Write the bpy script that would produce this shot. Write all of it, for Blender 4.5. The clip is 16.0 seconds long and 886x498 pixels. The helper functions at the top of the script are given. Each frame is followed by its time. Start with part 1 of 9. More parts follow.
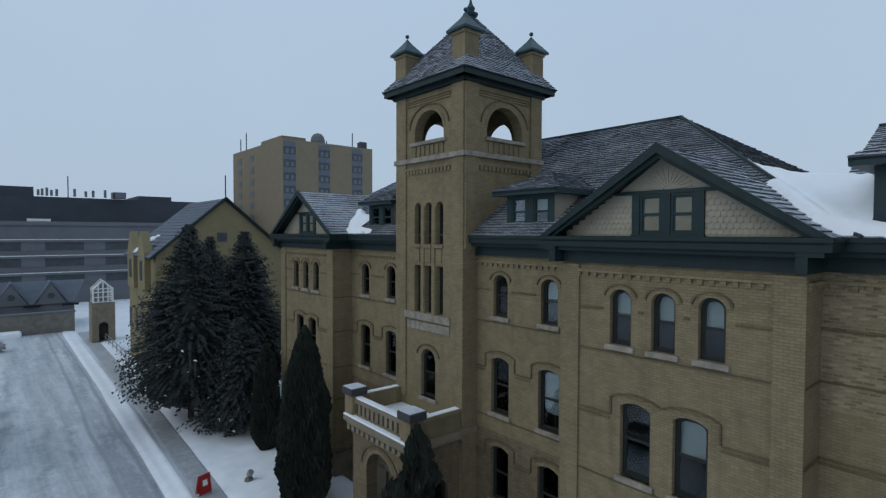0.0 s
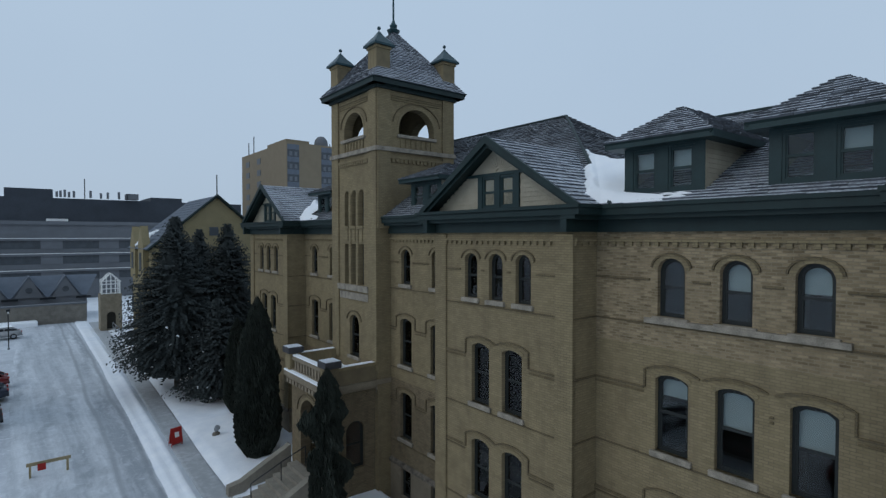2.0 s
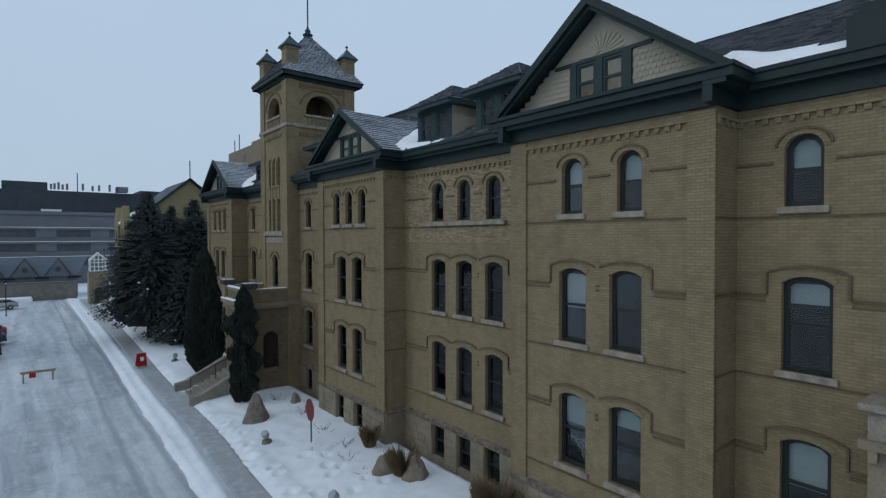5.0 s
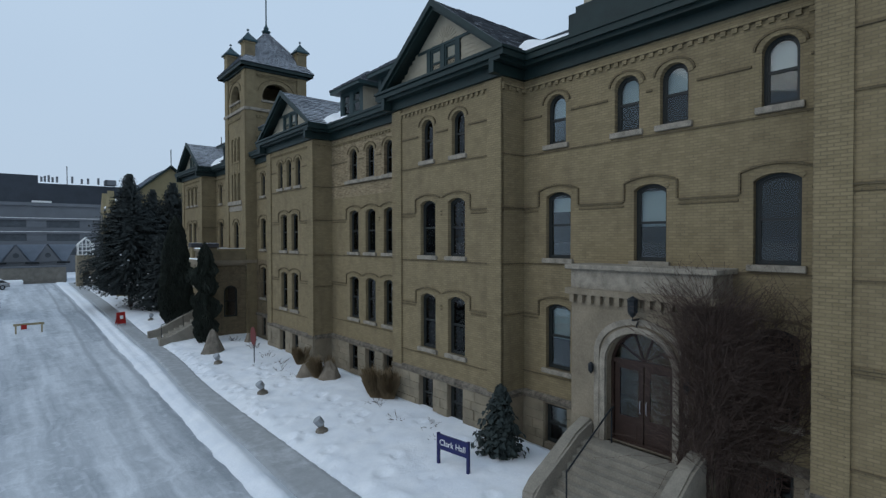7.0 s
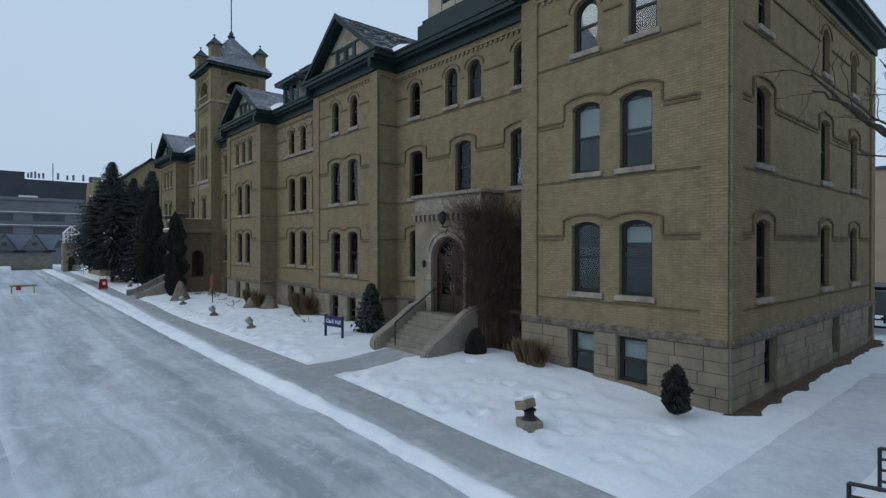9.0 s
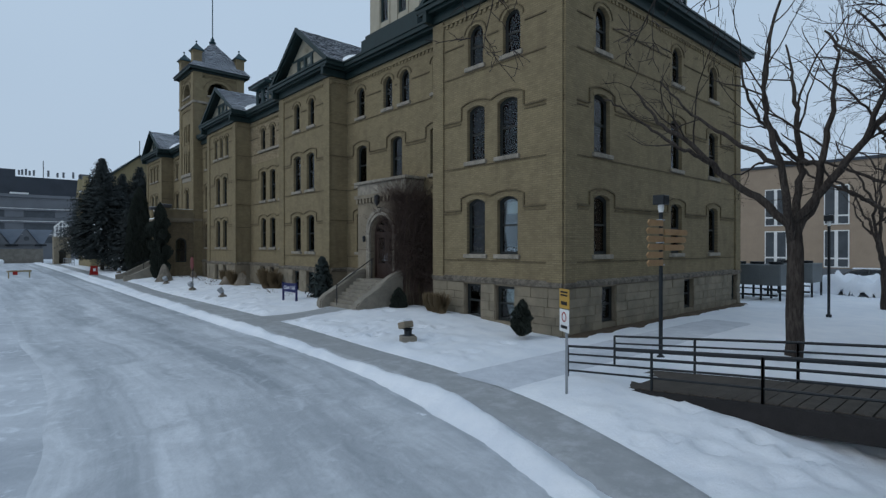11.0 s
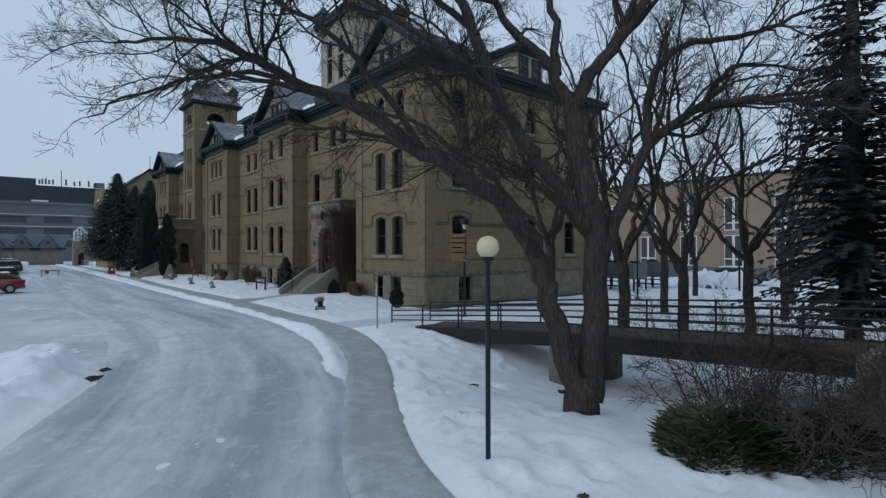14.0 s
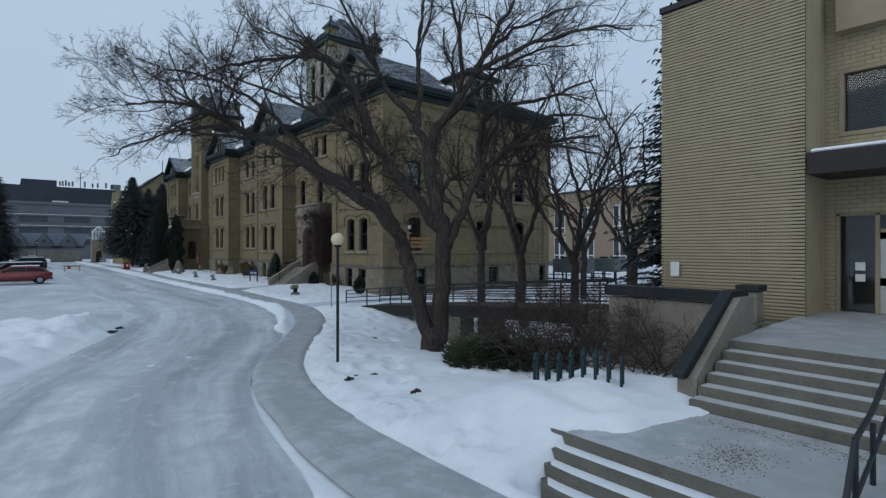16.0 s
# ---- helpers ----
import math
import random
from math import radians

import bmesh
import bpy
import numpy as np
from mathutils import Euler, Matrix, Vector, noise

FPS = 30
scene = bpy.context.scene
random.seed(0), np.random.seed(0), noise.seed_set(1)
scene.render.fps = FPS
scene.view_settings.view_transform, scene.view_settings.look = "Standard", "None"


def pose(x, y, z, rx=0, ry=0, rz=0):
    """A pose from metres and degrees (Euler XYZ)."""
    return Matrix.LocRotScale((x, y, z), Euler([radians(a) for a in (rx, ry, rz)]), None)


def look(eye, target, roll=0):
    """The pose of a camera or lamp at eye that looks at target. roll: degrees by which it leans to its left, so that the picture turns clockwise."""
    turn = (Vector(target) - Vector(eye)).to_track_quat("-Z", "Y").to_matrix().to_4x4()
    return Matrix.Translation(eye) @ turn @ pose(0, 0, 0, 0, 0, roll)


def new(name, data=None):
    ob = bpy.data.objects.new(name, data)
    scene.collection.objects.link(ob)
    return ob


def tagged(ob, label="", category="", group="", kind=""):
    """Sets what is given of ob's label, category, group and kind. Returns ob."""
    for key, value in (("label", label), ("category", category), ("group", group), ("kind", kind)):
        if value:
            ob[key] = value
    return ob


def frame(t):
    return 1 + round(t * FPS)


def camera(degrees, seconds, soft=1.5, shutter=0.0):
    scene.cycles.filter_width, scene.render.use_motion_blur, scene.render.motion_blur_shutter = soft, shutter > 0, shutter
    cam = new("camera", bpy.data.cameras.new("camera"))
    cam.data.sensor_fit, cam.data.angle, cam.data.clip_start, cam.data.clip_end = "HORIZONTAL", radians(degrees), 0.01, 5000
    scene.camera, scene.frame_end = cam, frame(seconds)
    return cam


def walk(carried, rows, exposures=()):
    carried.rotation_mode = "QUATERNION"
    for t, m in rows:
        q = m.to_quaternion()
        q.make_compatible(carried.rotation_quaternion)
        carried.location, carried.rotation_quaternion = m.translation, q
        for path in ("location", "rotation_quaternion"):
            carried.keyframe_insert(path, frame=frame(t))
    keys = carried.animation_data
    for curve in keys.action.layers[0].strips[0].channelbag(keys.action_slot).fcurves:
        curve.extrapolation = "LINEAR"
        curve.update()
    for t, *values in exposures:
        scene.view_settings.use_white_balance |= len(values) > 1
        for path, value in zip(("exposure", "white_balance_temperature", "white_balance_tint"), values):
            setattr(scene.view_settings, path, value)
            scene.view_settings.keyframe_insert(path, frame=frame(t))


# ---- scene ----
cam = camera(80.0, 16.0, 1.35)
PATH = [
    (0, (0.532, -1.57, 13.214), (1.828, -0.048, 13.154), 0.2),
    (0.5, (0.641, -2.907, 13.201), (1.933, -1.382, 13.139), 0.1),
    (1, (1.099, -4.465, 12.916), (2.369, -2.921, 12.865), 0.0),
    (1.5, (1.305, -6.021, 12.614), (2.564, -4.467, 12.563), 0.0),
    (2, (1.526, -7.559, 12.242), (2.772, -5.995, 12.193), 0.0),
    (2.5, (1.566, -9.232, 11.836), (2.805, -7.663, 11.788), -0.1),
    (3, (1.59, -10.952, 11.394), (2.827, -9.381, 11.348), -0.1),
    (3.5, (1.597, -12.659, 10.943), (2.835, -11.089, 10.898), -0.1),
    (4, (1.683, -14.324, 10.374), (2.922, -12.754, 10.335), -0.0),
    (4.2, (1.596, -14.979, 10.187), (2.838, -13.412, 10.147), -0.0),
    (6.3, (1.585, -21.762, 7.784), (2.844, -20.209, 7.747), -0.1),
    (6.5, (1.48, -22.489, 7.536), (2.742, -20.938, 7.5), -0.0),
    (7, (1.361, -24.29, 6.95), (2.63, -22.745, 6.916), -0.1),
    (7.5, (1.1, -26.291, 6.287), (2.378, -24.753, 6.258), 0.0),
    (8, (0.788, -28.364, 5.576), (2.074, -26.833, 5.554), 0.0),
    (8.5, (0.454, -30.511, 4.839), (1.75, -28.988, 4.824), 0.0),
    (9, (0.247, -32.634, 4.114), (1.549, -31.117, 4.104), 0.0),
    (9.2, (0.274, -33.399, 3.876), (1.576, -31.88, 3.867), -0.0),
    (11.3, (-0.816, -38.569, 2.993), (0.51, -37.072, 2.984), 0.0),
    (11.5, (-0.969, -39.109, 2.988), (0.357, -37.612, 2.98), 0.0),
    (12, (-1.479, -40.828, 2.995), (-0.152, -39.332, 2.992), -0.0),
    (12.5, (-1.843, -42.687, 2.988), (-0.52, -41.188, 2.99), -0.1),
    (13, (-2.26, -44.619, 3.016), (-0.941, -43.116, 3.015), -0.1),
    (13.5, (-2.614, -46.533, 3.021), (-1.3, -45.026, 3.024), 0.0),
    (14, (-2.823, -48.277, 3.047), (-1.519, -46.76, 3.047), -0.1),
    (14.5, (-3.099, -49.965, 3.014), (-1.803, -48.442, 3.015), -0.0),
    (15, (-3.293, -51.572, 2.962), (-2.006, -50.041, 2.965), -0.1),
    (15.5, (-3.476, -53.062, 2.918), (-2.196, -51.525, 2.919), 0.0),
    (16, (-3.639, -54.478, 2.846), (-2.369, -52.932, 2.845), 0.0),
]
walk(cam, [(t, look(eye, target, roll)) for t, eye, target, roll in PATH],
     [(0.0, 0.0), (4.2, 0.02), (6.3, 0.14), (7.5, 0.17), (9.0, 0.15), (11.3, 0.02), (13.0, 0.0), (14.5, 0.06), (16.0, 0.04)])

# ---- light ----
world = bpy.data.worlds.new("overcast_sky")
scene.world = world
world.use_nodes = True
wt = world.node_tree
wt.nodes.clear()
w_out = wt.nodes.new("ShaderNodeOutputWorld")
w_bg = wt.nodes.new("ShaderNodeBackground")
w_sky = wt.nodes.new("ShaderNodeTexSky")
w_sky.sky_type = 'NISHITA'
w_sky.sun_disc = False
w_sky.sun_elevation = radians(24)
w_sky.sun_rotation = radians(215)
w_sky.air_density, w_sky.dust_density = 1.0, 4.0
w_tc = wt.nodes.new("ShaderNodeTexCoord")
w_sep = wt.nodes.new("ShaderNodeSeparateXYZ")
w_ramp = wt.nodes.new("ShaderNodeValToRGB")
w_mix = wt.nodes.new("ShaderNodeMix")
w_mix.data_type = 'RGBA'
w_mix.blend_type = 'ADD'
w_mix.inputs[0].default_value = 1.0
w_dim = wt.nodes.new("ShaderNodeMix")
w_dim.data_type = 'RGBA'
w_dim.blend_type = 'MULTIPLY'
w_dim.inputs[0].default_value = 1.0
w_dim.inputs[7].default_value = (0.006, 0.006, 0.006, 1)
w_noise = wt.nodes.new("ShaderNodeTexNoise")
w_noise.inputs["Scale"].default_value = 1.6
w_noise.inputs["Detail"].default_value = 4
w_cl = wt.nodes.new("ShaderNodeMix")
w_cl.data_type = 'RGBA'
w_cl.blend_type = 'SOFT_LIGHT'
w_cl.inputs[0].default_value = 0.12
wt.links.new(w_tc.outputs["Generated"], w_sep.inputs[0])
wt.links.new(w_tc.outputs["Generated"], w_noise.inputs["Vector"])
wt.links.new(w_sep.outputs[2], w_ramp.inputs[0])
w_ramp.color_ramp.elements[0].position = 0.0
w_ramp.color_ramp.elements[0].color = (0.402, 0.505, 0.632, 1)
w_ramp.color_ramp.elements[1].position = 0.6
w_ramp.color_ramp.elements[1].color = (0.422, 0.55, 0.70, 1)
wt.links.new(w_sky.outputs[0], w_dim.inputs[6])
wt.links.new(w_ramp.outputs[0], w_cl.inputs[6])
wt.links.new(w_noise.outputs[0], w_cl.inputs[7])
wt.links.new(w_cl.outputs[2], w_mix.inputs[6])
wt.links.new(w_dim.outputs[2], w_mix.inputs[7])
wt.links.new(w_mix.outputs[2], w_bg.inputs[0])
w_bg.inputs[1].default_value = 1.0
wt.links.new(w_bg.outputs[0], w_out.inputs[0])

sun = new("sun", bpy.data.lights.new("sun", "SUN"))
sun.data.energy = 0.5
sun.data.angle = radians(40)
sun.data.color = (1.0, 0.96, 0.9)
sun.matrix_world = look((-40, 14, 34), (10, 0, 0))


# ---- materials ----
def node_mat(name):
    m = bpy.data.materials.new(name)
    m.use_nodes = True
    nt = m.node_tree
    return m, nt, nt.nodes["Principled BSDF"]


def add(nt, kind, **kw):
    n = nt.nodes.new(kind)
    for k, v in kw.items():
        n.inputs[k].default_value = v
    return n


def mixc(nt, fac, a, b, mode='MIX'):
    n = nt.nodes.new("ShaderNodeMix")
    n.data_type, n.blend_type = 'RGBA', mode
    for sock, v in ((n.inputs[0], fac), (n.inputs[6], a), (n.inputs[7], b)):
        if isinstance(v, bpy.types.NodeSocket):
            nt.links.new(v, sock)
        elif isinstance(v, tuple):
            sock.default_value = (*v[:3], 1)
        else:
            sock.default_value = v
    return n.outputs[2]


def ramp(nt, src, p0, p1, c0=(0, 0, 0), c1=(1, 1, 1)):
    n = nt.nodes.new("ShaderNodeValToRGB")
    e = n.color_ramp.elements
    e[0].position, e[1].position = p0, p1
    e[0].color, e[1].color = (*c0, 1), (*c1, 1)
    nt.links.new(src, n.inputs[0])
    return n.outputs[0]


def coords(nt, which="Object", scale=(1, 1, 1)):
    tc = nt.nodes.new("ShaderNodeTexCoord")
    mp = nt.nodes.new("ShaderNodeMapping")
    mp.inputs["Scale"].default_value = scale
    nt.links.new(tc.outputs[which], mp.inputs[0])
    return mp.outputs[0]


def world_pos(nt):
    return nt.nodes.new("ShaderNodeNewGeometry").outputs["Position"]


def noise_tex(nt, vec, scale, detail=5, rough=0.6):
    n = add(nt, "ShaderNodeTexNoise", Scale=scale, Detail=detail, Roughness=rough)
    nt.links.new(vec, n.inputs["Vector"])
    return n.outputs[0]


def bump(nt, bsdf, height, strength=0.4, dist=0.02):
    b = add(nt, "ShaderNodeBump", Strength=strength, Distance=dist)
    nt.links.new(height, b.inputs["Height"])
    nt.links.new(b.outputs[0], bsdf.inputs["Normal"])


def plain(name, col, rough=0.6, var=0.25, scale=3.0, metal=0.0, bumpy=0.15, spec=0.3):
    """A surface of one colour with stains at two scales and a little relief."""
    m, nt, b = node_mat(name)
    p = world_pos(nt)
    big, fine = noise_tex(nt, p, scale, 4), noise_tex(nt, p, scale * 14, 3)
    dark = tuple(c * (1 - var) for c in col)
    light = tuple(min(1, c * (1 + var)) for c in col)
    c1 = mixc(nt, ramp(nt, big, 0.3, 0.7), dark, light)
    c2 = mixc(nt, 0.35, c1, mixc(nt, ramp(nt, fine, 0.35, 0.65), dark, light))
    nt.links.new(c2, b.inputs["Base Color"])
    b.inputs["Roughness"].default_value = rough
    b.inputs["Metallic"].default_value = metal
    b.inputs["Specular IOR Level"].default_value = spec
    if bumpy:
        bump(nt, b, fine, bumpy, 0.01)
    return m


def brick_mat(name, c1, c2, mortar, bw=0.22, bh=0.075, msize=0.012, stain=(0.115, 0.092, 0.062), rough_band=0.0):
    m, nt, b = node_mat(name)
    v = coords(nt, "Object")
    br = add(nt, "ShaderNodeTexBrick", Color1=(*c1, 1), Color2=(*c2, 1), Mortar=(*mortar, 1), Scale=1.0)
    br.inputs["Brick Width"].default_value = bw
    br.inputs["Row Height"].default_value = bh
    br.inputs["Mortar Size"].default_value = msize
    br.inputs["Mortar Smooth"].default_value = 0.3
    br.inputs["Bias"].default_value = 0.0
    nt.links.new(v, br.inputs["Vector"])
    p = world_pos(nt)
    big = noise_tex(nt, p, 0.35, 6, 0.65)
    mid = noise_tex(nt, p, 2.2, 4)
    fine = noise_tex(nt, p, 40, 3)
    streak = add(nt, "ShaderNodeTexNoise", Scale=1.0, Detail=4, Roughness=0.6)
    sv = coords(nt, "Object", (2.2, 0.22, 1))
    nt.links.new(sv, streak.inputs["Vector"])
    c = mixc(nt, ramp(nt, big, 0.42, 0.75), br.outputs[0], stain)
    n0 = mixc(nt, 0.4, br.outputs[0], c)
    n1 = mixc(nt, ramp(nt, mid, 0.35, 0.75, (0, 0, 0), (0.32, 0.32, 0.32)), n0, tuple(min(1, q * 1.35) for q in c1))
    n2 = mixc(nt, ramp(nt, streak.outputs[0], 0.5, 0.8, (0, 0, 0), (0.45, 0.45, 0.45)), n1, stain)
    nt.links.new(n2, b.inputs["Base Color"])
    b.inputs["Roughness"].default_value = 0.9
    b.inputs["Specular IOR Level"].default_value = 0.15
    h = mixc(nt, 0.25, br.outputs[1], fine)
    inv = nt.nodes.new("ShaderNodeInvert")
    nt.links.new(h, inv.inputs[1])
    bump(nt, b, inv.outputs[0], 0.55 + rough_band, 0.02)
    return m


BRICK = brick_mat("buff_brick", (0.243, 0.196, 0.115), (0.188, 0.151, 0.087), (0.158, 0.13, 0.084))
PORCH_BRICK = brick_mat("darker_brick", (0.2, 0.158, 0.098), (0.135, 0.106, 0.066), (0.11, 0.09, 0.062), stain=(0.07, 0.056, 0.042))
BRICK_LIGHT = brick_mat("buff_brick_proud", (0.247, 0.2, 0.117), (0.19, 0.153, 0.088), (0.15, 0.124, 0.081))
BRICK_WORN = brick_mat("repointed_brick", (0.33, 0.262, 0.166), (0.12, 0.09, 0.052), (0.235, 0.196, 0.135), 0.22, 0.075, 0.014, (0.13, 0.098, 0.06), 0.4)
# Dirt plus the dark shadow line along raised courses, both as colour.
DIRT_SHADOW_BRICK = brick_mat("soiled_shadow_brick", (0.15, 0.118, 0.068), (0.11, 0.086, 0.05), (0.08, 0.068, 0.048))
SOOT_STONE = plain("sooty_limestone", (0.135, 0.118, 0.095), 0.9, 0.85, 4.5, bumpy=0.9)
STONE = plain("limestone", (0.2, 0.168, 0.122), 0.85, 0.3, 1.3, bumpy=0.5)
SILL = plain("sill_stone", (0.24, 0.215, 0.175), 0.85, 0.5, 3.0, bumpy=0.6)
GREEN = plain("dark_green_paint", (0.009, 0.022, 0.022), 0.55, 0.3, 2.0)
GREEN_TRIM = plain("green_trim_paint", (0.013, 0.032, 0.034), 0.5, 0.25, 2.0)
COPPER = plain("green_metal_cap", (0.02, 0.05, 0.06), 0.4, 0.3, 4.0, metal=0.3)
FRAME_DARK = plain("window_frame_paint", (0.018, 0.022, 0.022), 0.5, 0.2, 4.0)
CREAM = plain("cream_board", (0.34, 0.31, 0.24), 0.7, 0.15, 2.5)
BLIND = plain("roller_blind", (0.42, 0.46, 0.45), 0.8, 0.06, 3.0, bumpy=0)
# Dark colour stands in for unlit interiors behind glass and arches.
ROOM = plain("dark_interior", (0.05, 0.048, 0.042), 0.9, 0.1, 1.0, bumpy=0)
DOORWOOD = plain("stained_door", (0.032, 0.018, 0.014), 0.5, 0.3, 5.0)
CONCRETE = plain("worn_concrete", (0.22, 0.20, 0.165), 0.9, 0.3, 1.6, bumpy=0.3)
IRON = plain("black_painted_iron", (0.018, 0.022, 0.026), 0.45, 0.2, 4.0, metal=0.2)
GALV = plain("galvanised_steel", (0.32, 0.34, 0.36), 0.5, 0.15, 6.0, metal=0.6)


def bark_mat():
    """Furrowed dark bark with paler ridges and damp patches."""
    m, nt, b = node_mat("furrowed_bark")
    v = coords(nt, "Object", (9, 9, 1.6))
    fur = noise_tex(nt, v, 2.0, 5, 0.65)
    p = world_pos(nt)
    patch, fine = noise_tex(nt, p, 1.2, 4), noise_tex(nt, p, 30, 4, 0.7)
    c = mixc(nt, ramp(nt, fur, 0.38, 0.62), (0.034, 0.028, 0.025), (0.084, 0.071, 0.062))
    c = mixc(nt, ramp(nt, patch, 0.4, 0.7, (0, 0, 0), (0.5, 0.5, 0.5)), c, (0.026, 0.022, 0.020))
    nt.links.new(c, b.inputs["Base Color"])
    b.inputs["Roughness"].default_value = 0.95
    b.inputs["Specular IOR Level"].default_value = 0.15
    bump(nt, b, mixc(nt, 0.3, fur, fine), 0.6, 0.035)
    return m


BARK = bark_mat()
BARK_TWIG = plain("twig_bark", (0.036, 0.029, 0.028), 0.95, 0.3, 2.0, bumpy=0.2)
# Needle colour is lightened to carry the haze over distant spruces.
NEEDLE = plain("spruce_needles", (0.034, 0.042, 0.042), 0.85, 0.5, 1.5, bumpy=0)
CEDAR = plain("cedar_foliage", (0.022, 0.028, 0.022), 0.85, 0.5, 2.5, bumpy=0)
DRYGRASS = plain("dry_grass", (0.15, 0.11, 0.064), 0.9, 0.35, 5.0, bumpy=0)
VINE = plain("dormant_vine", (0.075, 0.052, 0.043), 0.95, 0.5, 2.0, bumpy=0.3)
BOULDER = plain("granite_boulder", (0.16, 0.142, 0.118), 0.9, 0.4, 3.0, bumpy=0.8)
YELLOWSTONE = plain("sandstone", (0.19, 0.16, 0.125), 0.9, 0.3, 3.0, bumpy=0.6)
RED = plain("red_board", (0.32, 0.018, 0.014), 0.5, 0.15, 3.0)
WHITE = plain("white_paint", (0.72, 0.73, 0.72), 0.5, 0.08, 3.0)
NAVY = plain("navy_board", (0.012, 0.016, 0.085), 0.45, 0.15, 3.0)
YELLOW = plain("yellow_sign", (0.45, 0.27, 0.05), 0.5, 0.1, 5.0)
ORANGE = plain("weathered_board", (0.34, 0.20, 0.095), 0.6, 0.2, 4.0)
ASPHALT_DARK = plain("dark_rubber", (0.015, 0.015, 0.016), 0.8, 0.2, 6.0)
BLACKGLASS = plain("dark_car_glass", (0.01, 0.012, 0.014), 0.08, 0.1, 3.0, bumpy=0, spec=0.6)


def glass_mat():
    m = bpy.data.materials.new("window_glass")
    m.use_nodes = True
    nt = m.node_tree
    nt.nodes.clear()
    out = nt.nodes.new("ShaderNodeOutputMaterial")
    mix = nt.nodes.new("ShaderNodeMixShader")
    fr = add(nt, "ShaderNodeFresnel", IOR=1.5)
    tr = nt.nodes.new("ShaderNodeBsdfTransparent")
    tr.inputs[0].default_value = (0.78, 0.84, 0.86, 1)
    gl = nt.nodes.new("ShaderNodeBsdfGlossy")
    gl.inputs["Roughness"].default_value = 0.02
    n = noise_tex(nt, world_pos(nt), 1.3, 2)
    bp = add(nt, "ShaderNodeBump", Strength=0.05, Distance=0.03)
    nt.links.new(n, bp.inputs["Height"])
    nt.links.new(bp.outputs[0], gl.inputs["Normal"])
    nt.links.new(fr.outputs[0], mix.inputs[0])
    nt.links.new(tr.outputs[0], mix.inputs[1])
    nt.links.new(gl.outputs[0], mix.inputs[2])
    nt.links.new(mix.outputs[0], out.inputs[0])
    return m


GLASS = glass_mat()


def shingle_mat(name, col, snow):
    """Dark shingles, each a little different, dusted with blown snow."""
    m, nt, b = node_mat(name)
    geo = nt.nodes.new("ShaderNodeNewGeometry")
    p = geo.outputs["Position"]
    rnd = geo.outputs["Random Per Island"]
    base = mixc(nt, rnd, tuple(c * 0.55 for c in col), tuple(c * 1.5 for c in col))
    dust = noise_tex(nt, p, 17, 5, 0.7)
    drift = noise_tex(nt, p, 0.5, 4)
    f = mixc(nt, 0.3, dust, drift)
    sep = nt.nodes.new("ShaderNodeSeparateXYZ")
    nt.links.new(geo.outputs["True Normal"], sep.inputs[0])
    mask = mixc(nt, 1.0, ramp(nt, f, snow, snow + 0.16, (0, 0, 0), (0.7, 0.7, 0.7)), ramp(nt, sep.outputs[2], 0.2, 0.5), 'MULTIPLY')
    c = mixc(nt, mask, base, (0.62, 0.66, 0.72))
    nt.links.new(c, b.inputs["Base Color"])
    b.inputs["Roughness"].default_value = 0.85
    bump(nt, b, dust, 0.3, 0.01)
    return m


SHINGLE = shingle_mat("slate_shingle", (0.058, 0.066, 0.078), 0.47)
SHINGLE_PALE = shingle_mat("snow_dusted_shingle", (0.082, 0.092, 0.107), 0.40)


def snow_mat(name, lo, hi, scale, gritty=0.0):
    m, nt, b = node_mat(name)
    p = world_pos(nt)
    big, mid, fine = noise_tex(nt, p, 0.16 * scale, 5), noise_tex(nt, p, 1.1 * scale, 5, 0.65), noise_tex(nt, p, 9, 5, 0.7)
    f = mixc(nt, 0.5, big, mid)
    c = mixc(nt, ramp(nt, f, 0.36, 0.62), lo, hi)
    if gritty:
        c = mixc(nt, ramp(nt, fine, 0.62, 0.78, (0, 0, 0), (gritty,) * 3), c, (0.25, 0.24, 0.23))
    nt.links.new(c, b.inputs["Base Color"])
    b.inputs["Roughness"].default_value = 0.75
    b.inputs["Specular IOR Level"].default_value = 0.2
    crust = noise_tex(nt, p, 3.6, 4, 0.7)
    h = mixc(nt, 0.35, mixc(nt, 0.5, mid, crust), fine)
    bump(nt, b, h, 0.5, 0.08)
    return m


SNOW = snow_mat("fresh_snow", (0.70, 0.74, 0.80), (0.84, 0.86, 0.89), 1.0)
SNOW_ROOF = snow_mat("roof_snow", (0.80, 0.83, 0.87), (0.88, 0.9, 0.92), 1.0)


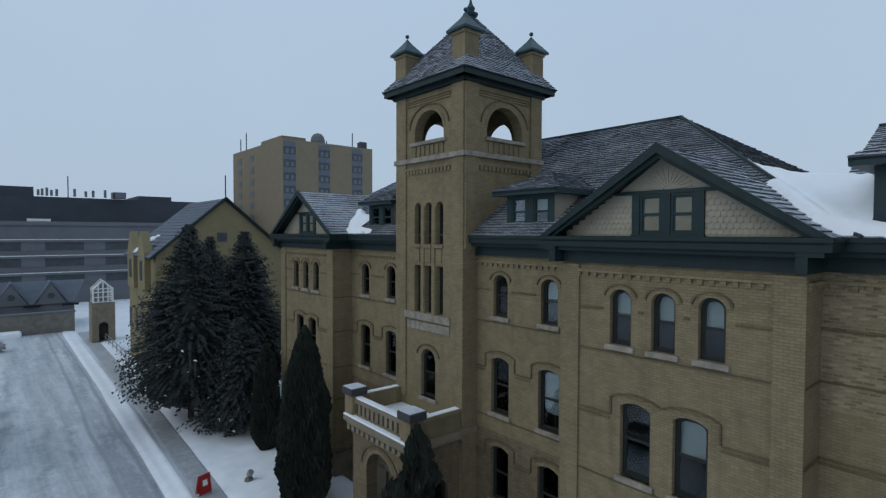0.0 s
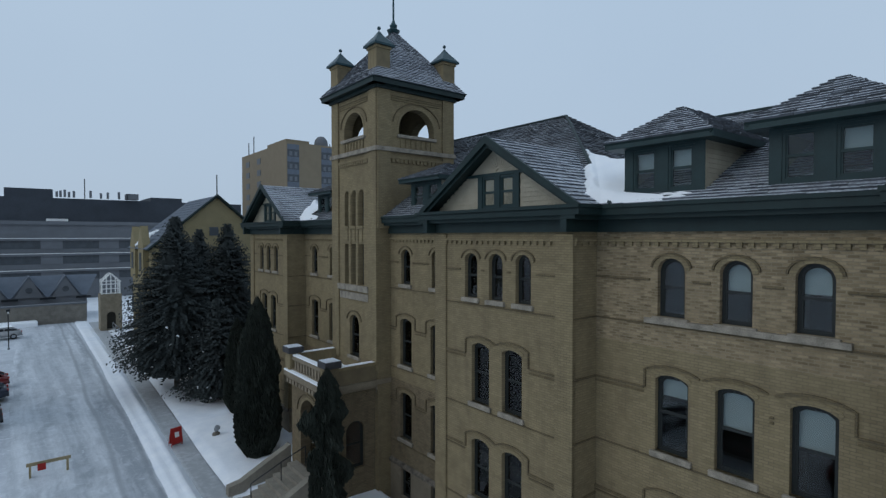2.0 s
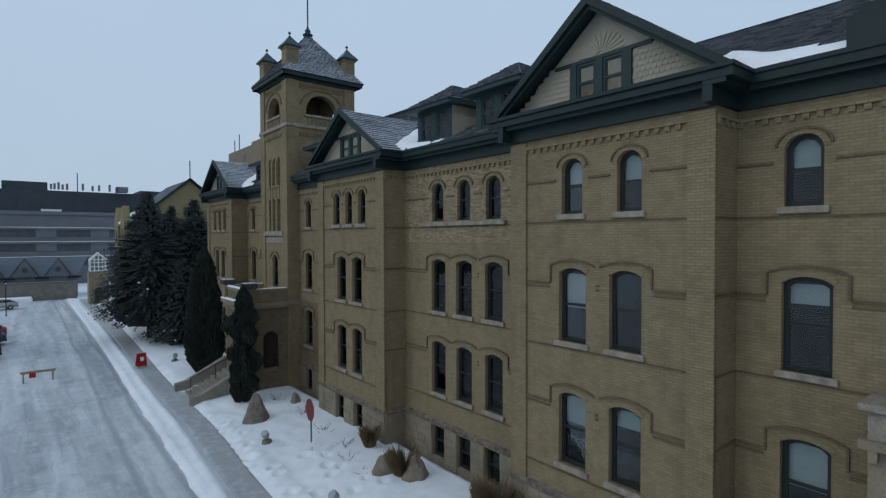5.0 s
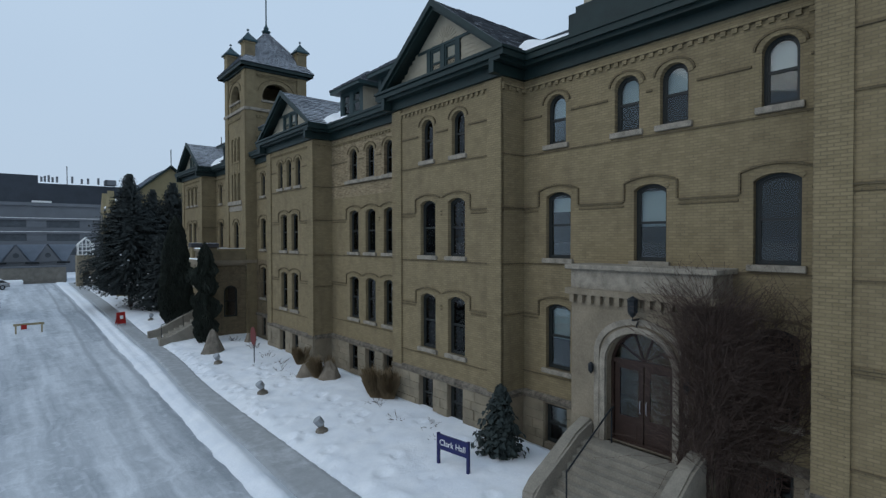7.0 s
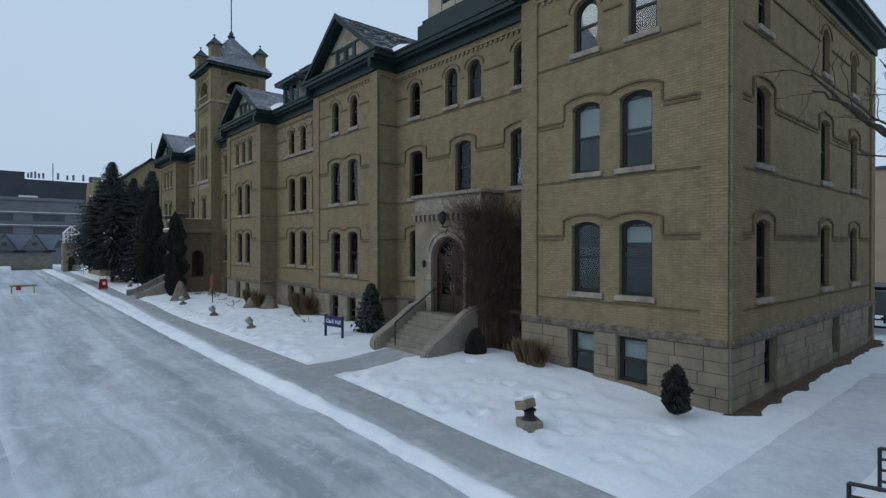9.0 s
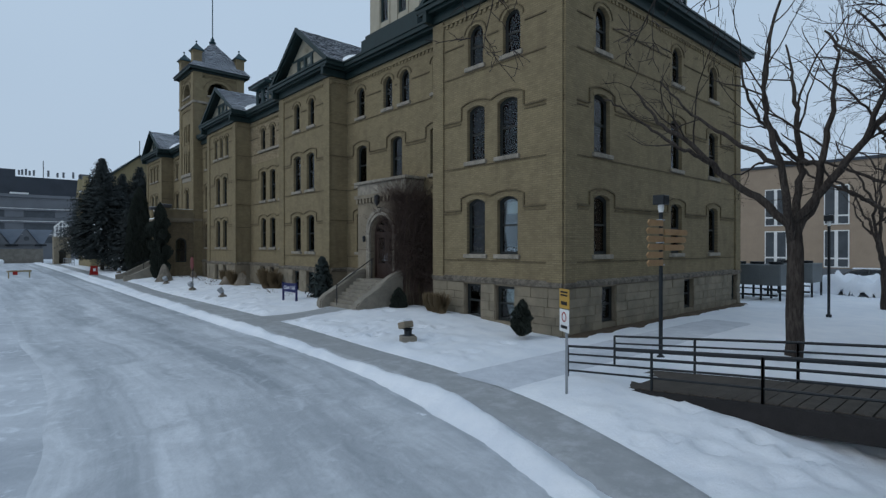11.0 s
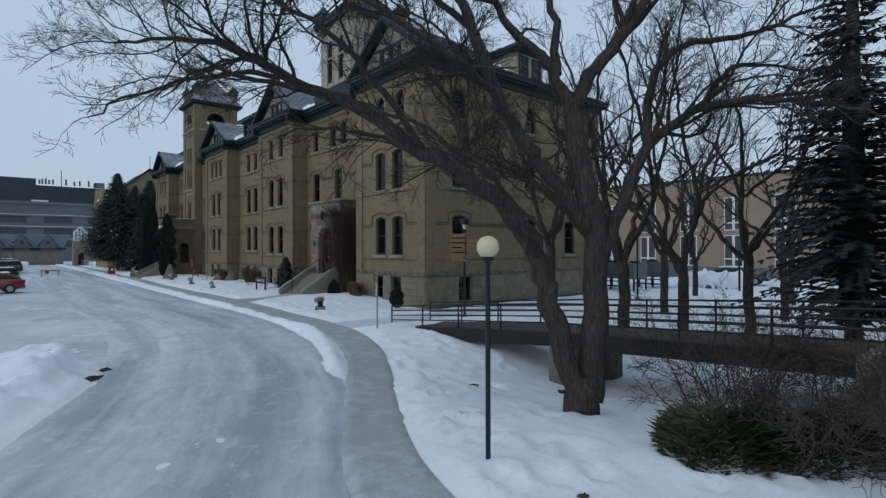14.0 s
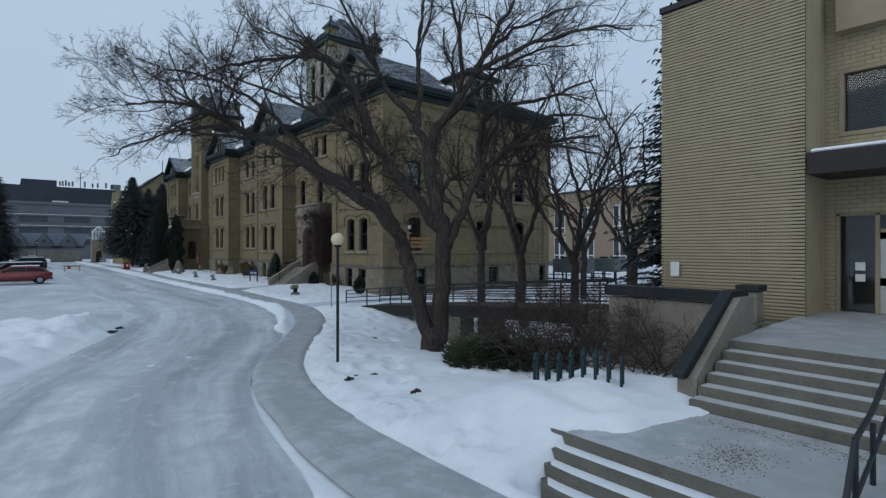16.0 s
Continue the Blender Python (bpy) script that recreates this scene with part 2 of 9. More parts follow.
def road_mat(name, stretch, lo, hi, tracks, loose):
    """Driven-over snow: pale ridges and scuffs, grey polished patches, dark wheel lines."""
    m, nt, b = node_mat(name)
    tc = nt.nodes.new("ShaderNodeTexCoord")
    mp = nt.nodes.new("ShaderNodeMapping")
    mp.inputs["Scale"].default_value = stretch
    nt.links.new(tc.outputs["UV"], mp.inputs[0])
    p = world_pos(nt)
    wob = noise_tex(nt, p, 0.25, 3)
    off = nt.nodes.new("ShaderNodeVectorMath")
    off.operation = 'MULTIPLY_ADD'
    nt.links.new(wob, off.inputs[0])
    off.inputs[1].default_value = (1.2, 1.2, 0)
    nt.links.new(mp.outputs[0], off.inputs[2])
    tr = noise_tex(nt, off.outputs[0], 1.0, 5, 0.6)
    thin = noise_tex(nt, off.outputs[0], 6.0, 4, 0.65)
    big, mid, fine = noise_tex(nt, p, 0.13, 4, 0.6), noise_tex(nt, p, 0.8, 6, 0.7), noise_tex(nt, p, 6, 5, 0.7)
    f = mixc(nt, 0.14, mixc(nt, 0.18, mixc(nt, 0.3, tr, big), mid), thin)
    c = mixc(nt, ramp(nt, f, 0.42, 0.60), lo, hi)
    # scraped bare patches with ragged edges
    patch = mixc(nt, 0.45, big, mid)
    c = mixc(nt, ramp(nt, patch, 0.525, 0.60, (0, 0, 0), (0.55, 0.55, 0.55)), c, lo)
    # bright scuffs of loose snow
    scuff = add(nt, "ShaderNodeTexNoise", Scale=1.7, Detail=3, Roughness=0.5, Distortion=1.6)
    nt.links.new(p, scuff.inputs["Vector"])
    c = mixc(nt, ramp(nt, mixc(nt, 0.3, scuff.outputs[0], fine), 0.55, 0.66, (0, 0, 0), (loose,) * 3), c, tuple(min(0.84, q * 1.13) for q in hi))
    c = mixc(nt, ramp(nt, fine, 0.5, 0.75, (0, 0, 0), (0.3, 0.3, 0.3)), c, (0.38, 0.40, 0.43))
    if tracks:
        sway = noise_tex(nt, p, 0.07, 1)
        sep = nt.nodes.new("ShaderNodeSeparateXYZ")
        nt.links.new(tc.outputs["UV"], sep.inputs[0])
        for s0 in tracks:
            d = nt.nodes.new("ShaderNodeMath")
            d.operation = 'MULTIPLY_ADD'
            nt.links.new(sway, d.inputs[0])
            d.inputs[1].default_value = 1.1
            nt.links.new(sep.outputs[0], d.inputs[2])
            e = nt.nodes.new("ShaderNodeMath")
            e.operation = 'SUBTRACT'
            nt.links.new(d.outputs[0], e.inputs[0])
            e.inputs[1].default_value = s0 + 0.55
            g = nt.nodes.new("ShaderNodeMath")
            g.operation = 'ABSOLUTE'
            nt.links.new(e.outputs[0], g.inputs[0])
            run = nt.nodes.new("ShaderNodeMath")
            run.operation = 'DIVIDE'
            nt.links.new(sep.outputs[1], run.inputs[0])
            run.inputs[1].default_value = 100.0
            line = mixc(nt, 1.0, ramp(nt, g.outputs[0], 0.05, 0.2, (0.6, 0.6, 0.6), (0, 0, 0)), ramp(nt, run.outputs[0], 0.72, 0.95, (1, 1, 1), (0, 0, 0)), 'MULTIPLY')
            c = mixc(nt, line, c, tuple(q * 0.75 for q in lo))
    nt.links.new(c, b.inputs["Base Color"])
    b.inputs["Roughness"].default_value = 0.55
    h = mixc(nt, 0.5, mixc(nt, 0.5, tr, scuff.outputs[0]), fine)
    bump(nt, b, h, 0.5, 0.06)
    return m


ROAD = road_mat("packed_snow_road", (0.9, 0.055, 1), (0.30, 0.33, 0.365), (0.67, 0.70, 0.74), (1.4, 2.75), 0.35)
COURT = road_mat("scuffed_court_snow", (0.35, 0.2, 1), (0.38, 0.41, 0.45), (0.64, 0.67, 0.71), (), 0.8)


def walk_mat():
    """Scraped concrete under thin ice, with blown snow left in patches."""
    m, nt, b = node_mat("icy_pavement")
    p = world_pos(nt)
    big, mid, fine = noise_tex(nt, p, 0.45, 5, 0.6), noise_tex(nt, p, 2.4, 5, 0.7), noise_tex(nt, p, 14, 4, 0.7)
    c = mixc(nt, ramp(nt, mid, 0.35, 0.65), (0.33, 0.345, 0.36), (0.40, 0.415, 0.43))
    c = mixc(nt, ramp(nt, mixc(nt, 0.5, big, mid), 0.5, 0.64, (0, 0, 0), (0.75, 0.75, 0.75)), c, (0.54, 0.56, 0.59))
    c = mixc(nt, ramp(nt, fine, 0.55, 0.75, (0, 0, 0), (0.18, 0.18, 0.18)), c, (0.26, 0.26, 0.255))
    nt.links.new(c, b.inputs["Base Color"])
    b.inputs["Roughness"].default_value = 0.5
    bump(nt, b, mixc(nt, 0.5, mid, fine), 0.3, 0.02)
    return m


WALK = walk_mat()
TRODDEN = snow_mat("trodden_snow", (0.50, 0.53, 0.58), (0.68, 0.71, 0.76), 2.0, 0.25)


# ---- mesh helpers ----
def part(name, bm, material, parent=None, label="", m=None, smooth=False):
    me = bpy.data.meshes.new(name)
    bm.to_mesh(me)
    bm.free()
    return mesh_part(name, me, material, parent, label, m, smooth)


def mesh_part(name, me, material, parent=None, label="", m=None, smooth=False):
    if material is not None and not me.materials:
        me.materials.append(material)
    if smooth:
        me.polygons.foreach_set("use_smooth", [True] * len(me.polygons))
    ob = new(name, me)
    if parent is not None:
        ob.parent = parent
    if m is not None:
        ob.matrix_local = m
    if label:
        tagged(ob, label)
    return ob


def pydata(name, verts, faces, smooth=False):
    me = bpy.data.meshes.new(name)
    me.from_pydata(verts, [], faces)
    me.update()
    return me


def thing(name, label, category, group="", kind="", m=None):
    ob = new(name)
    ob.empty_display_size = 0.3
    if m is not None:
        ob.matrix_local = m
    return tagged(ob, label, category, group, kind)


def box(bm, x0, x1, y0, y1, z0, z1):
    vs = [bm.verts.new((x, y, z)) for z in (z0, z1) for x, y in ((x0, y0), (x1, y0), (x1, y1), (x0, y1))]
    for f in ((3, 2, 1, 0), (4, 5, 6, 7), (0, 1, 5, 4), (1, 2, 6, 5), (2, 3, 7, 6), (3, 0, 4, 7)):
        bm.faces.new([vs[i] for i in f])
    return vs


def bevel(bm, width, seg=1):
    bmesh.ops.bevel(bm, geom=list(bm.edges), offset=width, segments=seg, affect='EDGES', clamp_overlap=True)


def tube(bm, pts, r, sides=8, r_end=None):
    """A round bar through the points."""
    pts = [Vector(p) for p in pts]
    rings = []
    for i, p in enumerate(pts):
        d = (pts[min(i + 1, len(pts) - 1)] - pts[max(i - 1, 0)]).normalized()
        a = d.cross(Vector((0, 0, 1)) if abs(d.z) < 0.95 else Vector((1, 0, 0))).normalized()
        b = d.cross(a)
        q = r + ((r_end if r_end is not None else r) - r) * i / max(1, len(pts) - 1)
        rings.append([bm.verts.new(p + (a * math.cos(t) + b * math.sin(t)) * q) for t in (2 * math.pi * k / sides for k in range(sides))])
    for s, t in zip(rings, rings[1:]):
        for k in range(sides):
            bm.faces.new((s[k], s[(k + 1) % sides], t[(k + 1) % sides], t[k]))
    bm.faces.new(rings[0][::-1])
    bm.faces.new(rings[-1])


def lathe(bm, profile, cx=0, cy=0, sides=12):
    rings = []
    for r, z in profile:
        rings.append([bm.verts.new((cx + r * math.cos(2 * math.pi * k / sides), cy + r * math.sin(2 * math.pi * k / sides), z)) for k in range(sides)])
    for s, t in zip(rings, rings[1:]):
        for k in range(sides):
            bm.faces.new((s[k], s[(k + 1) % sides], t[(k + 1) % sides], t[k]))
    bm.faces.new(rings[0][::-1])
    bm.faces.new(rings[-1])


def prism(bm, poly, w0, w1):
    """A (u, v) outline extruded along w."""
    a = [bm.verts.new((u, v, w0)) for u, v in poly]
    b = [bm.verts.new((u, v, w1)) for u, v in poly]
    n = len(poly)
    bm.faces.new(a[::-1])
    bm.faces.new(b)
    for i in range(n):
        bm.faces.new((a[i], a[(i + 1) % n], b[(i + 1) % n], b[i]))


def arch(w, h, rise, n=12, inset=0.0):
    """Outline of an arched opening: bottom centre at (0, 0)."""
    hw = w / 2 - inset
    top, v0 = h - inset, inset
    rise = max(0.0, rise - inset * (0.15 if rise < w * 0.4 else 1.0))
    pts = [(-hw, v0), (hw, v0)]
    if rise < 0.01:
        return pts + [(hw, top)] + [(hw - 2 * hw * i / n, top) for i in range(1, n)] + [(-hw, top)]
    r = (hw * hw + rise * rise) / (2 * rise)
    cv = top - r
    a0 = math.asin(min(1, hw / r))
    for i in range(n + 1):
        a = a0 - 2 * a0 * i / n
        pts.append((r * math.sin(a), cv + r * math.cos(a)))
    return pts


def ring(bm, outer, inner, w0, w1):
    n = len(outer)
    o0, o1, i0, i1 = ([bm.verts.new((u, v, w)) for u, v in p] for p, w in ((outer, w0), (outer, w1), (inner, w0), (inner, w1)))
    for k in range(n):
        j = (k + 1) % n
        bm.faces.new((o1[k], o1[j], i1[j], i1[k]))
        bm.faces.new((o0[j], o0[k], i0[k], i0[j]))
        bm.faces.new((i1[k], i1[j], i0[j], i0[k]))
        bm.faces.new((o0[k], o0[j], o1[j], o1[k]))


def face_front(x, y=0.0, z=0.0):
    """Wall frame whose outside looks to -x: u runs to -y, v up, w out."""
    return Matrix(((0, 0, -1, x), (-1, 0, 0, y), (0, 1, 0, z), (0, 0, 0, 1)))


def face_south(y, x=0.0, z=0.0):
    """Outside looks to -y: u runs to +x."""
    return Matrix(((1, 0, 0, x), (0, 0, -1, y), (0, 1, 0, z), (0, 0, 0, 1)))


def face_north(y, x=0.0, z=0.0):
    return Matrix(((-1, 0, 0, x), (0, 0, 1, y), (0, 1, 0, z), (0, 0, 0, 1)))


def face_back(x, y=0.0, z=0.0):
    return Matrix(((0, 0, 1, x), (1, 0, 0, y), (0, 1, 0, z), (0, 0, 0, 1)))


def wall(name, parent, m, u0, u1, v0, v1, openings, mat, thick=0.4, label="", gable=None):
    """A wall with real arched openings: (centre, sill, width, height, rise)."""
    bm = bmesh.new()
    u0, u1 = u0 + 0.003, u1 - 0.003
    us = sorted({u0, u1, *[round(o[0] + s * o[2] / 2, 4) for o in openings for s in (-1, 1)]})
    vs = sorted({v0, v1, *[o[1] for o in openings], *[o[1] + o[3] for o in openings]})
    us = [u for u in us if u0 <= u <= u1]
    vs = [v for v in vs if v0 <= v <= v1]

    def quad(a, b, c, d, w, flip):
        p = [bm.verts.new((u, v, w)) for u, v in (a, b, c, d)]
        bm.faces.new(p[::-1] if flip else p)

    for w, flip in ((0.0, False), (-thick, True)):
        for ua, ub in zip(us, us[1:]):
            for va, vb in zip(vs, vs[1:]):
                uc, vc = (ua + ub) / 2, (va + vb) / 2
                if any(abs(uc - o[0]) < o[2] / 2 and o[1] < vc < o[1] + o[3] for o in openings):
                    continue
                quad((ua, va), (ub, va), (ub, vb), (ua, vb), w, flip)
        for o in openings:
            pts = [(o[0] + u, o[1] + v) for u, v in arch(o[2], o[3], o[4])][2:]
            top = o[1] + o[3]
            for a, b in zip(pts, pts[1:]):
                if top - min(a[1], b[1]) < 1e-5:
                    continue
                p = [bm.verts.new((u, v, w)) for u, v in ((b[0], b[1]), (a[0], a[1]), (a[0], top), (b[0], top))]
                bm.faces.new(p[::-1] if flip else p)
    for o in openings:
        pts = [(o[0] + u, o[1] + v) for u, v in arch(o[2], o[3], o[4])]
        for a, b in zip(pts, pts[1:] + pts[:1]):
            p = [bm.verts.new((u, v, w)) for (u, v), w in ((a, 0), (a, -thick), (b, -thick), (b, 0))]
            bm.faces.new(p)
    for ua, ub, side in ((u0, u0, 0), (u1, u1, 1)):
        p = [bm.verts.new((ua, v, w)) for v, w in ((v0, 0), (v0, -thick), (v1, -thick), (v1, 0))]
        bm.faces.new(p if side else p[::-1])
    bmesh.ops.remove_doubles(bm, verts=list(bm.verts), dist=0.0005)
    bmesh.ops.recalc_face_normals(bm, faces=list(bm.faces))
    return part(name, bm, mat, parent, label, m)


_cache = {}


def cached(key, build):
    """Mesh data that alike pieces share."""
    if key not in _cache:
        bm = bmesh.new()
        build(bm)
        me = bpy.data.meshes.new(str(key[0]))
        bm.to_mesh(me)
        bm.free()
        _cache[key] = me
    return _cache[key]


wrng = random.Random(11)


def window(parent, m, uc, sill, w, h, rise, blind=None, depth=0.2, hood=True, frame_mat=None, sill_on=True, label=""):
    """A double-hung sash window in an arched opening, with sill, panes, blind and brick hood."""
    frame_mat = frame_mat or FRAME_DARK
    key = (round(w, 2), round(h, 2), round(rise, 2))
    at = Matrix.Translation((uc, sill, -depth))

    def b_frame(bm):
        ring(bm, arch(w, h, rise), arch(w, h, rise, inset=0.07), -0.05, 0.05)
        box(bm, -w / 2 + 0.06, w / 2 - 0.06, h * 0.5 - 0.035, h * 0.5 + 0.035, -0.03, 0.04)
        ring(bm, arch(w, h, rise, inset=0.07), arch(w, h, rise, inset=0.11), -0.03, 0.025)

    fr = mesh_part("window", cached(("window", *key, frame_mat.name), b_frame), frame_mat, parent, label or "dark-framed sash window set in a brick reveal", m @ at)

    def b_lower(bm):
        box(bm, -w / 2 + 0.1, w / 2 - 0.1, 0.1, h * 0.5 - 0.03, -0.006, 0.0)

    def b_upper(bm):
        o = arch(w, h, rise, inset=0.1)
        prism(bm, [(-w / 2 + 0.1, h * 0.5 + 0.03), (w / 2 - 0.1, h * 0.5 + 0.03)] + o[2:], -0.002, 0.004)

    for tag, fn in (("lower", b_lower), ("upper", b_upper)):
        p = mesh_part("pane", cached(("pane", tag, *key), fn), GLASS, fr)
        p.visible_shadow = False
    if blind is None:
        blind = wrng.choice((0, 0, 0.45, 0.5, 0.5, 0.3, 0.62, 0.75))
    if blind > 0:
        def b_blind(bm):
            prism(bm, [(-w / 2 + 0.06, h * (1 - blind)), (w / 2 - 0.06, h * (1 - blind)), (w / 2 - 0.06, h - rise - 0.02), (-w / 2 + 0.06, h - rise - 0.02)] if rise < 0.2 else
                  [(-w / 2 + 0.06, h * (1 - blind)), (w / 2 - 0.06, h * (1 - blind))] + arch(w, h, rise, inset=0.06)[2:], -0.10, -0.095)
        mesh_part("blind", cached(("blind", blind, *key), b_blind), BLIND, fr, "pale roller blind drawn part way down")
    if sill_on:
        def b_sill(bm):
            box(bm, -w / 2 - 0.12, w / 2 + 0.12, -0.16, 0.0, -0.06, 0.30)
            bevel(bm, 0.015)
        mesh_part("sill", cached(("sill", *key), b_sill), SILL, fr, "weathered pale stone sill")
    return fr


def sweep_band(bm, pts, size, w0, w1):
    """A raised band of that width that follows a (u, v) line."""
    n = len(pts)
    inner, outer = [], []
    for i, p in enumerate(pts):
        a, b = Vector(pts[max(i - 1, 0)]), Vector(pts[min(i + 1, n - 1)])
        d = (b - a).normalized()
        q = Vector((-d.y, d.x)) * size / 2
        inner.append(Vector(p) - q)
        outer.append(Vector(p) + q)
    rows = [[bm.verts.new((q.x, q.y, w)) for q, w in ((a, w0), (a, w1), (b, w1), (b, w0))] for a, b in zip(inner, outer)]
    for r, t in zip(rows, rows[1:]):
        for k in range(3):
            bm.faces.new((r[k], t[k], t[k + 1], r[k + 1]))
    bm.faces.new(rows[0])
    bm.faces.new(rows[-1][::-1])


def hood(parent, m, uc, sill, w, h, rise, ears=True, off=0.3, ends=(True, True)):
    """Brick arch over a window and a label mould coloured for dirt and shadow, dropped to the string course at its free
    ends.
    """
    def build(bm):
        line = [(u * (1 + 2 * off / w), v + off * 0.75) for u, v in arch(w, h, rise, 14)[2:]]
        if ears and rise < w * 0.4:
            drop, first, last = h - rise - 0.28, line[0][0], line[-1][0]
            if ends[first > 0]:
                line = [(first, drop)] + line
            if ends[last > 0]:
                line = line + [(last, drop)]
        sweep_band(bm, line, 0.05, -0.02, 0.055)
        bmesh.ops.recalc_face_normals(bm, faces=list(bm.faces))

    def ring_of_bricks(bm):
        sweep_band(bm, [(u * (1 + 0.12 / w), v + 0.06) for u, v in arch(w, h, rise, 14)[2:]], 0.13, -0.02, 0.022)
        bmesh.ops.recalc_face_normals(bm, faces=list(bm.faces))

    key = (round(w, 2), round(h, 2), round(rise, 2))
    at = m @ Matrix.Translation((uc, sill, 0))
    mesh_part("hood_mould", cached(("hood", *key, ears, off, ends), build), DIRT_SHADOW_BRICK, parent, "", at)
    mesh_part("arch_ring", cached(("arch_ring", *key), ring_of_bricks), BRICK_LIGHT, parent, "", at)


def shingle_plane(verts, faces, p0, p1, p2, p3, width=0.3, expo=0.17, thick=0.022, rng=None):
    """Adds courses of shingles over a roof slope: eave p0-p1, ridge p3-p2."""
    p0, p1, p2, p3 = (np.array(p, float) for p in (p0, p1, p2, p3))
    up0, up1 = p3 - p0, p2 - p1
    slope = max(np.linalg.norm(up0), np.linalg.norm(up1), 1e-6)
    nrm = np.cross(p1 - p0, (up0 + up1) / 2)
    nrm /= np.linalg.norm(nrm)
    rows = max(1, int(round(slope / expo)))
    for r in range(rows):
        s0, s1 = r / rows, min(1.0, (r + 1.25) / rows)
        a0, b0 = p0 + up0 * s0, p1 + up1 * s0
        a1, b1 = p0 + up0 * s1, p1 + up1 * s1
        ln = np.linalg.norm(b0 - a0)
        if ln < 0.05:
            continue
        n = max(1, int(round(ln / width)))
        cuts = [0.0] + [min(1, max(0, (k + (0.5 if r % 2 else 0.0) + rng.uniform(-0.08, 0.08)) / n)) for k in range(0 if r % 2 else 1, n)] + [1.0]
        for c0, c1 in zip(cuts, cuts[1:]):
            if c1 - c0 < 0.004:
                continue
            g = 0.004 / ln
            d = thick * rng.uniform(0.75, 1.35)
            q0, q1 = a0 + (b0 - a0) * (c0 + g), a0 + (b0 - a0) * (c1 - g)
            q2, q3 = a1 + (b1 - a1) * (c1 - g), a1 + (b1 - a1) * (c0 + g)
            i = len(verts)
            verts.extend([tuple(q0), tuple(q1), tuple(q0 + nrm * d), tuple(q1 + nrm * d), tuple(q2 + nrm * 0.004), tuple(q3 + nrm * 0.004)])
            faces.extend([(i, i + 1, i + 3, i + 2), (i + 2, i + 3, i + 4, i + 5), (i, i + 2, i + 5), (i + 1, i + 4, i + 3)])


def slab(bm, p0, p1, p2, p3, t=0.12):
    """A sloping roof deck of that thickness under four corners."""
    ps = [Vector(p) for p in (p0, p1, p2, p3)]
    n = (ps[1] - ps[0]).cross(ps[3] - ps[0])
    if n.length < 1e-6:
        n = (ps[2] - ps[1]).cross(ps[0] - ps[1])
    n.normalize()
    a = [bm.verts.new(p - n * 0.004) for p in ps]
    b = [bm.verts.new(p - n * t) for p in ps]
    tri = (ps[2] - ps[3]).length < 1e-4
    if tri:
        bm.faces.new(a[:3])
        bm.faces.new(b[2::-1])
    else:
        bm.faces.new(a)
        bm.faces.new(b[::-1])
    n_ = 3 if tri else 4
    for i in range(n_):
        j = (i + 1) % n_
        bm.faces.new((a[i], b[i], b[j], a[j]))


rrng = random.Random(5)


def roof(name, parent, planes, mat, label="", width=0.34, expo=0.25, deck=0.12):
    """Roof slopes: a deck mesh and the shingles that lie on it as one part below it."""
    bm = bmesh.new()
    for q in planes:
        slab(bm, *q, t=deck)
    d = part(name, bm, GREEN, parent, label)
    verts, faces = [], []
    for q in planes:
        shingle_plane(verts, faces, *q, width=width, expo=expo, thick=0.05, rng=rrng)
    s = mesh_part("shingles", pydata("shingles", verts, faces), mat, d, "weathered grey shingles dusted with snow")
    tagged(s, kind="stuff")
    return d


def snow_patch(name, parent, origin, udir, vdir, su, sv, thick, seed, label="drift of clean snow lying on the roof", mat=None):
    """A rounded, uneven sheet of snow on a slope."""
    o, u, v = Vector(origin), Vector(udir).normalized(), Vector(vdir).normalized()
    n = u.cross(v).normalized()
    if n.z < 0:
        n = -n
    N = 34
    verts, faces, idx = [], [], {}
    for i in range(N + 1):
        for j in range(N + 1):
            a, b = i / N * 2 - 1, j / N * 2 - 1
            e = noise.noise(Vector((a * 1.7 + seed, b * 1.7, seed * 3.1))) * 0.42
            rad = max(abs(a), abs(b)) * 0.55 + math.hypot(a, b) * 0.45
            hgt = 1.0 - (rad + e + 0.1)
            if hgt > -0.06:
                idx[i, j] = len(verts)
                z = thick * max(0.0, min(1.0, hgt * 5)) ** 0.5 * (0.75 + 0.5 * noise.noise(Vector((a * 4, b * 4, seed))))
                verts.append(tuple(o + u * a * su + v * b * sv + n * (max(0.0, z) - (0.03 if hgt <= 0 else 0) + 0.012)))
    for i in range(N):
        for j in range(N):
            k = [(i, j), (i + 1, j), (i + 1, j + 1), (i, j + 1)]
            if all(q in idx for q in k):
                f = [idx[q] for q in k]
                faces.append(f)
    if not faces:
        return None
    me = pydata(name, verts, faces)
    ob = mesh_part(name, me, mat or SNOW_ROOF, parent, label, None, True)
    return ob


# ---- the long brick building: two joined blocks ----
X_REC, X_PAV = 15.07, 14.0
V_BASE, V_TOP, V_EAVE = 1.78, 12.3, 13.1
original = thing("college_building", "long buff-brick college building with a square bell tower", "building")
annex = thing("college_hall", "buff-brick college hall with gabled pavilions and stone basement", "building")

SEG = dict(h=2.15, rise=0.17)
RND = dict(h=1.6)


def strings(parent, m, u0, u1, levels, gaps):
    """Thin raised brick courses that stop at the windows."""
    for v, hh, pr in levels:
        cuts = sorted([(a, b) for a, b, va, vb in gaps if va < v < vb])
        u = u0
        for a, b in cuts + [(u1, u1)]:
            if a - u > 0.08:
                bm = bmesh.new()
                box(bm, u, min(a, u1), v, v + hh, -0.02, pr)
                part("string_course", bm, DIRT_SHADOW_BRICK, parent, "", m)
            u = max(u, b)


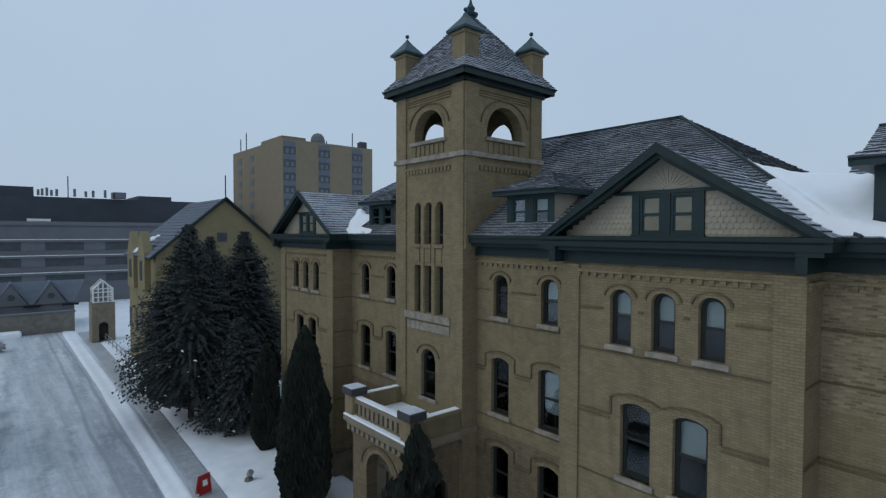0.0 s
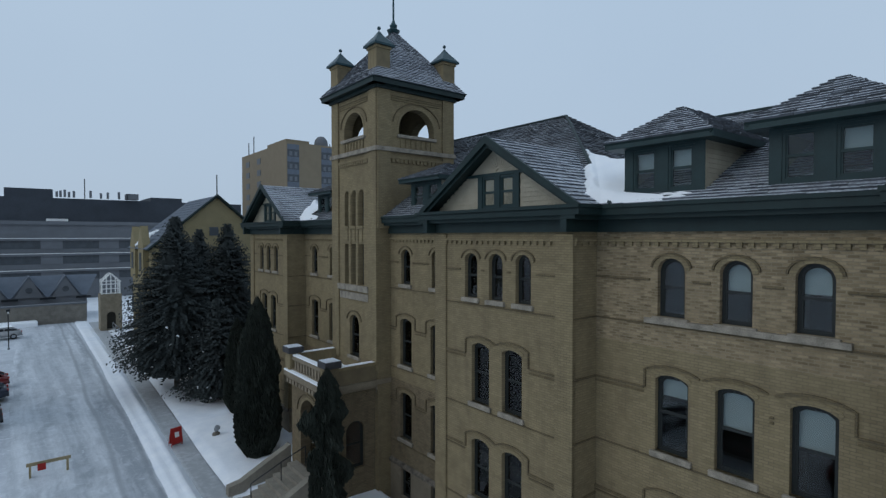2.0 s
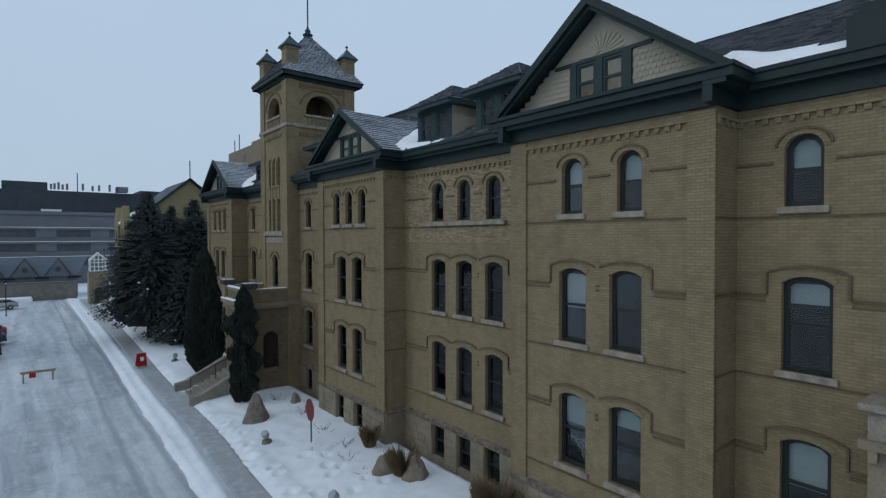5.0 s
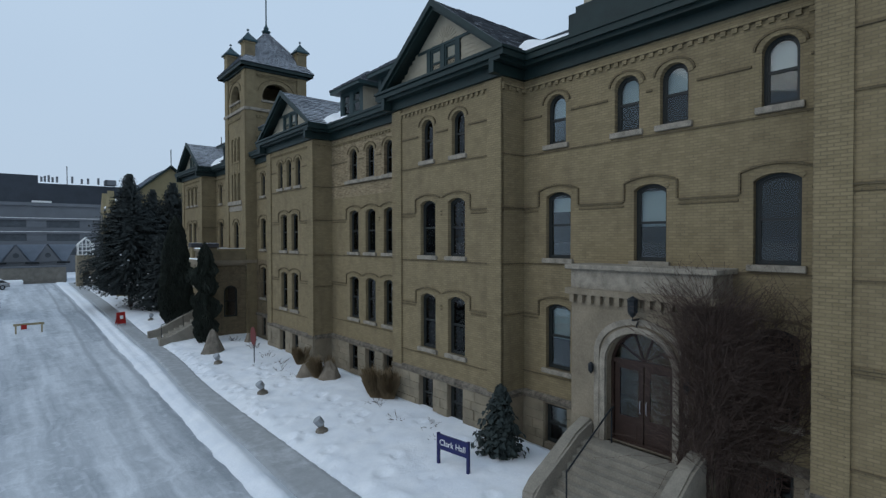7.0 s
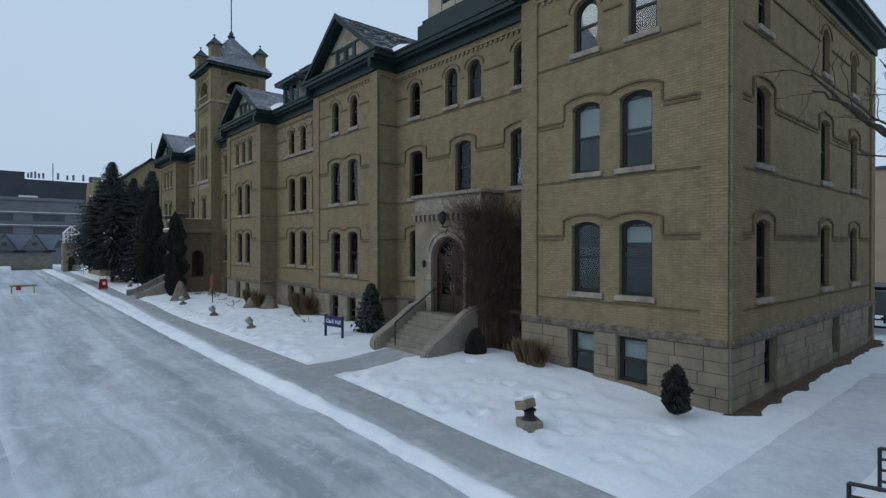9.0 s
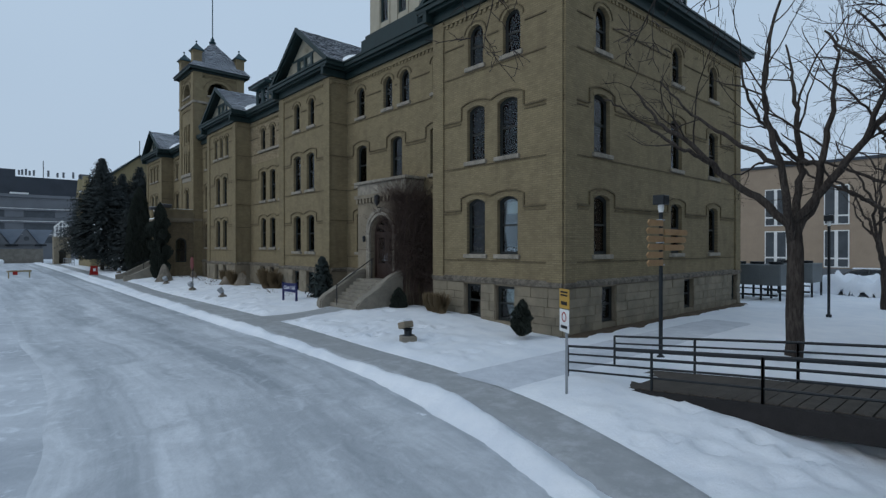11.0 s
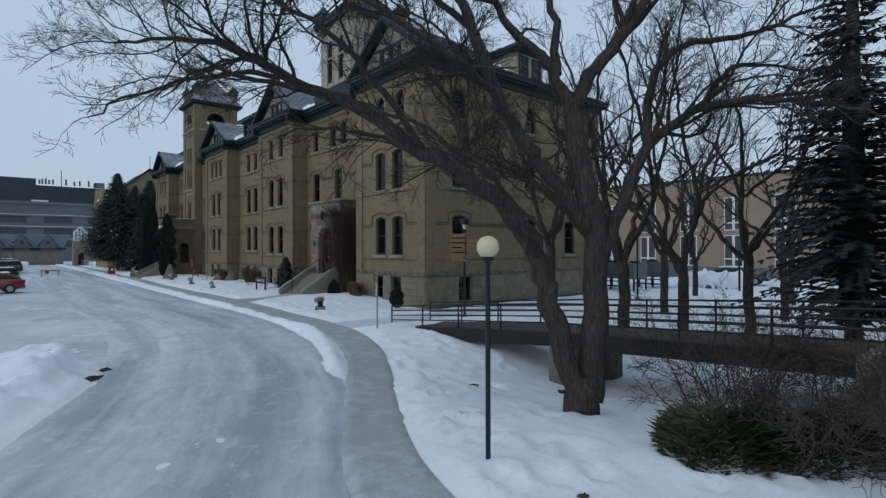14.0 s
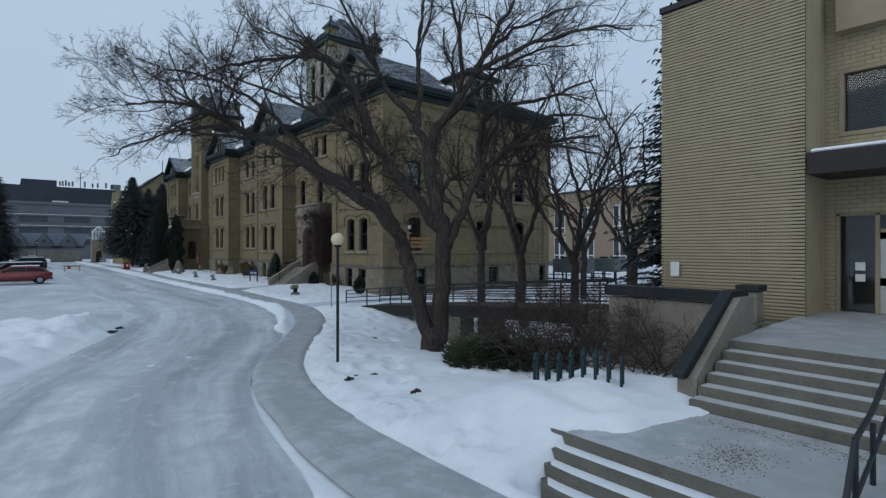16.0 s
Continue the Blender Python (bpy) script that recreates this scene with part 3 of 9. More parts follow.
def dentils(parent, m, u0, u1, v):
    """Corbel table under the eaves: a ledge on a row of brick corbels."""
    bm = bmesh.new()
    n = int((u1 - u0) / 0.26)
    for i in range(n):
        u = u0 + 0.06 + (u1 - u0 - 0.12) * i / max(1, n - 1)
        box(bm, u - 0.065, u + 0.065, v - 0.12, v, -0.02, 0.065)
    box(bm, u0, u1, v, v + 0.09, -0.02, 0.085)
    part("corbel_table", bm, BRICK_LIGHT, parent, "", m)


def eaves(parent, m, u0, u1, ext0=0.0, ext1=0.0, name="eaves_cornice", shy=0.0):
    """Dark green boxed eaves: frieze, soffit and gutter."""
    for piece, k, v0, v1, w in (("frieze_board", 0.2, V_TOP + 0.06, 12.73, 0.13), ("bed_mould", 0.75, 12.72, 12.85, 0.42), (name, 1.0, 12.84, 13.05, 0.55), ("gutter", 1.06, 13.04, 13.14, 0.60)):
        bm = bmesh.new()
        box(bm, u0 - ext0 * k, u1 + ext1 * k, v0 + shy, v1 - shy, -0.1, w - shy)
        part(piece, bm, GREEN, parent, "dark green painted eaves board" if piece == name else "", m)


def pilaster(parent, m, u0, u1, v0=V_BASE, v1=V_TOP):
    bm = bmesh.new()
    box(bm, u0, u1, v0, v1, -0.05, 0.072)
    v, k = v0, 0
    while v < v1 - 0.1:
        e = 0.012 if k % 2 else 0.0
        box(bm, u0 - 0.002 + e, u1 + 0.002 - e, v + 0.006, v + 0.144, 0.06, 0.079 - e * 0.3)
        v, k = v + 0.15, k + 1
    part("pilaster", bm, BRICK_LIGHT, parent, "ribbed brick corner pier", m)


def bay(parent, m, u0, u1, win3, win2, win1, base, mat, s1=2.72, worn=None, blinds=(), low=None):
    """One stretch of wall with three storeys of windows over a stone basement."""
    ops = [(c, 10.05, w, 1.6, w / 2 - 0.002) for c, w in win3] + [(c, 6.35, w, 2.15, 0.17) for c, w in win2] + [(c, s1, w, 2.15, 0.17) for c, w in win1]
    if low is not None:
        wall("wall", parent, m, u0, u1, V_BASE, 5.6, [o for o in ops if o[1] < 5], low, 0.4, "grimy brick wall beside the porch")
        wall("wall", parent, m, u0, u1, 5.6, V_TOP + 0.4, [o for o in ops if o[1] > 5], mat, 0.4, "buff brick wall with raised courses")
    elif worn is None:
        wall("wall", parent, m, u0, u1, V_BASE, V_TOP + 0.4, ops, mat, 0.4, "buff brick wall with raised courses")
    else:
        wall("wall", parent, m, u0, u1, V_BASE, 9.2, [o for o in ops if o[1] < 9], mat, 0.4, "buff brick wall with raised courses")
        wall("wall", parent, m, u0, u1, 9.2, V_TOP + 0.4, [o for o in ops if o[1] > 9], worn, 0.4, "rough repointed brick of the top storey")
    wall("basement_wall", parent, m @ Matrix.Translation((0, 0, 0.03)), u0, u1, -0.5, V_BASE, [(c, 0.25, w, 1.3, 0.0) for c, w in base], STONE, 0.45, "rough limestone basement")
    gaps = []
    for k, (c, s, w, h, r) in enumerate(ops):
        window(parent, m, c, s, w, h, r, blinds[k] if k < len(blinds) else None)
        near = [o[0] - c for o in ops if abs(o[1] - s) < 0.1 and 0 < abs(o[0] - c) < 2 * w]
        hood(parent, m, c, s, w, h, r, off=0.3 if r < 0.3 else 0.16, ends=(not any(d < 0 for d in near), not any(d > 0 for d in near)))
        gaps.append((c - w / 2 - (0.33 if r < 0.3 else 0.22), c + w / 2 + (0.33 if r < 0.3 else 0.22), s - 0.1, s + h + 0.3))
    for c, w in base:
        window(parent, m @ Matrix.Translation((0, 0, 0.03)), c, 0.25, w, 1.3, 0.0, blind=0.5 if 20.5 < u0 < 28 else wrng.choice((0, 0, 0.4)), sill_on=False, label="basement window in a stone opening")
    strings(parent, m, u0, u1, [(9.80, 0.05, 0.035), (11.02, 0.06, 0.04), (8.00, 0.06, 0.045), (7.88, 0.05, 0.03), (s1 + 1.70, 0.06, 0.045), (s1 + 1.58, 0.05, 0.03), (6.12, 0.05, 0.03), (s1 - 0.28, 0.05, 0.03)], gaps)
    if len(win3) > 1 and worn is not None:
        bm = bmesh.new()
        box(bm, win3[0][0] - 0.7, win3[-1][0] + 0.7, 9.86, 10.0, -0.02, 0.14)
        part("sill_course", bm, SILL, parent, "continuous pale stone sill", m)
    dentils(parent, m, u0 + 0.02, u1 - 0.02, V_TOP - 0.22)


def water_table(parent, m, u0, u1):
    bm = bmesh.new()
    a, b = u0 + 0.004, u1 - 0.004
    vs = [bm.verts.new((u, v, w)) for u in (a, b) for v, w in ((V_BASE - 0.16, -0.02), (V_BASE - 0.16, 0.11), (V_BASE - 0.03, 0.13), (V_BASE + 0.06, 0.01), (V_BASE + 0.06, -0.02))]
    for k in range(5):
        j = (k + 1) % 5
        bm.faces.new((vs[k], vs[k + 5], vs[j + 5], vs[j]))
    bm.faces.new(vs[4::-1])
    bm.faces.new(vs[5:])
    part("water_table", bm, SOOT_STONE, parent, "soot-stained limestone water table", m)


def gable(parent, yc, half, x_face, z0=13.12, apex=15.45, windows=True, ridge_to=19.5):
    """A gabled attic over a pavilion, with bargeboards, a paired window and its roof."""
    m = face_front(x_face)
    uc = -yc
    rise = apex - z0
    over = 0.45
    # wall panel behind the bargeboards
    bm = bmesh.new()
    prism(bm, [(uc - half - 0.2, z0 - 0.1), (uc + half + 0.2, z0 - 0.1), (uc, apex - 0.1)], -0.35, -0.15)
    part("gable_wall", bm, CREAM, parent, "cream gable boarding", m)
    # fish-scale boards to both sides of the window
    verts, faces = [], []
    for r in range(9):
        v = z0 + 0.05 + r * 0.15
        for k in range(-26, 27):
            u = uc + k * 0.15 + (0.075 if r % 2 else 0)
            if abs(u - uc) < 1.02 or abs(u - uc) + 0.08 > (half + 0.22) * (1 - (v + 0.1 - z0) / rise) or v > z0 + 1.15:
                continue
            i = len(verts)
            verts.extend([(u - 0.07, v + 0.17, -0.145), (u - 0.07, v + 0.05, -0.128), (u, v, -0.122), (u + 0.07, v + 0.05, -0.128), (u + 0.07, v + 0.17, -0.145)])
            faces.append((i, i + 1, i + 2, i + 3, i + 4))
    if faces:
        tagged(mesh_part("scale_boarding", pydata("scale_boarding", verts, faces), CREAM, parent, "cream fish-scale boards", m), kind="stuff")
    # sunburst of ribs above the window
    bm = bmesh.new()
    for k in range(13):
        a = math.pi * (k + 0.5) / 13
        r1 = min(0.75, (rise - 1.3) * (0.95 if abs(math.cos(a)) < 0.6 else 0.62))
        p = [(uc + 0.12 * math.cos(a), z0 + 1.28 + 0.10 * math.sin(a)), (uc + r1 * math.cos(a), z0 + 1.28 + r1 * math.sin(a) * 0.8)]
        sweep_band(bm, p, 0.035, -0.15, -0.125)
    part("sunburst", bm, CREAM, parent, "carved sunburst panel", m)
    bm = bmesh.new()
    box(bm, uc - 1.55, uc + 1.55, z0 + 1.17, z0 + 1.27, -0.16, -0.08)
    part("gable_rail", bm, GREEN_TRIM, parent, "", m)
    # paired window
    mw = m @ Matrix.Translation((0, 0, -0.12))
    bm = bmesh.new()
    for a, b in ((-0.98, -0.76), (-0.11, 0.11), (0.76, 0.98)):
        box(bm, uc + a, uc + b, z0, z0 + 1.17, -0.05, 0.05)
    box(bm, uc - 1.0, uc + 1.0, z0 - 0.02, z0 + 0.08, -0.05, 0.08)
    part("window_trim", bm, GREEN_TRIM, parent, "green window trim", mw)
    for s in (-0.435, 0.435):
        window(parent, mw, uc + s, z0 + 0.08, 0.65, 1.08, 0.0, blind=0.55, depth=0.03, sill_on=False, frame_mat=GREEN_TRIM, label="attic sash window with half-drawn blind")
    # bargeboards
    hw = half + over
    for s in (-1, 1):
        a, b = (uc + s * (hw + 0.06), z0 + 0.03), (uc, apex + 0.115)
        poly = [a, b, (b[0], b[1] - 0.27), (a[0] - s * 0.29, a[1])]
        bm = bmesh.new()
        prism(bm, poly if s < 0 else poly[::-1], 0.405, 0.518)
        part("bargeboard", bm, GREEN, parent, "dark green bargeboard", m)
        bm = bmesh.new()
        prism(bm, [(p[0], p[1] - 0.12) for p in (poly if s < 0 else poly[::-1])], 0.203, 0.401)
        part("verge_soffit", bm, GREEN, parent, "", m)
    # pent ledge under the gable
    bm = bmesh.new()
    vs = [bm.verts.new(p) for p in ((uc - hw, 13.06, 0.58), (uc + hw, 13.06, 0.58), (uc + hw, 13.16, -0.2), (uc - hw, 13.16, -0.2))]
    bm.faces.new(vs)
    vs2 = [bm.verts.new((v.co.x, v.co.y - 0.05, v.co.z)) for v in vs]
    bm.faces.new(vs2[::-1])
    part("pent_ledge", bm, GREEN, parent, "", m)
    xf = x_face - 0.5
    roof("gable_roof", parent, [
        ((xf, yc - hw, z0), (ridge_to, yc - hw, z0), (ridge_to, yc, apex + 0.05), (xf, yc, apex + 0.05)),
        ((ridge_to, yc + hw, z0), (xf, yc + hw, z0), (xf, yc, apex + 0.05), (ridge_to, yc, apex + 0.05)),
    ], SHINGLE_PALE, "gable roof of grey shingles dusted with snow")


def dormer(parent, yc, x0=15.15, half=1.15, z0=13.35, zt=14.72, apex=15.9, xa=16.2):
    """A hipped attic dormer with two sash windows and boarded cheeks."""
    m = face_front(x0)
    uc = -yc
    ops = [(uc - 0.52, z0 + 0.12, 0.72, zt - z0 - 0.2, 0.0), (uc + 0.52, z0 + 0.12, 0.72, zt - z0 - 0.2, 0.0)]
    wall("dormer_front", parent, m, uc - half, uc + half, z0 - 0.15, zt, ops, GREEN_TRIM, 0.15, "dark teal painted dormer front")
    for o in ops:
        window(parent, m, o[0], o[1], o[2], o[3], 0.0, blind=wrng.choice((0.5, 0.55, 0)), depth=0.07, sill_on=False, frame_mat=GREEN_TRIM, label="dormer sash window with teal frame")
    for s, mm in ((-1, face_south(yc - half)), (1, face_north(yc + half))):
        bm = bmesh.new()
        box(bm, (x0 + 0.02) if s < 0 else (-x0 - 2.6), (x0 + 2.6) if s < 0 else (-x0 - 0.02), z0 - 0.1, zt, -0.1, 0.0)
        cheek = part("dormer_cheek", bm, CREAM, parent, "cream clapboard cheek", mm)
        for k in range(12):
            v = z0 - 0.1 + k * 0.125
            if v > zt - 0.05:
                break
            x_end = 14.6 + (v - 13.1) / 3.5 * 6.7 + 0.35
            a, b = (x0 + 0.1, x_end) if s < 0 else (-x_end, -x0 - 0.1)
            if b - a > 0.1:
                bm = bmesh.new()
                vs = [bm.verts.new(p) for p in ((a, v, 0.022), (b, v, 0.022), (b, v + 0.125, 0.004), (a, v + 0.125, 0.004), (a, v, 0.0), (b, v, 0.0))]
                bm.faces.new(vs[:4])
                bm.faces.new((vs[4], vs[5], vs[1], vs[0]))
                part("clapboard", bm, CREAM, cheek)
    h2, xf, xb = half + 0.38, x0 - 0.42, 19.6
    bm = bmesh.new()
    box(bm, xf, x0 + 3.0, yc - h2, yc + h2, zt - 0.02, zt + 0.16)
    part("dormer_cornice", bm, GREEN_TRIM, parent, "dark teal dormer eaves")
    z = zt + 0.16
    roof("dormer_roof", parent, [
        ((xf - 0.04, yc + h2, z), (xf - 0.04, yc - h2, z), (xa, yc, apex), (xa, yc, apex)),
        ((xf - 0.04, yc - h2, z), (xb, yc - h2, z), (xb, yc, apex), (xa, yc, apex)),
        ((xb, yc + h2, z), (xf - 0.04, yc + h2, z), (xa, yc, apex), (xb, yc, apex)),
    ], SHINGLE_PALE, "hipped dormer roof of grey shingles", 0.26, 0.18)


def returns(parent, y, south=True, x0=X_PAV, x1=X_REC):
    """Narrow side wall where a pavilion steps forward."""
    if south:
        m, a, b = face_south(y), x0, x1 + 0.02
    else:
        m, a, b = face_north(y), -x1 - 0.02, -x0
    wall("return_wall", parent, m, a, b, V_BASE, V_TOP + 0.4, [], BRICK, 0.4)
    wall("basement_return", parent, m @ Matrix.Translation((0, 0, 0.03)), a - 0.03 * (south), b + 0.03 * (not south), -0.5, V_BASE, [], STONE, 0.4)
    strings(parent, m, a, b, [(9.80, 0.05, 0.03), (8.00, 0.06, 0.04), (4.42, 0.06, 0.04), (6.12, 0.05, 0.03)], [])
    eaves(parent, m, a - (0.535 if south else 0), b + (0 if south else 0.535), shy=0.008)
    dentils(parent, m, a, b, V_TOP - 0.22)
    water_table(parent, m, a, b)


def pavilion(parent, yc, half, win3, win2, win1, base, s1=2.72, gable_on=True, corner=0.65, blinds=()):
    m = face_front(X_PAV)
    u0, u1 = -yc - half, -yc + half
    bay(parent, m, u0, u1, win3, win2, win1, base, BRICK, s1, blinds=blinds)
    pilaster(parent, m, u0, u0 + corner)
    pilaster(parent, m, u1 - corner, u1)
    eaves(parent, m, u0, u1, 0.55, 0.55)
    water_table(parent, m, u0, u1)
    if yc > -20:
        returns(parent, yc - half, True)
    returns(parent, yc + half, False)
    if gable_on:
        gable(parent, yc, half, X_PAV, apex=15.45 if parent is original else 15.78)


mR = face_front(X_REC)
# pavilions and recesses, from the bell tower to the south corner
PAVS = [(original, 26.25, 3.25, "o"), (original, 5.25, 3.25, "o"), (annex, -8.8, 3.2, "a"), (annex, -24.08, 3.30, "a")]
for par, yc, half, kind in PAVS:
    if kind == "o":
        pavilion(par, yc, half, [(-yc - 1.25, 0.66), (-yc, 0.66), (-yc + 1.25, 0.66)], [(-yc - 0.76, 0.9), (-yc + 0.76, 0.9)], [(-yc - 0.76, 0.9), (-yc + 0.76, 0.9)], [(-yc - 0.9, 0.8), (-yc + 0.9, 0.8)], 2.95, blinds=(0.45, 0.5, 0.5, 0, 0.5, 0, 0.4))
    elif yc > -20:
        pavilion(par, yc, half, [(-yc - 0.85, 0.72), (-yc + 0.98, 0.72)], [(-yc - 0.83, 0.95), (-yc + 0.87, 0.95)], [(-yc - 0.83, 0.95), (-yc + 0.87, 0.95)], [(-yc - 0.9, 0.85), (-yc + 0.85, 0.85)], blinds=(0.45, 0.5, 0.55, 0, 0.45, 0.3))
    else:
        pavilion(par, yc, half, [(23.25, 0.84), (25.1, 0.84)], [(23.27, 0.96), (24.9, 0.98)], [(23.27, 1.0), (24.9, 1.0)], [(23.15, 0.88), (24.82, 0.92)], blinds=(0.45, 0.5, 0.5, 0.55, 0, 0.3))

# recess between the two south gables of the old block
bay(original, mR, -2.0, 5.6, [(0.34, 0.76), (1.98, 0.76), (3.62, 0.76)], [(0.38, 0.92), (1.98, 0.92), (3.64, 0.92)], [(0.38, 0.92), (1.98, 0.92), (3.64, 0.92)], [(0.4, 0.8), (2.0, 0.8), (3.6, 0.8)], BRICK, 2.95, BRICK_WORN, (0, 0.5, 0.45, 0.3, 0.5, 0.5, 0.45, 0.5, 0.5))
eaves(original, mR, -2.0, 5.6)
water_table(original, mR, -2.0, 5.6)
# recesses to both sides of the tower
for a, b in ((-13.5, -8.5), (-23.0, -18.0)):
    c = [a + 1.35, b - 1.35]
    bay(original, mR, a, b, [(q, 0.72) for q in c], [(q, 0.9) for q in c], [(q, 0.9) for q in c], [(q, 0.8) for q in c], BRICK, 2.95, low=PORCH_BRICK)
    eaves(original, mR, a, b)
    water_table(original, mR, a, b)
# recess with the south entrance
bay(annex, mR, 12.0, 20.78, [(13.38, 0.76), (15.9, 0.78), (17.29, 0.78), (19.8, 0.78)], [(13.46, 0.98), (16.62, 0.96), (19.75, 1.0)], [(13.46, 0.98), (19.75, 0.98)], [(13.4, 0.9), (19.7, 0.9)], BRICK, blinds=(0.45, 0.5, 0.5, 0.45, 0.3, 0.55, 0, 0.55, 0))
eaves(annex, mR, 12.0, 20.78)
water_table(annex, mR, 12.0, 20.78)
# south end wall
Y_END, X_BACK = -27.38, 29.4
mS = face_south(Y_END)
cs = [16.32, 22.2, 26.1]
bay(annex, mS, X_PAV, X_BACK, [(16.35, 0.9), (22.25, 0.9), (26.05, 0.9)], [(c, 1.05) for c in cs], [(c, 1.05) for c in cs], [(16.7, 0.95), (23.3, 0.95), (28.6, 0.75)], BRICK, blinds=(0.3, 0, 0.45, 0.5, 0, 0.3, 0, 0.4, 0))
pilaster(annex, mS, X_PAV + 0.002, X_PAV + 0.65)
pilaster(annex, mS, X_BACK - 0.65, X_BACK)
eaves(annex, mS, X_PAV, X_BACK, 0.54, 0.54, shy=0.004)
water_table(annex, mS, X_PAV, X_BACK)
# north end and back
mN = face_north(29.5)
wall("wall", original, mN, -X_BACK, -X_PAV, -0.5, V_TOP + 0.4, [], BRICK, 0.4)
mB = face_back(X_BACK)
wall("wall", original, mB, 5.6 - 11.2, 29.5, -0.5, V_TOP + 0.4, [], BRICK, 0.4)
wall("wall", annex, mB, Y_END, -5.6, -0.5, V_TOP + 0.4, [], BRICK, 0.4)
eaves(annex, mB, Y_END, 29.5)
# rooms behind the windows: unseen floors and partitions added to keep panes dark
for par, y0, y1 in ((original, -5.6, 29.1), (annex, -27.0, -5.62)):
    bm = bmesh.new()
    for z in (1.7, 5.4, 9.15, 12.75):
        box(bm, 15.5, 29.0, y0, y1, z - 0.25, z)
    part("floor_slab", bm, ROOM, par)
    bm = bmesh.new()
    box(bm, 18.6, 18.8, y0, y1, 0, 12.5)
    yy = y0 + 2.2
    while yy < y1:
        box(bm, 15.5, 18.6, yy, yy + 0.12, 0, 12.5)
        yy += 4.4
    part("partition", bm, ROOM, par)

# stone blocks of the basement
def stone_block_mat():
    m, nt, b = node_mat("tooled_limestone")
    info = nt.nodes.new("ShaderNodeObjectInfo")
    p = world_pos(nt)
    c = mixc(nt, info.outputs["Random"], (0.205, 0.174, 0.124), (0.25, 0.214, 0.154))
    n1, n2 = noise_tex(nt, p, 1.7, 5), noise_tex(nt, p, 16, 5, 0.7)
    c = mixc(nt, ramp(nt, n1, 0.42, 0.75, (0, 0, 0), (0.7, 0.7, 0.7)), c, (0.10, 0.088, 0.068))
    nt.links.new(c, b.inputs["Base Color"])
    b.inputs["Roughness"].default_value = 0.95
    bump(nt, b, n2, 0.7, 0.03)
    return m


BLOCK = stone_block_mat()
srng = random.Random(17)


def block_mesh(bm, w, h):
    box(bm, 0.003, w - 0.003, 0.002, h - 0.002, -0.05, 0.045)
    for v in bm.verts:
        if v.co.z > 0:
            v.co.x += 0.006 if v.co.x < w / 2 else -0.006
            v.co.y += 0.006 if v.co.y < h / 2 else -0.006


def stone_courses(parent, m, u0, u1, base):
    """Coursed limestone blocks that leave the basement windows free."""
    hgt = (0.34, 0.26, 0.34, 0.30, 0.36)
    v = 0.0
    for r, h in enumerate(hgt):
        stops = [u0]
        for c, w in sorted(base):
            if v + h > 0.22:
                stops += [c - w / 2 - 0.02, c + w / 2 + 0.02]
        stops.append(u1)
        for a, b in zip(stops[::2], stops[1::2]):
            u = a
            while b - u > 0.12:
                w = min(b - u, srng.choice((0.45, 0.6, 0.75, 0.9)))
                if b - u - w < 0.2:
                    w = b - u
                w = round(w, 2)
                mesh_part("stone_block", cached(("stone_block", w, h), lambda q: block_mesh(q, w, h)), BLOCK, parent, "", m @ Matrix.Translation((u, v, 0.03 + srng.uniform(-0.012, 0.016))))
                u += w
        v += h


stone_courses(annex, face_front(X_PAV), 5.6, 12.0, [(7.9, 0.85), (9.65, 0.85)])
stone_courses(annex, face_front(X_PAV), 20.78, 27.4, [(23.15, 0.88), (24.82, 0.92)])
stone_courses(annex, mS, X_PAV - 0.03, X_BACK, [(16.7, 0.95), (23.3, 0.95), (28.6, 0.75)])
stone_courses(annex, mR, 12.0, 14.75, [(13.4, 0.9)])
stone_courses(original, face_front(X_PAV), -8.5, -2.0, [(-6.15, 0.8), (-4.35, 0.8)])
stone_courses(original, mR, -2.0, 5.6, [(0.4, 0.8), (2.0, 0.8), (3.6, 0.8)])

# ---- roofs ----
E0 = X_REC - 0.5
RZ, RX = 16.55, 21.4
roof("main_roof", annex, [
    ((E0, 2.2, 13.1), (E0, -27.9, 13.1), (RX, -21.0, RZ), (RX, 2.2, RZ)),
    ((E0, -27.92, 13.1), (30.0, -27.92, 13.1), (RX, -21.0, RZ), (RX, -21.0, RZ)),
    ((30.0, -27.9, 13.1), (30.0, 2.2, 13.1), (RX, 2.2, RZ), (RX, -21.0, RZ)),
], SHINGLE_PALE, "long slate roof dusted with snow")
roof("hip_roof", original, [
    ((E0, 30.3, 13.1), (E0, 1.2, 13.1), (22.1, 8.72, 18.0), (22.1, 22.8, 18.0)),
    ((E0, 1.2, 13.1), (29.8, 1.2, 13.1), (22.1, 8.72, 18.0), (22.1, 8.72, 18.0)),
    ((29.8, 30.3, 13.1), (E0, 30.3, 13.1), (22.1, 22.8, 18.0), (22.1, 22.8, 18.0)),
    ((29.8, 1.2, 13.1), (29.8, 30.3, 13.1), (22.1, 22.8, 18.0), (22.1, 8.72, 18.0)),
], SHINGLE, "high hipped roof over the centre")
for par, pts in ((original, [(22.1, 8.72, 18.02), (22.1, 22.8, 18.02)]), (original, [(E0, 1.2, 13.12), (22.1, 8.72, 18.02)]), (annex, [(RX, 2.2, RZ + 0.02), (RX, -21, RZ + 0.02)]), (annex, [(RX, -21, RZ + 0.02), (E0, -27.9, 13.12)])):
    bm = bmesh.new()
    tube(bm, pts, 0.07, 6)
    part("ridge_cap", bm, GREEN, par)
for y in (-0.02, -3.78):
    dormer(original, y)
for y in (10.95, 20.55):
    dormer(original, y, 15.3, 1.1, 13.35, 14.62, 15.5, 16.5)


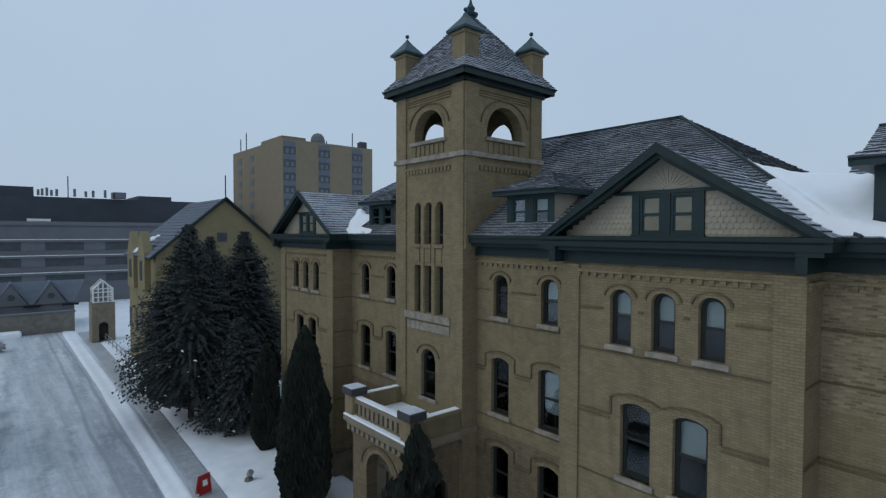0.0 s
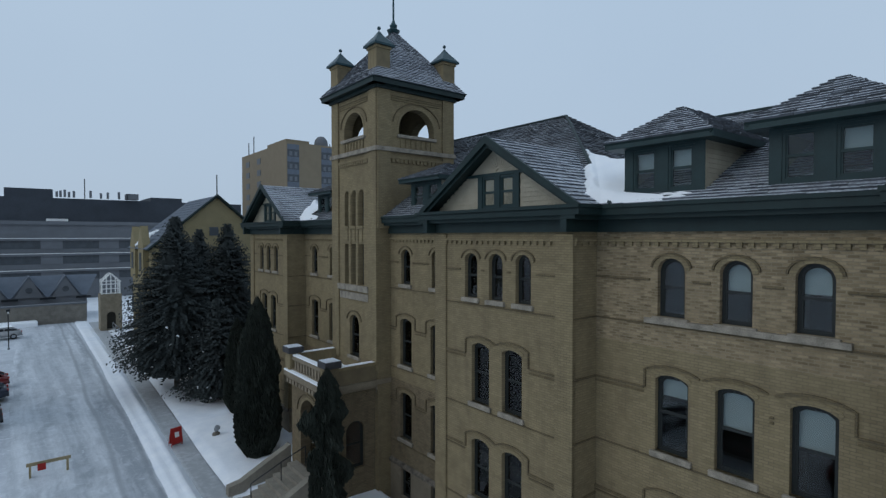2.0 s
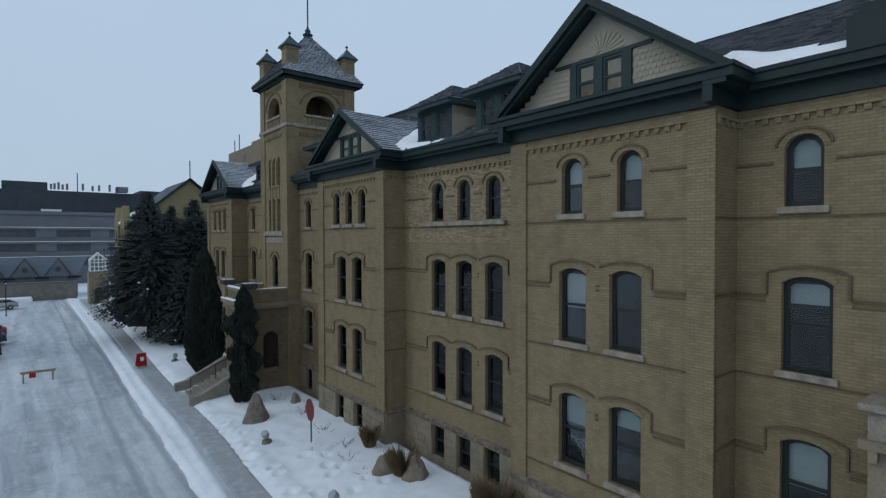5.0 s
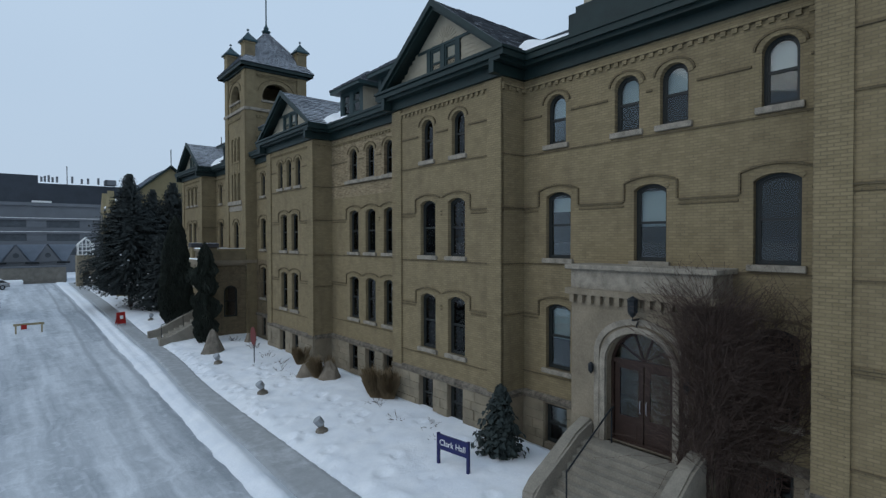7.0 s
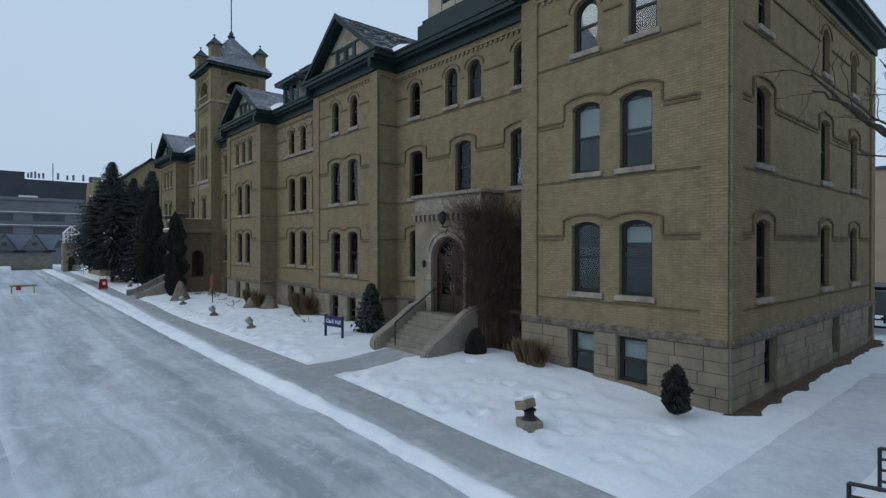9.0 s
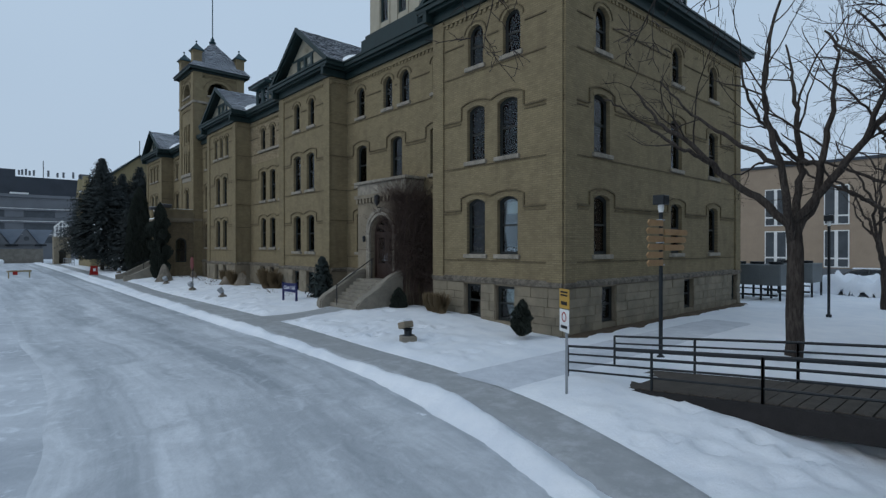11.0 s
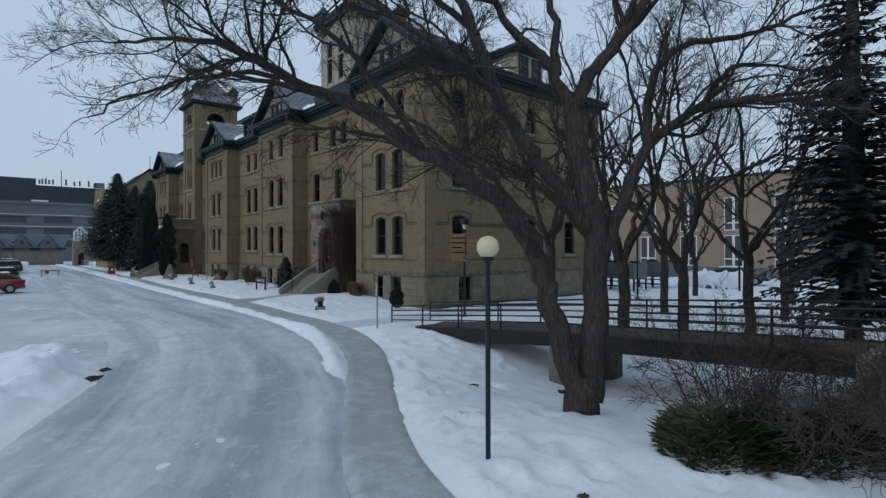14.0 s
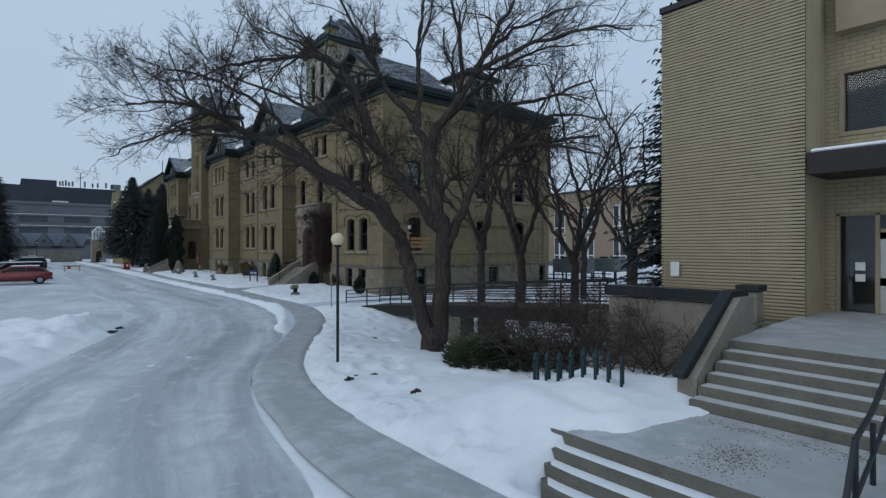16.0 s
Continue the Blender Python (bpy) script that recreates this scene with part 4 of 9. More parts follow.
def south_dormer():
    """Hipped dormer on the south slope."""
    yc = -27.3
    bm = bmesh.new()
    box(bm, 21.0, 23.6, -27.2, -24.5, 13.3, 14.9)
    part("dormer_front", bm, CREAM, annex, "cream boarded dormer")
    bm = bmesh.new()
    box(bm, 20.7, 23.9, -27.55, -24.5, 14.85, 15.0)
    part("dormer_cornice", bm, GREEN_TRIM, annex)
    mm = face_south(-27.2)
    for u in (21.7, 22.9):
        window(annex, mm, u, 13.5, 0.8, 1.2, 0.0, blind=0.4, depth=-0.06, sill_on=False, frame_mat=GREEN_TRIM)
    roof("dormer_roof", annex, [
        ((20.6, -27.65, 15.0), (24.0, -27.65, 15.0), (22.3, -26.2, 16.0), (22.3, -26.2, 16.0)),
        ((20.6, -23.5, 15.0), (20.6, -27.65, 15.0), (22.3, -26.2, 16.0), (22.3, -23.5, 16.0)),
        ((24.0, -27.65, 15.0), (24.0, -23.5, 15.0), (22.3, -23.5, 16.0), (22.3, -26.2, 16.0)),
    ], SHINGLE)


south_dormer()


def smooth(a, b, x):
    t = min(1.0, max(0.0, (x - a) / (b - a)))
    return t * t * (3 - 2 * t)


def valley_drift(parent, yc, hw, apex, side, y_end, x_top, main, seed, spread=0.45):
    """Snow that fills the valley between a gable's roof and the main slope, out to y_end."""
    z0, pitch = 13.12, (apex - 13.12) / hw
    verts, faces, idx = [], [], {}
    n_x, n_y = 70, 60
    x0 = X_REC - 0.48
    for i in range(n_x + 1):
        x = x0 + (x_top + 0.6 - x0) * i / n_x
        zm = 13.1 + (x - X_REC + 0.5) * main
        valley = yc + side * max(0.0, (apex - zm) / pitch)
        y_far = valley - side * (spread + 0.2 * noise.noise(Vector((x * 1.6, seed, 1.0))) + 0.08 * noise.noise(Vector((x * 6.0, seed, 4.0))))
        for j in range(n_y + 1):
            y = y_far + (y_end + side * 1.4 * smooth(15.05, 14.8, x) - y_far) * j / n_y
            zg = apex - abs(y - yc) * pitch
            rag = x_top + 0.4 * noise.noise(Vector((y * 1.1, seed, 7.0))) + 0.12 * noise.noise(Vector((y * 4.0, seed, 9.0))) - 0.3 * abs(y - valley)
            if x > rag + 0.1:
                continue
            edge = max(0.0, min(1.0, abs(y - y_far) / 0.4, (rag - x) / 0.5, (x - x0) / 0.35))
            fill = 0.22 * math.exp(-(abs(zm - zg) / 0.4) ** 2)
            z = max(zm, zg) - 0.03 + math.sin(edge * math.pi / 2) * (0.17 + fill + 0.025 * noise.noise(Vector((x * 1.5, y * 1.5, seed))))
            idx[i, j] = len(verts)
            verts.append((x, y, z))
    for i in range(n_x):
        for j in range(n_y):
            q = [(i, j), (i + 1, j), (i + 1, j + 1), (i, j + 1)]
            if all(k in idx for k in q):
                f = [idx[k] for k in q]
                faces.append(f if side < 0 else f[::-1])
    mesh_part("roof_snow", pydata("roof_snow", verts, faces), SNOW_ROOF, parent, "deep clean snow drifted into the roof valley", None, True)


M_HIP, M_LONG = (18.0 - 13.1) / (22.1 - X_REC + 0.5), (RZ - 13.1) / (RX - X_REC + 0.5)
valley_drift(original, 5.25, 3.7, 15.5, -1, 1.13, 18.7, M_LONG, 3.0, 0.55)
valley_drift(original, 26.25, 3.7, 15.5, -1, 22.0, 16.6, M_HIP, 11.0, 0.3)
valley_drift(annex, -8.8, 3.65, 15.83, -1, -13.6, 16.2, M_LONG, 17.0, 0.35)
SL = Vector((6.83, 0, 3.45)).normalized()
snow_patch("roof_snow", original, (14.95, 0.2, 13.26), (0, 1, 0), SL, 1.1, 0.25, 0.08, 4.0)
snow_patch("roof_snow", annex, (17.2, -5.3, 14.42), (0, 1, 0), SL, 1.0, 2.6, 0.22, 2.0)
snow_patch("roof_snow", original, (16.9, 8.6, 14.65), (0, 1, 0), SL, 0.5, 0.9, 0.16, 7.0)
snow_patch("roof_snow", annex, (19.6, -26.3, 14.0), (1, 0, 0), (0, 7.1, 3.45), 1.2, 0.9, 0.16, 9.0)

# ---- bell tower ----
tower = thing("bell_tower", "square buff-brick bell tower with pyramid roof and four corner pinnacles", "tower")
TX0, TX1, TY0, TY1, TZ = 14.35, 18.85, 13.4, 17.8, 19.1
tc, th = ((TX0 + TX1) / 2, (TY0 + TY1) / 2), 2.2
fu = -(TY0 + TY1) / 2
front_ops = [(fu, 17.05, 1.9, 1.25, 0.9)]
for k in (-0.72, 0, 0.72):
    front_ops += [(fu + k, 12.75, 0.46, 1.75, 0.228), (fu + k, 9.85, 0.46, 2.0, 0.0)]
front_ops.append((fu, 6.3, 0.95, 2.05, 0.47))
mT = face_front(TX0)
wall("wall", tower, mT, -TY1, -TY0, -0.3, TZ, front_ops, BRICK, 0.45, "buff brick tower front")
mTs = face_south(TY0)
side_op = [((TX0 + TX1) / 2, 17.05, 2.1, 1.3, 1.0)]
wall("wall", tower, mTs, TX0, TX1, -0.3, TZ, side_op, BRICK, 0.45)
wall("wall", tower, face_north(TY1), -TX1, -TX0, -0.3, TZ, [(-o[0], *o[1:]) for o in side_op], BRICK, 0.45)
wall("wall", tower, face_back(TX1), TY0, TY1, 12.0, TZ, [(-fu, 17.05, 1.9, 1.25, 0.9)], BRICK, 0.45)
bm = bmesh.new()
box(bm, TX0 + 0.4, TX1 - 0.4, TY0 + 0.4, TY1 - 0.4, 16.75, 16.95)
part("belfry_floor", bm, ROOM, tower)
# Backing wall added inside so the tower windows stay dark.
bm = bmesh.new()
box(bm, TX0 + 1.4, TX0 + 1.5, TY0 + 0.45, TY1 - 0.45, 1.0, 16.7)
part("partition", bm, ROOM, tower)
for o in front_ops[1:-1]:
    window(tower, mT, *o, blind=0, depth=0.28, sill_on=False, label="narrow tower window")
window(tower, mT, *front_ops[-1], blind=0.0, label="round-headed tower window")
hood(tower, mT, *front_ops[-1], off=0.25)
for mm, o in ((mT, front_ops[0]), (mTs, side_op[0])):
    hood(tower, mm, *o, off=0.34)
    bm = bmesh.new()
    box(bm, o[0] - 1.15, o[0] + 1.15, 16.9, 17.05, -0.3, 0.12)
    bevel(bm, 0.015)
    part("belfry_sill", bm, SILL, tower, "pale stone belfry sill", mm)
    for k in range(7):
        bm = bmesh.new()
        u = o[0] - 0.9 + 1.8 * k / 6
        box(bm, u - 0.07, u + 0.07, 16.45, 16.85, -0.02, 0.05)
        part("panel_block", bm, BRICK_LIGHT, tower, "", mm)
for mm, a, b in ((mT, -TY1, -TY0), (mTs, TX0, TX1), (face_north(TY1), -TX1, -TX0), (face_back(TX1), TY0, TY1)):
    bm = bmesh.new()
    for u0, u1 in ((a - 0.003, a + 0.7), (b - 0.7, b + 0.003)):
        box(bm, u0, u1, 12.6 if mm is not mT else 6.0, TZ, -0.05, 0.08)
    part("corner_pier", bm, BRICK_LIGHT, tower, "", mm)
    bm = bmesh.new()
    box(bm, a - 0.1, b + 0.1, 16.2, 16.4, -0.05, 0.14)
    part("belt_course", bm, SILL, tower, "stone belt course", mm)
    bm = bmesh.new()
    n = 13
    for k in range(n):
        u = a + 0.85 + (b - a - 1.7) * k / (n - 1)
        box(bm, u - 0.07, u + 0.07, 15.72, 15.9, -0.02, 0.08)
    box(bm, a + 0.7, b - 0.7, 15.88, 15.98, -0.02, 0.08)
    part("corbel_table", bm, BRICK_LIGHT, tower, "", mm)
    for v in (18.62, 18.72, 18.82):
        bm = bmesh.new()
        box(bm, a + 0.75, b - 0.75, v, v + 0.05, -0.02, 0.06)
        part("brick_band", bm, BRICK_LIGHT, tower, "", mm)
    bm = bmesh.new()
    box(bm, a - 0.12, b + 0.12, TZ - 0.05, TZ + 0.12, -0.2, 0.16)
    box(bm, a - 0.42, b + 0.42, TZ + 0.1, TZ + 0.32, -0.2, 0.45)
    part("tower_cornice", bm, GREEN, tower, "dark green tower eaves", mm)
bm = bmesh.new()
for k in (-0.36, 0.36):
    box(bm, fu + k - 0.10, fu + k + 0.10, 9.85, 14.3, -0.1, 0.05)
for k in (-0.72, 0, 0.72):
    box(bm, fu + k - 0.16, fu + k + 0.16, 12.0, 12.55, -0.04, 0.05)
    box(bm, fu + k - 0.25, fu + k + 0.25, 12.6, 12.74, -0.04, 0.09)
part("mullion_pier", bm, BRICK_LIGHT, tower, "", mT)
bm = bmesh.new()
box(bm, fu - 1.5, fu + 1.5, 9.55, 9.83, -0.05, 0.14)
box(bm, fu - 1.4, fu + 1.4, 9.1, 9.45, -0.02, 0.05)
part("stone_band", bm, SILL, tower, "pale stone band under the tower windows", mT)
EZ = TZ + 0.33
ex0, ex1, ey0, ey1 = TX0 - 0.5, TX1 + 0.5, TY0 - 0.5, TY1 + 0.5
ap = (16.7, 15.6, 22.85)
roof("tower_roof", tower, [
    ((ex0, ey1, EZ), (ex0, ey0, EZ), ap, ap), ((ex0, ey0, EZ), (ex1, ey0, EZ), ap, ap),
    ((ex1, ey0, EZ), (ex1, ey1, EZ), ap, ap), ((ex1, ey1, EZ), (ex0, ey1, EZ), ap, ap)], SHINGLE_PALE, "steep pyramid roof of grey shingles", 0.26, 0.16)


def pinnacle(parent, x, y, z0, s=0.37, h=1.75):
    e = part("pinnacle", (lambda b: (box(b, -s, s, -s, s, 0, h), box(b, -s - 0.05, s + 0.05, -s - 0.05, s + 0.05, h - 0.12, h), b)[2])(bmesh.new()), BRICK_LIGHT, parent, "square brick pinnacle", Matrix.Translation((x, y, z0)))
    bm = bmesh.new()
    c = s + 0.17
    box(bm, -c, c, -c, c, h, h + 0.09)
    vs = [bm.verts.new(p) for p in ((-c, -c, h + 0.09), (c, -c, h + 0.09), (c, c, h + 0.09), (-c, c, h + 0.09))]
    mid = [bm.verts.new((sx * 0.16, sy * 0.16, h + 0.55)) for sx, sy in ((-1, -1), (1, -1), (1, 1), (-1, 1))]
    top = bm.verts.new((0, 0, h + 0.8))
    for i in range(4):
        j = (i + 1) % 4
        bm.faces.new((vs[i], vs[j], mid[j], mid[i]))
        bm.faces.new((mid[i], mid[j], top))
    part("cap", bm, COPPER, e, "green metal cap")
    bm = bmesh.new()
    bmesh.ops.create_icosphere(bm, subdivisions=2, radius=0.09, matrix=Matrix.Translation((0, 0, h + 0.9)))
    part("finial", bm, COPPER, e)


for x in (TX0 + 0.3, TX1 - 0.3):
    for y in (TY0 + 0.3, TY1 - 0.3):
        pinnacle(tower, x, y, 19.25)
bm = bmesh.new()
lathe(bm, [(0.1, 22.6), (0.3, 22.75), (0.34, 22.85), (0.16, 22.95), (0.2, 23.1), (0.1, 23.25), (0.05, 23.4), (0.045, 29.5), (0.02, 29.6)], ap[0], ap[1])
part("flagpole", bm, COPPER, tower, "thin dark metal flagpole on a turned base")

# ---- entrance porch at the tower ----
porch = thing("entrance_porch", "stone-trimmed brick entrance porch with a balustraded balcony", "porch")
PX0, PY0, PY1, PZ = 11.95, 13.65, 17.65, 5.35
py = (PY0 + PY1) / 2
mP = face_front(PX0)
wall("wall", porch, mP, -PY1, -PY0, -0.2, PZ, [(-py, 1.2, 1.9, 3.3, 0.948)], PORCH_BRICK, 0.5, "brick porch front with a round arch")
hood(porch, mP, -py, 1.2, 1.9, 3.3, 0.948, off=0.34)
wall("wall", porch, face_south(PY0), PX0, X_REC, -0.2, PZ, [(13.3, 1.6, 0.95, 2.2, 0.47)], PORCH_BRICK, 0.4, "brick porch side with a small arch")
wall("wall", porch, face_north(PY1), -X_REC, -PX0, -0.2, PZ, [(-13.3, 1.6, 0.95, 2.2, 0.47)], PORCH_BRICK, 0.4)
# Glazing added so the open arch reads dark like its unlit inside.
window(porch, face_south(PY0), 13.3, 1.6, 0.95, 2.2, 0.47, blind=0, sill_on=False, label="dark arched window in the porch side")
bm = bmesh.new()
box(bm, 14.3, X_REC, PY0 - 0.22, PY0 + 0.05, 5.1, 5.4)
for k in range(3):
    box(bm, 14.35 + k * 0.25, 14.47 + k * 0.25, PY0 - 0.18, PY0, 4.92, 5.12)
part("flank_cornice", bm, STONE, porch, "corbelled stone cornice")
bm = bmesh.new()
box(bm, PX0 - 0.3, X_REC, PY0 - 0.3, PY1 + 0.3, PZ, PZ + 0.22)
box(bm, PX0 - 0.2, X_REC, PY0 - 0.2, PY1 + 0.2, PZ - 0.15, PZ)
for k in range(12):
    y = PY0 + (PY1 - PY0) * k / 11
    box(bm, PX0 - 0.24, PX0, y - 0.1, y + 0.1, PZ - 0.35, PZ - 0.14)
part("cornice", bm, STONE, porch, "heavy stone cornice on corbels")
bm = bmesh.new()
box(bm, PX0 - 0.32, PX0 + 0.05, PY0 - 0.3, PY1 + 0.3, PZ + 0.22, PZ + 0.3)
bevel(bm, 0.03, 2)
part("snow_ledge", bm, SNOW_ROOF, porch, "snow lying on the cornice")
for y0, y1, axis in ((PY0, PY1, "y"),):
    bm = bmesh.new()
    box(bm, PX0 - 0.1, PX0 + 0.2, PY0 + 0.3, PY1 - 0.3, PZ + 0.22, PZ + 0.36)
    box(bm, PX0 - 0.12, PX0 + 0.22, PY0 + 0.3, PY1 - 0.3, PZ + 0.82, PZ + 0.98)
    for k in range(10):
        y = PY0 + 0.55 + (PY1 - PY0 - 1.1) * k / 9
        box(bm, PX0 - 0.04, PX0 + 0.14, y - 0.09, y + 0.09, PZ + 0.36, PZ + 0.82)
    part("balustrade", bm, STONE, porch, "stone balustrade with square balusters")
    bm = bmesh.new()
    box(bm, PX0 - 0.1, PX0 + 0.2, PY0 + 0.32, PY1 - 0.32, PZ + 0.98, PZ + 1.06)
    bevel(bm, 0.03, 2)
    part("snow_cap", bm, SNOW_ROOF, porch, "snow on the balustrade")
for y in (PY0, PY1):
    bm = bmesh.new()
    box(bm, PX0 + 0.2, TX0, y - 0.15, y + 0.15, PZ + 0.22, PZ + 0.9)
    box(bm, PX0 + 0.2, TX0, y - 0.2, y + 0.2, PZ + 0.9, PZ + 1.02)
    part("parapet", bm, BRICK_LIGHT, porch, "brick balcony parapet")
    bm = bmesh.new()
    box(bm, PX0 + 0.3, TX0 - 0.1, y - 0.14, y + 0.14, PZ + 1.02, PZ + 1.05)
    bevel(bm, 0.012, 2)
    part("snow_cap", bm, SNOW_ROOF, porch)
    p = part("pier", (lambda b: (box(b, PX0 - 0.22, PX0 + 0.38, y - 0.3, y + 0.3, PZ + 0.22, PZ + 1.1), b)[1])(bmesh.new()), BRICK_LIGHT, porch)
    bm = bmesh.new()
    box(bm, PX0 - 0.32, PX0 + 0.48, y - 0.4, y + 0.4, PZ + 1.1, PZ + 1.4)
    bevel(bm, 0.03)
    part("cap_stone", bm, plain("slate_cap", (0.05, 0.05, 0.055), 0.8, 0.25, 3), p, "dark cap stone")
    bm = bmesh.new()
    box(bm, PX0 - 0.28, PX0 + 0.44, y - 0.36, y + 0.36, PZ + 1.4, PZ + 1.425)
    bevel(bm, 0.01, 2)
    part("snow_cap", bm, TRODDEN, p, "thin grey snow")
bm = bmesh.new()
box(bm, PX0 + 0.2, TX0, PY0 + 0.1, PY1 - 0.1, PZ + 0.1, PZ + 0.3)
part("balcony_floor", bm, SNOW_ROOF, porch, "snow-covered balcony floor")
bm = bmesh.new()
box(bm, 14.2, 14.3, PY0 + 0.1, PY1 - 0.1, 1.0, PZ)
part("inner_wall", bm, DOORWOOD, porch, "dark timber doors inside the porch")
steps = thing("entrance_steps", "concrete entrance steps with sloping stone cheek walls", "steps")
n = 7
for i in range(n):
    bm = bmesh.new()
    z1 = 1.2 * (i + 1) / n
    box(bm, 9.3 + i * 0.36, 12.0, PY0 + 0.6, PY1 - 0.55, -0.2 if i == 0 else 1.2 * i / n - 0.02, z1)
    part("step", bm, CONCRETE, steps)
for y in (14.35, 18.0):
    bm = bmesh.new()
    vs = [(8.9, 0.45), (9.5, 0.55), (11.9, 1.75), (11.95, 1.75), (11.95, -0.2), (8.9, -0.2)]
    prism(bm, vs, -0.2, 0.2)
    part("cheek_wall", bm, CONCRETE, steps, "sloping stone cheek wall", Matrix(((1, 0, 0, 0), (0, 0, -1, y), (0, 1, 0, 0), (0, 0, 0, 1))))
bm = bmesh.new()
for x, z in ((9.4, 0.15), (10.8, 0.75), (12.0, 1.2)):
    tube(bm, [(x, 16.2, z), (x, 16.2, z + 0.95)], 0.025, 6)
tube(bm, [(9.4, 16.2, 1.1), (10.8, 16.2, 1.7), (12.0, 16.2, 2.15)], 0.025, 6)
part("handrail", bm, IRON, steps, "thin iron handrail")

# ---- south entrance ----
entry = thing("south_entrance", "stone arched entrance with double wooden doors and dormant vine", "porch")
EX, EY0, EY1, EZ1 = 14.0, -18.8, -14.8, 5.45
ey = -16.93
mE = face_front(EX)
wall("wall", entry, mE, -EY1, -EY0, -0.2, EZ1, [(-ey, 1.45, 1.9, 3.05, 0.95)], STONE, 0.4, "limestone entrance wall")
wall("wall", entry, face_south(EY0), EX, X_REC, -0.2, EZ1, [], STONE, 0.4)
wall("wall", entry, face_north(EY1), -X_REC, -EX, -0.2, EZ1, [], STONE, 0.4)
bm = bmesh.new()
for off in (0.09, 0.3):
    o = [(u * (1 + 2 * off / 1.9), v + off) for u, v in arch(1.9, 3.05, 0.95, 18)[2:]]
    sweep_band(bm, [(o[0][0], 0.0)] + o + [(o[-1][0], 0.0)], 0.16, -0.02, 0.1 if off < 0.2 else 0.05)
part("arch_moulding", bm, SILL, entry, "moulded stone arch", mE @ Matrix.Translation((-ey, 1.45, 0)))
bm = bmesh.new()
box(bm, EX - 0.16, X_REC, EY0 - 0.12, EY1 + 0.12, EZ1 - 0.05, EZ1 + 0.12)
for k in range(14):
    y = EY0 + 0.1 + (EY1 - EY0 - 0.2) * k / 13
    box(bm, EX - 0.14, EX, y - 0.07, y + 0.07, EZ1 - 0.28, EZ1 - 0.05)
part("corbel_table", bm, STONE, entry, "stone corbels")
bm = bmesh.new()
box(bm, EX - 0.02, X_REC, EY0, EY1, EZ1 + 0.12, EZ1 + 0.66)
part("parapet", bm, SILL, entry, "stained pale stone parapet")
bm = bmesh.new()
box(bm, EX - 0.16, X_REC, EY0 - 0.14, EY1 + 0.14, EZ1 + 0.66, EZ1 + 0.80)
bevel(bm, 0.02)
part("coping", bm, SILL, entry, "stained stone coping")
for s in (-1, 1):
    def leaf(bm):
        for a, b, c, d in ((-0.42, -0.28, 0, 2.12), (0.28, 0.42, 0, 2.12), (-0.28, 0.28, 0, 0.7), (-0.28, 0.28, 1.98, 2.12)):
            box(bm, a, b, c, d, -0.03, 0.03)
        box(bm, -0.24, 0.24, 0.1, 0.5, 0.03, 0.045)
    dl = mesh_part("door", cached(("entry_leaf",), leaf), DOORWOOD, entry, "dark wooden door leaf with tall pane", mE @ Matrix.Translation((-ey + s * 0.44, 1.47, -0.3)))
    bm = bmesh.new()
    box(bm, -0.28, 0.28, 0.7, 1.98, -0.004, 0.004)
    pn = part("pane", bm, GLASS, dl)
    pn.visible_shadow = False
    bm = bmesh.new()
    tube(bm, [(-s * 0.35, 0.85, 0.05), (-s * 0.35, 0.9, 0.09), (-s * 0.35, 1.15, 0.09), (-s * 0.35, 1.2, 0.05)], 0.018, 6)
    part("handle", bm, GALV, dl, "steel pull handle")
bm = bmesh.new()
ring(bm, arch(1.9, 3.05, 0.95, 16), arch(1.9, 3.05, 0.95, 16, inset=0.07), -0.36, -0.22)
box(bm, -0.9, 0.9, 2.14, 2.26, -0.36, -0.22)
for k in range(1, 5):
    a = math.pi * k / 5
    sweep_band(bm, [(0.0, 2.26), (0.85 * math.cos(a), 2.2 + 0.78 * math.sin(a))], 0.035, -0.32, -0.26)
part("door_frame", bm, DOORWOOD, entry, "arched wooden door frame with fanlight", mE @ Matrix.Translation((-ey, 1.45, 0)))
bm = bmesh.new()
prism(bm, [(-0.86, 2.24), (0.86, 2.24)] + [(u, v) for u, v in arch(1.9, 3.05, 0.95, 16, inset=0.08)[2:] if v > 2.24], -0.295, -0.287)
fp = part("fanlight", bm, GLASS, entry, "", mE @ Matrix.Translation((-ey, 1.45, 0)))
fp.visible_shadow = False
bm = bmesh.new()
lathe(bm, [(0.02, 0.5), (0.15, 0.42), (0.13, 0.36), (0.13, 0.1), (0.09, 0.02), (0.02, -0.05)], 0.3, 0, 8)
tube(bm, [(0.0, 0, -0.12), (0.3, 0, -0.12), (0.3, 0, -0.02)], 0.03, 6)
tube(bm, [(0.0, 0, -0.12), (0.12, 0, -0.3), (0.0, 0, -0.4)], 0.02, 6)
part("lantern", bm, IRON, entry, "black iron wall lantern", Matrix(((-1, 0, 0, EX), (0, 1, 0, ey), (0, 0, 1, 5.0), (0, 0, 0, 1))))
for s in (-1.35, 1.35):
    bm = bmesh.new()
    lathe(bm, [(0.02, 0.3), (0.08, 0.24), (0.07, 0.05), (0.02, -0.02)], 0.16, 0, 8)
    tube(bm, [(0.0, 0, 0.1), (0.16, 0, 0.1)], 0.02, 6)
    part("wall_lamp", bm, IRON, entry, "small black wall lamp", Matrix(((-1, 0, 0, EX), (0, 1, 0, ey + s), (0, 0, 1, 3.25), (0, 0, 0, 1))))
steps2 = thing("south_steps", "wide concrete steps between rounded stone cheek walls", "steps")
n = 8
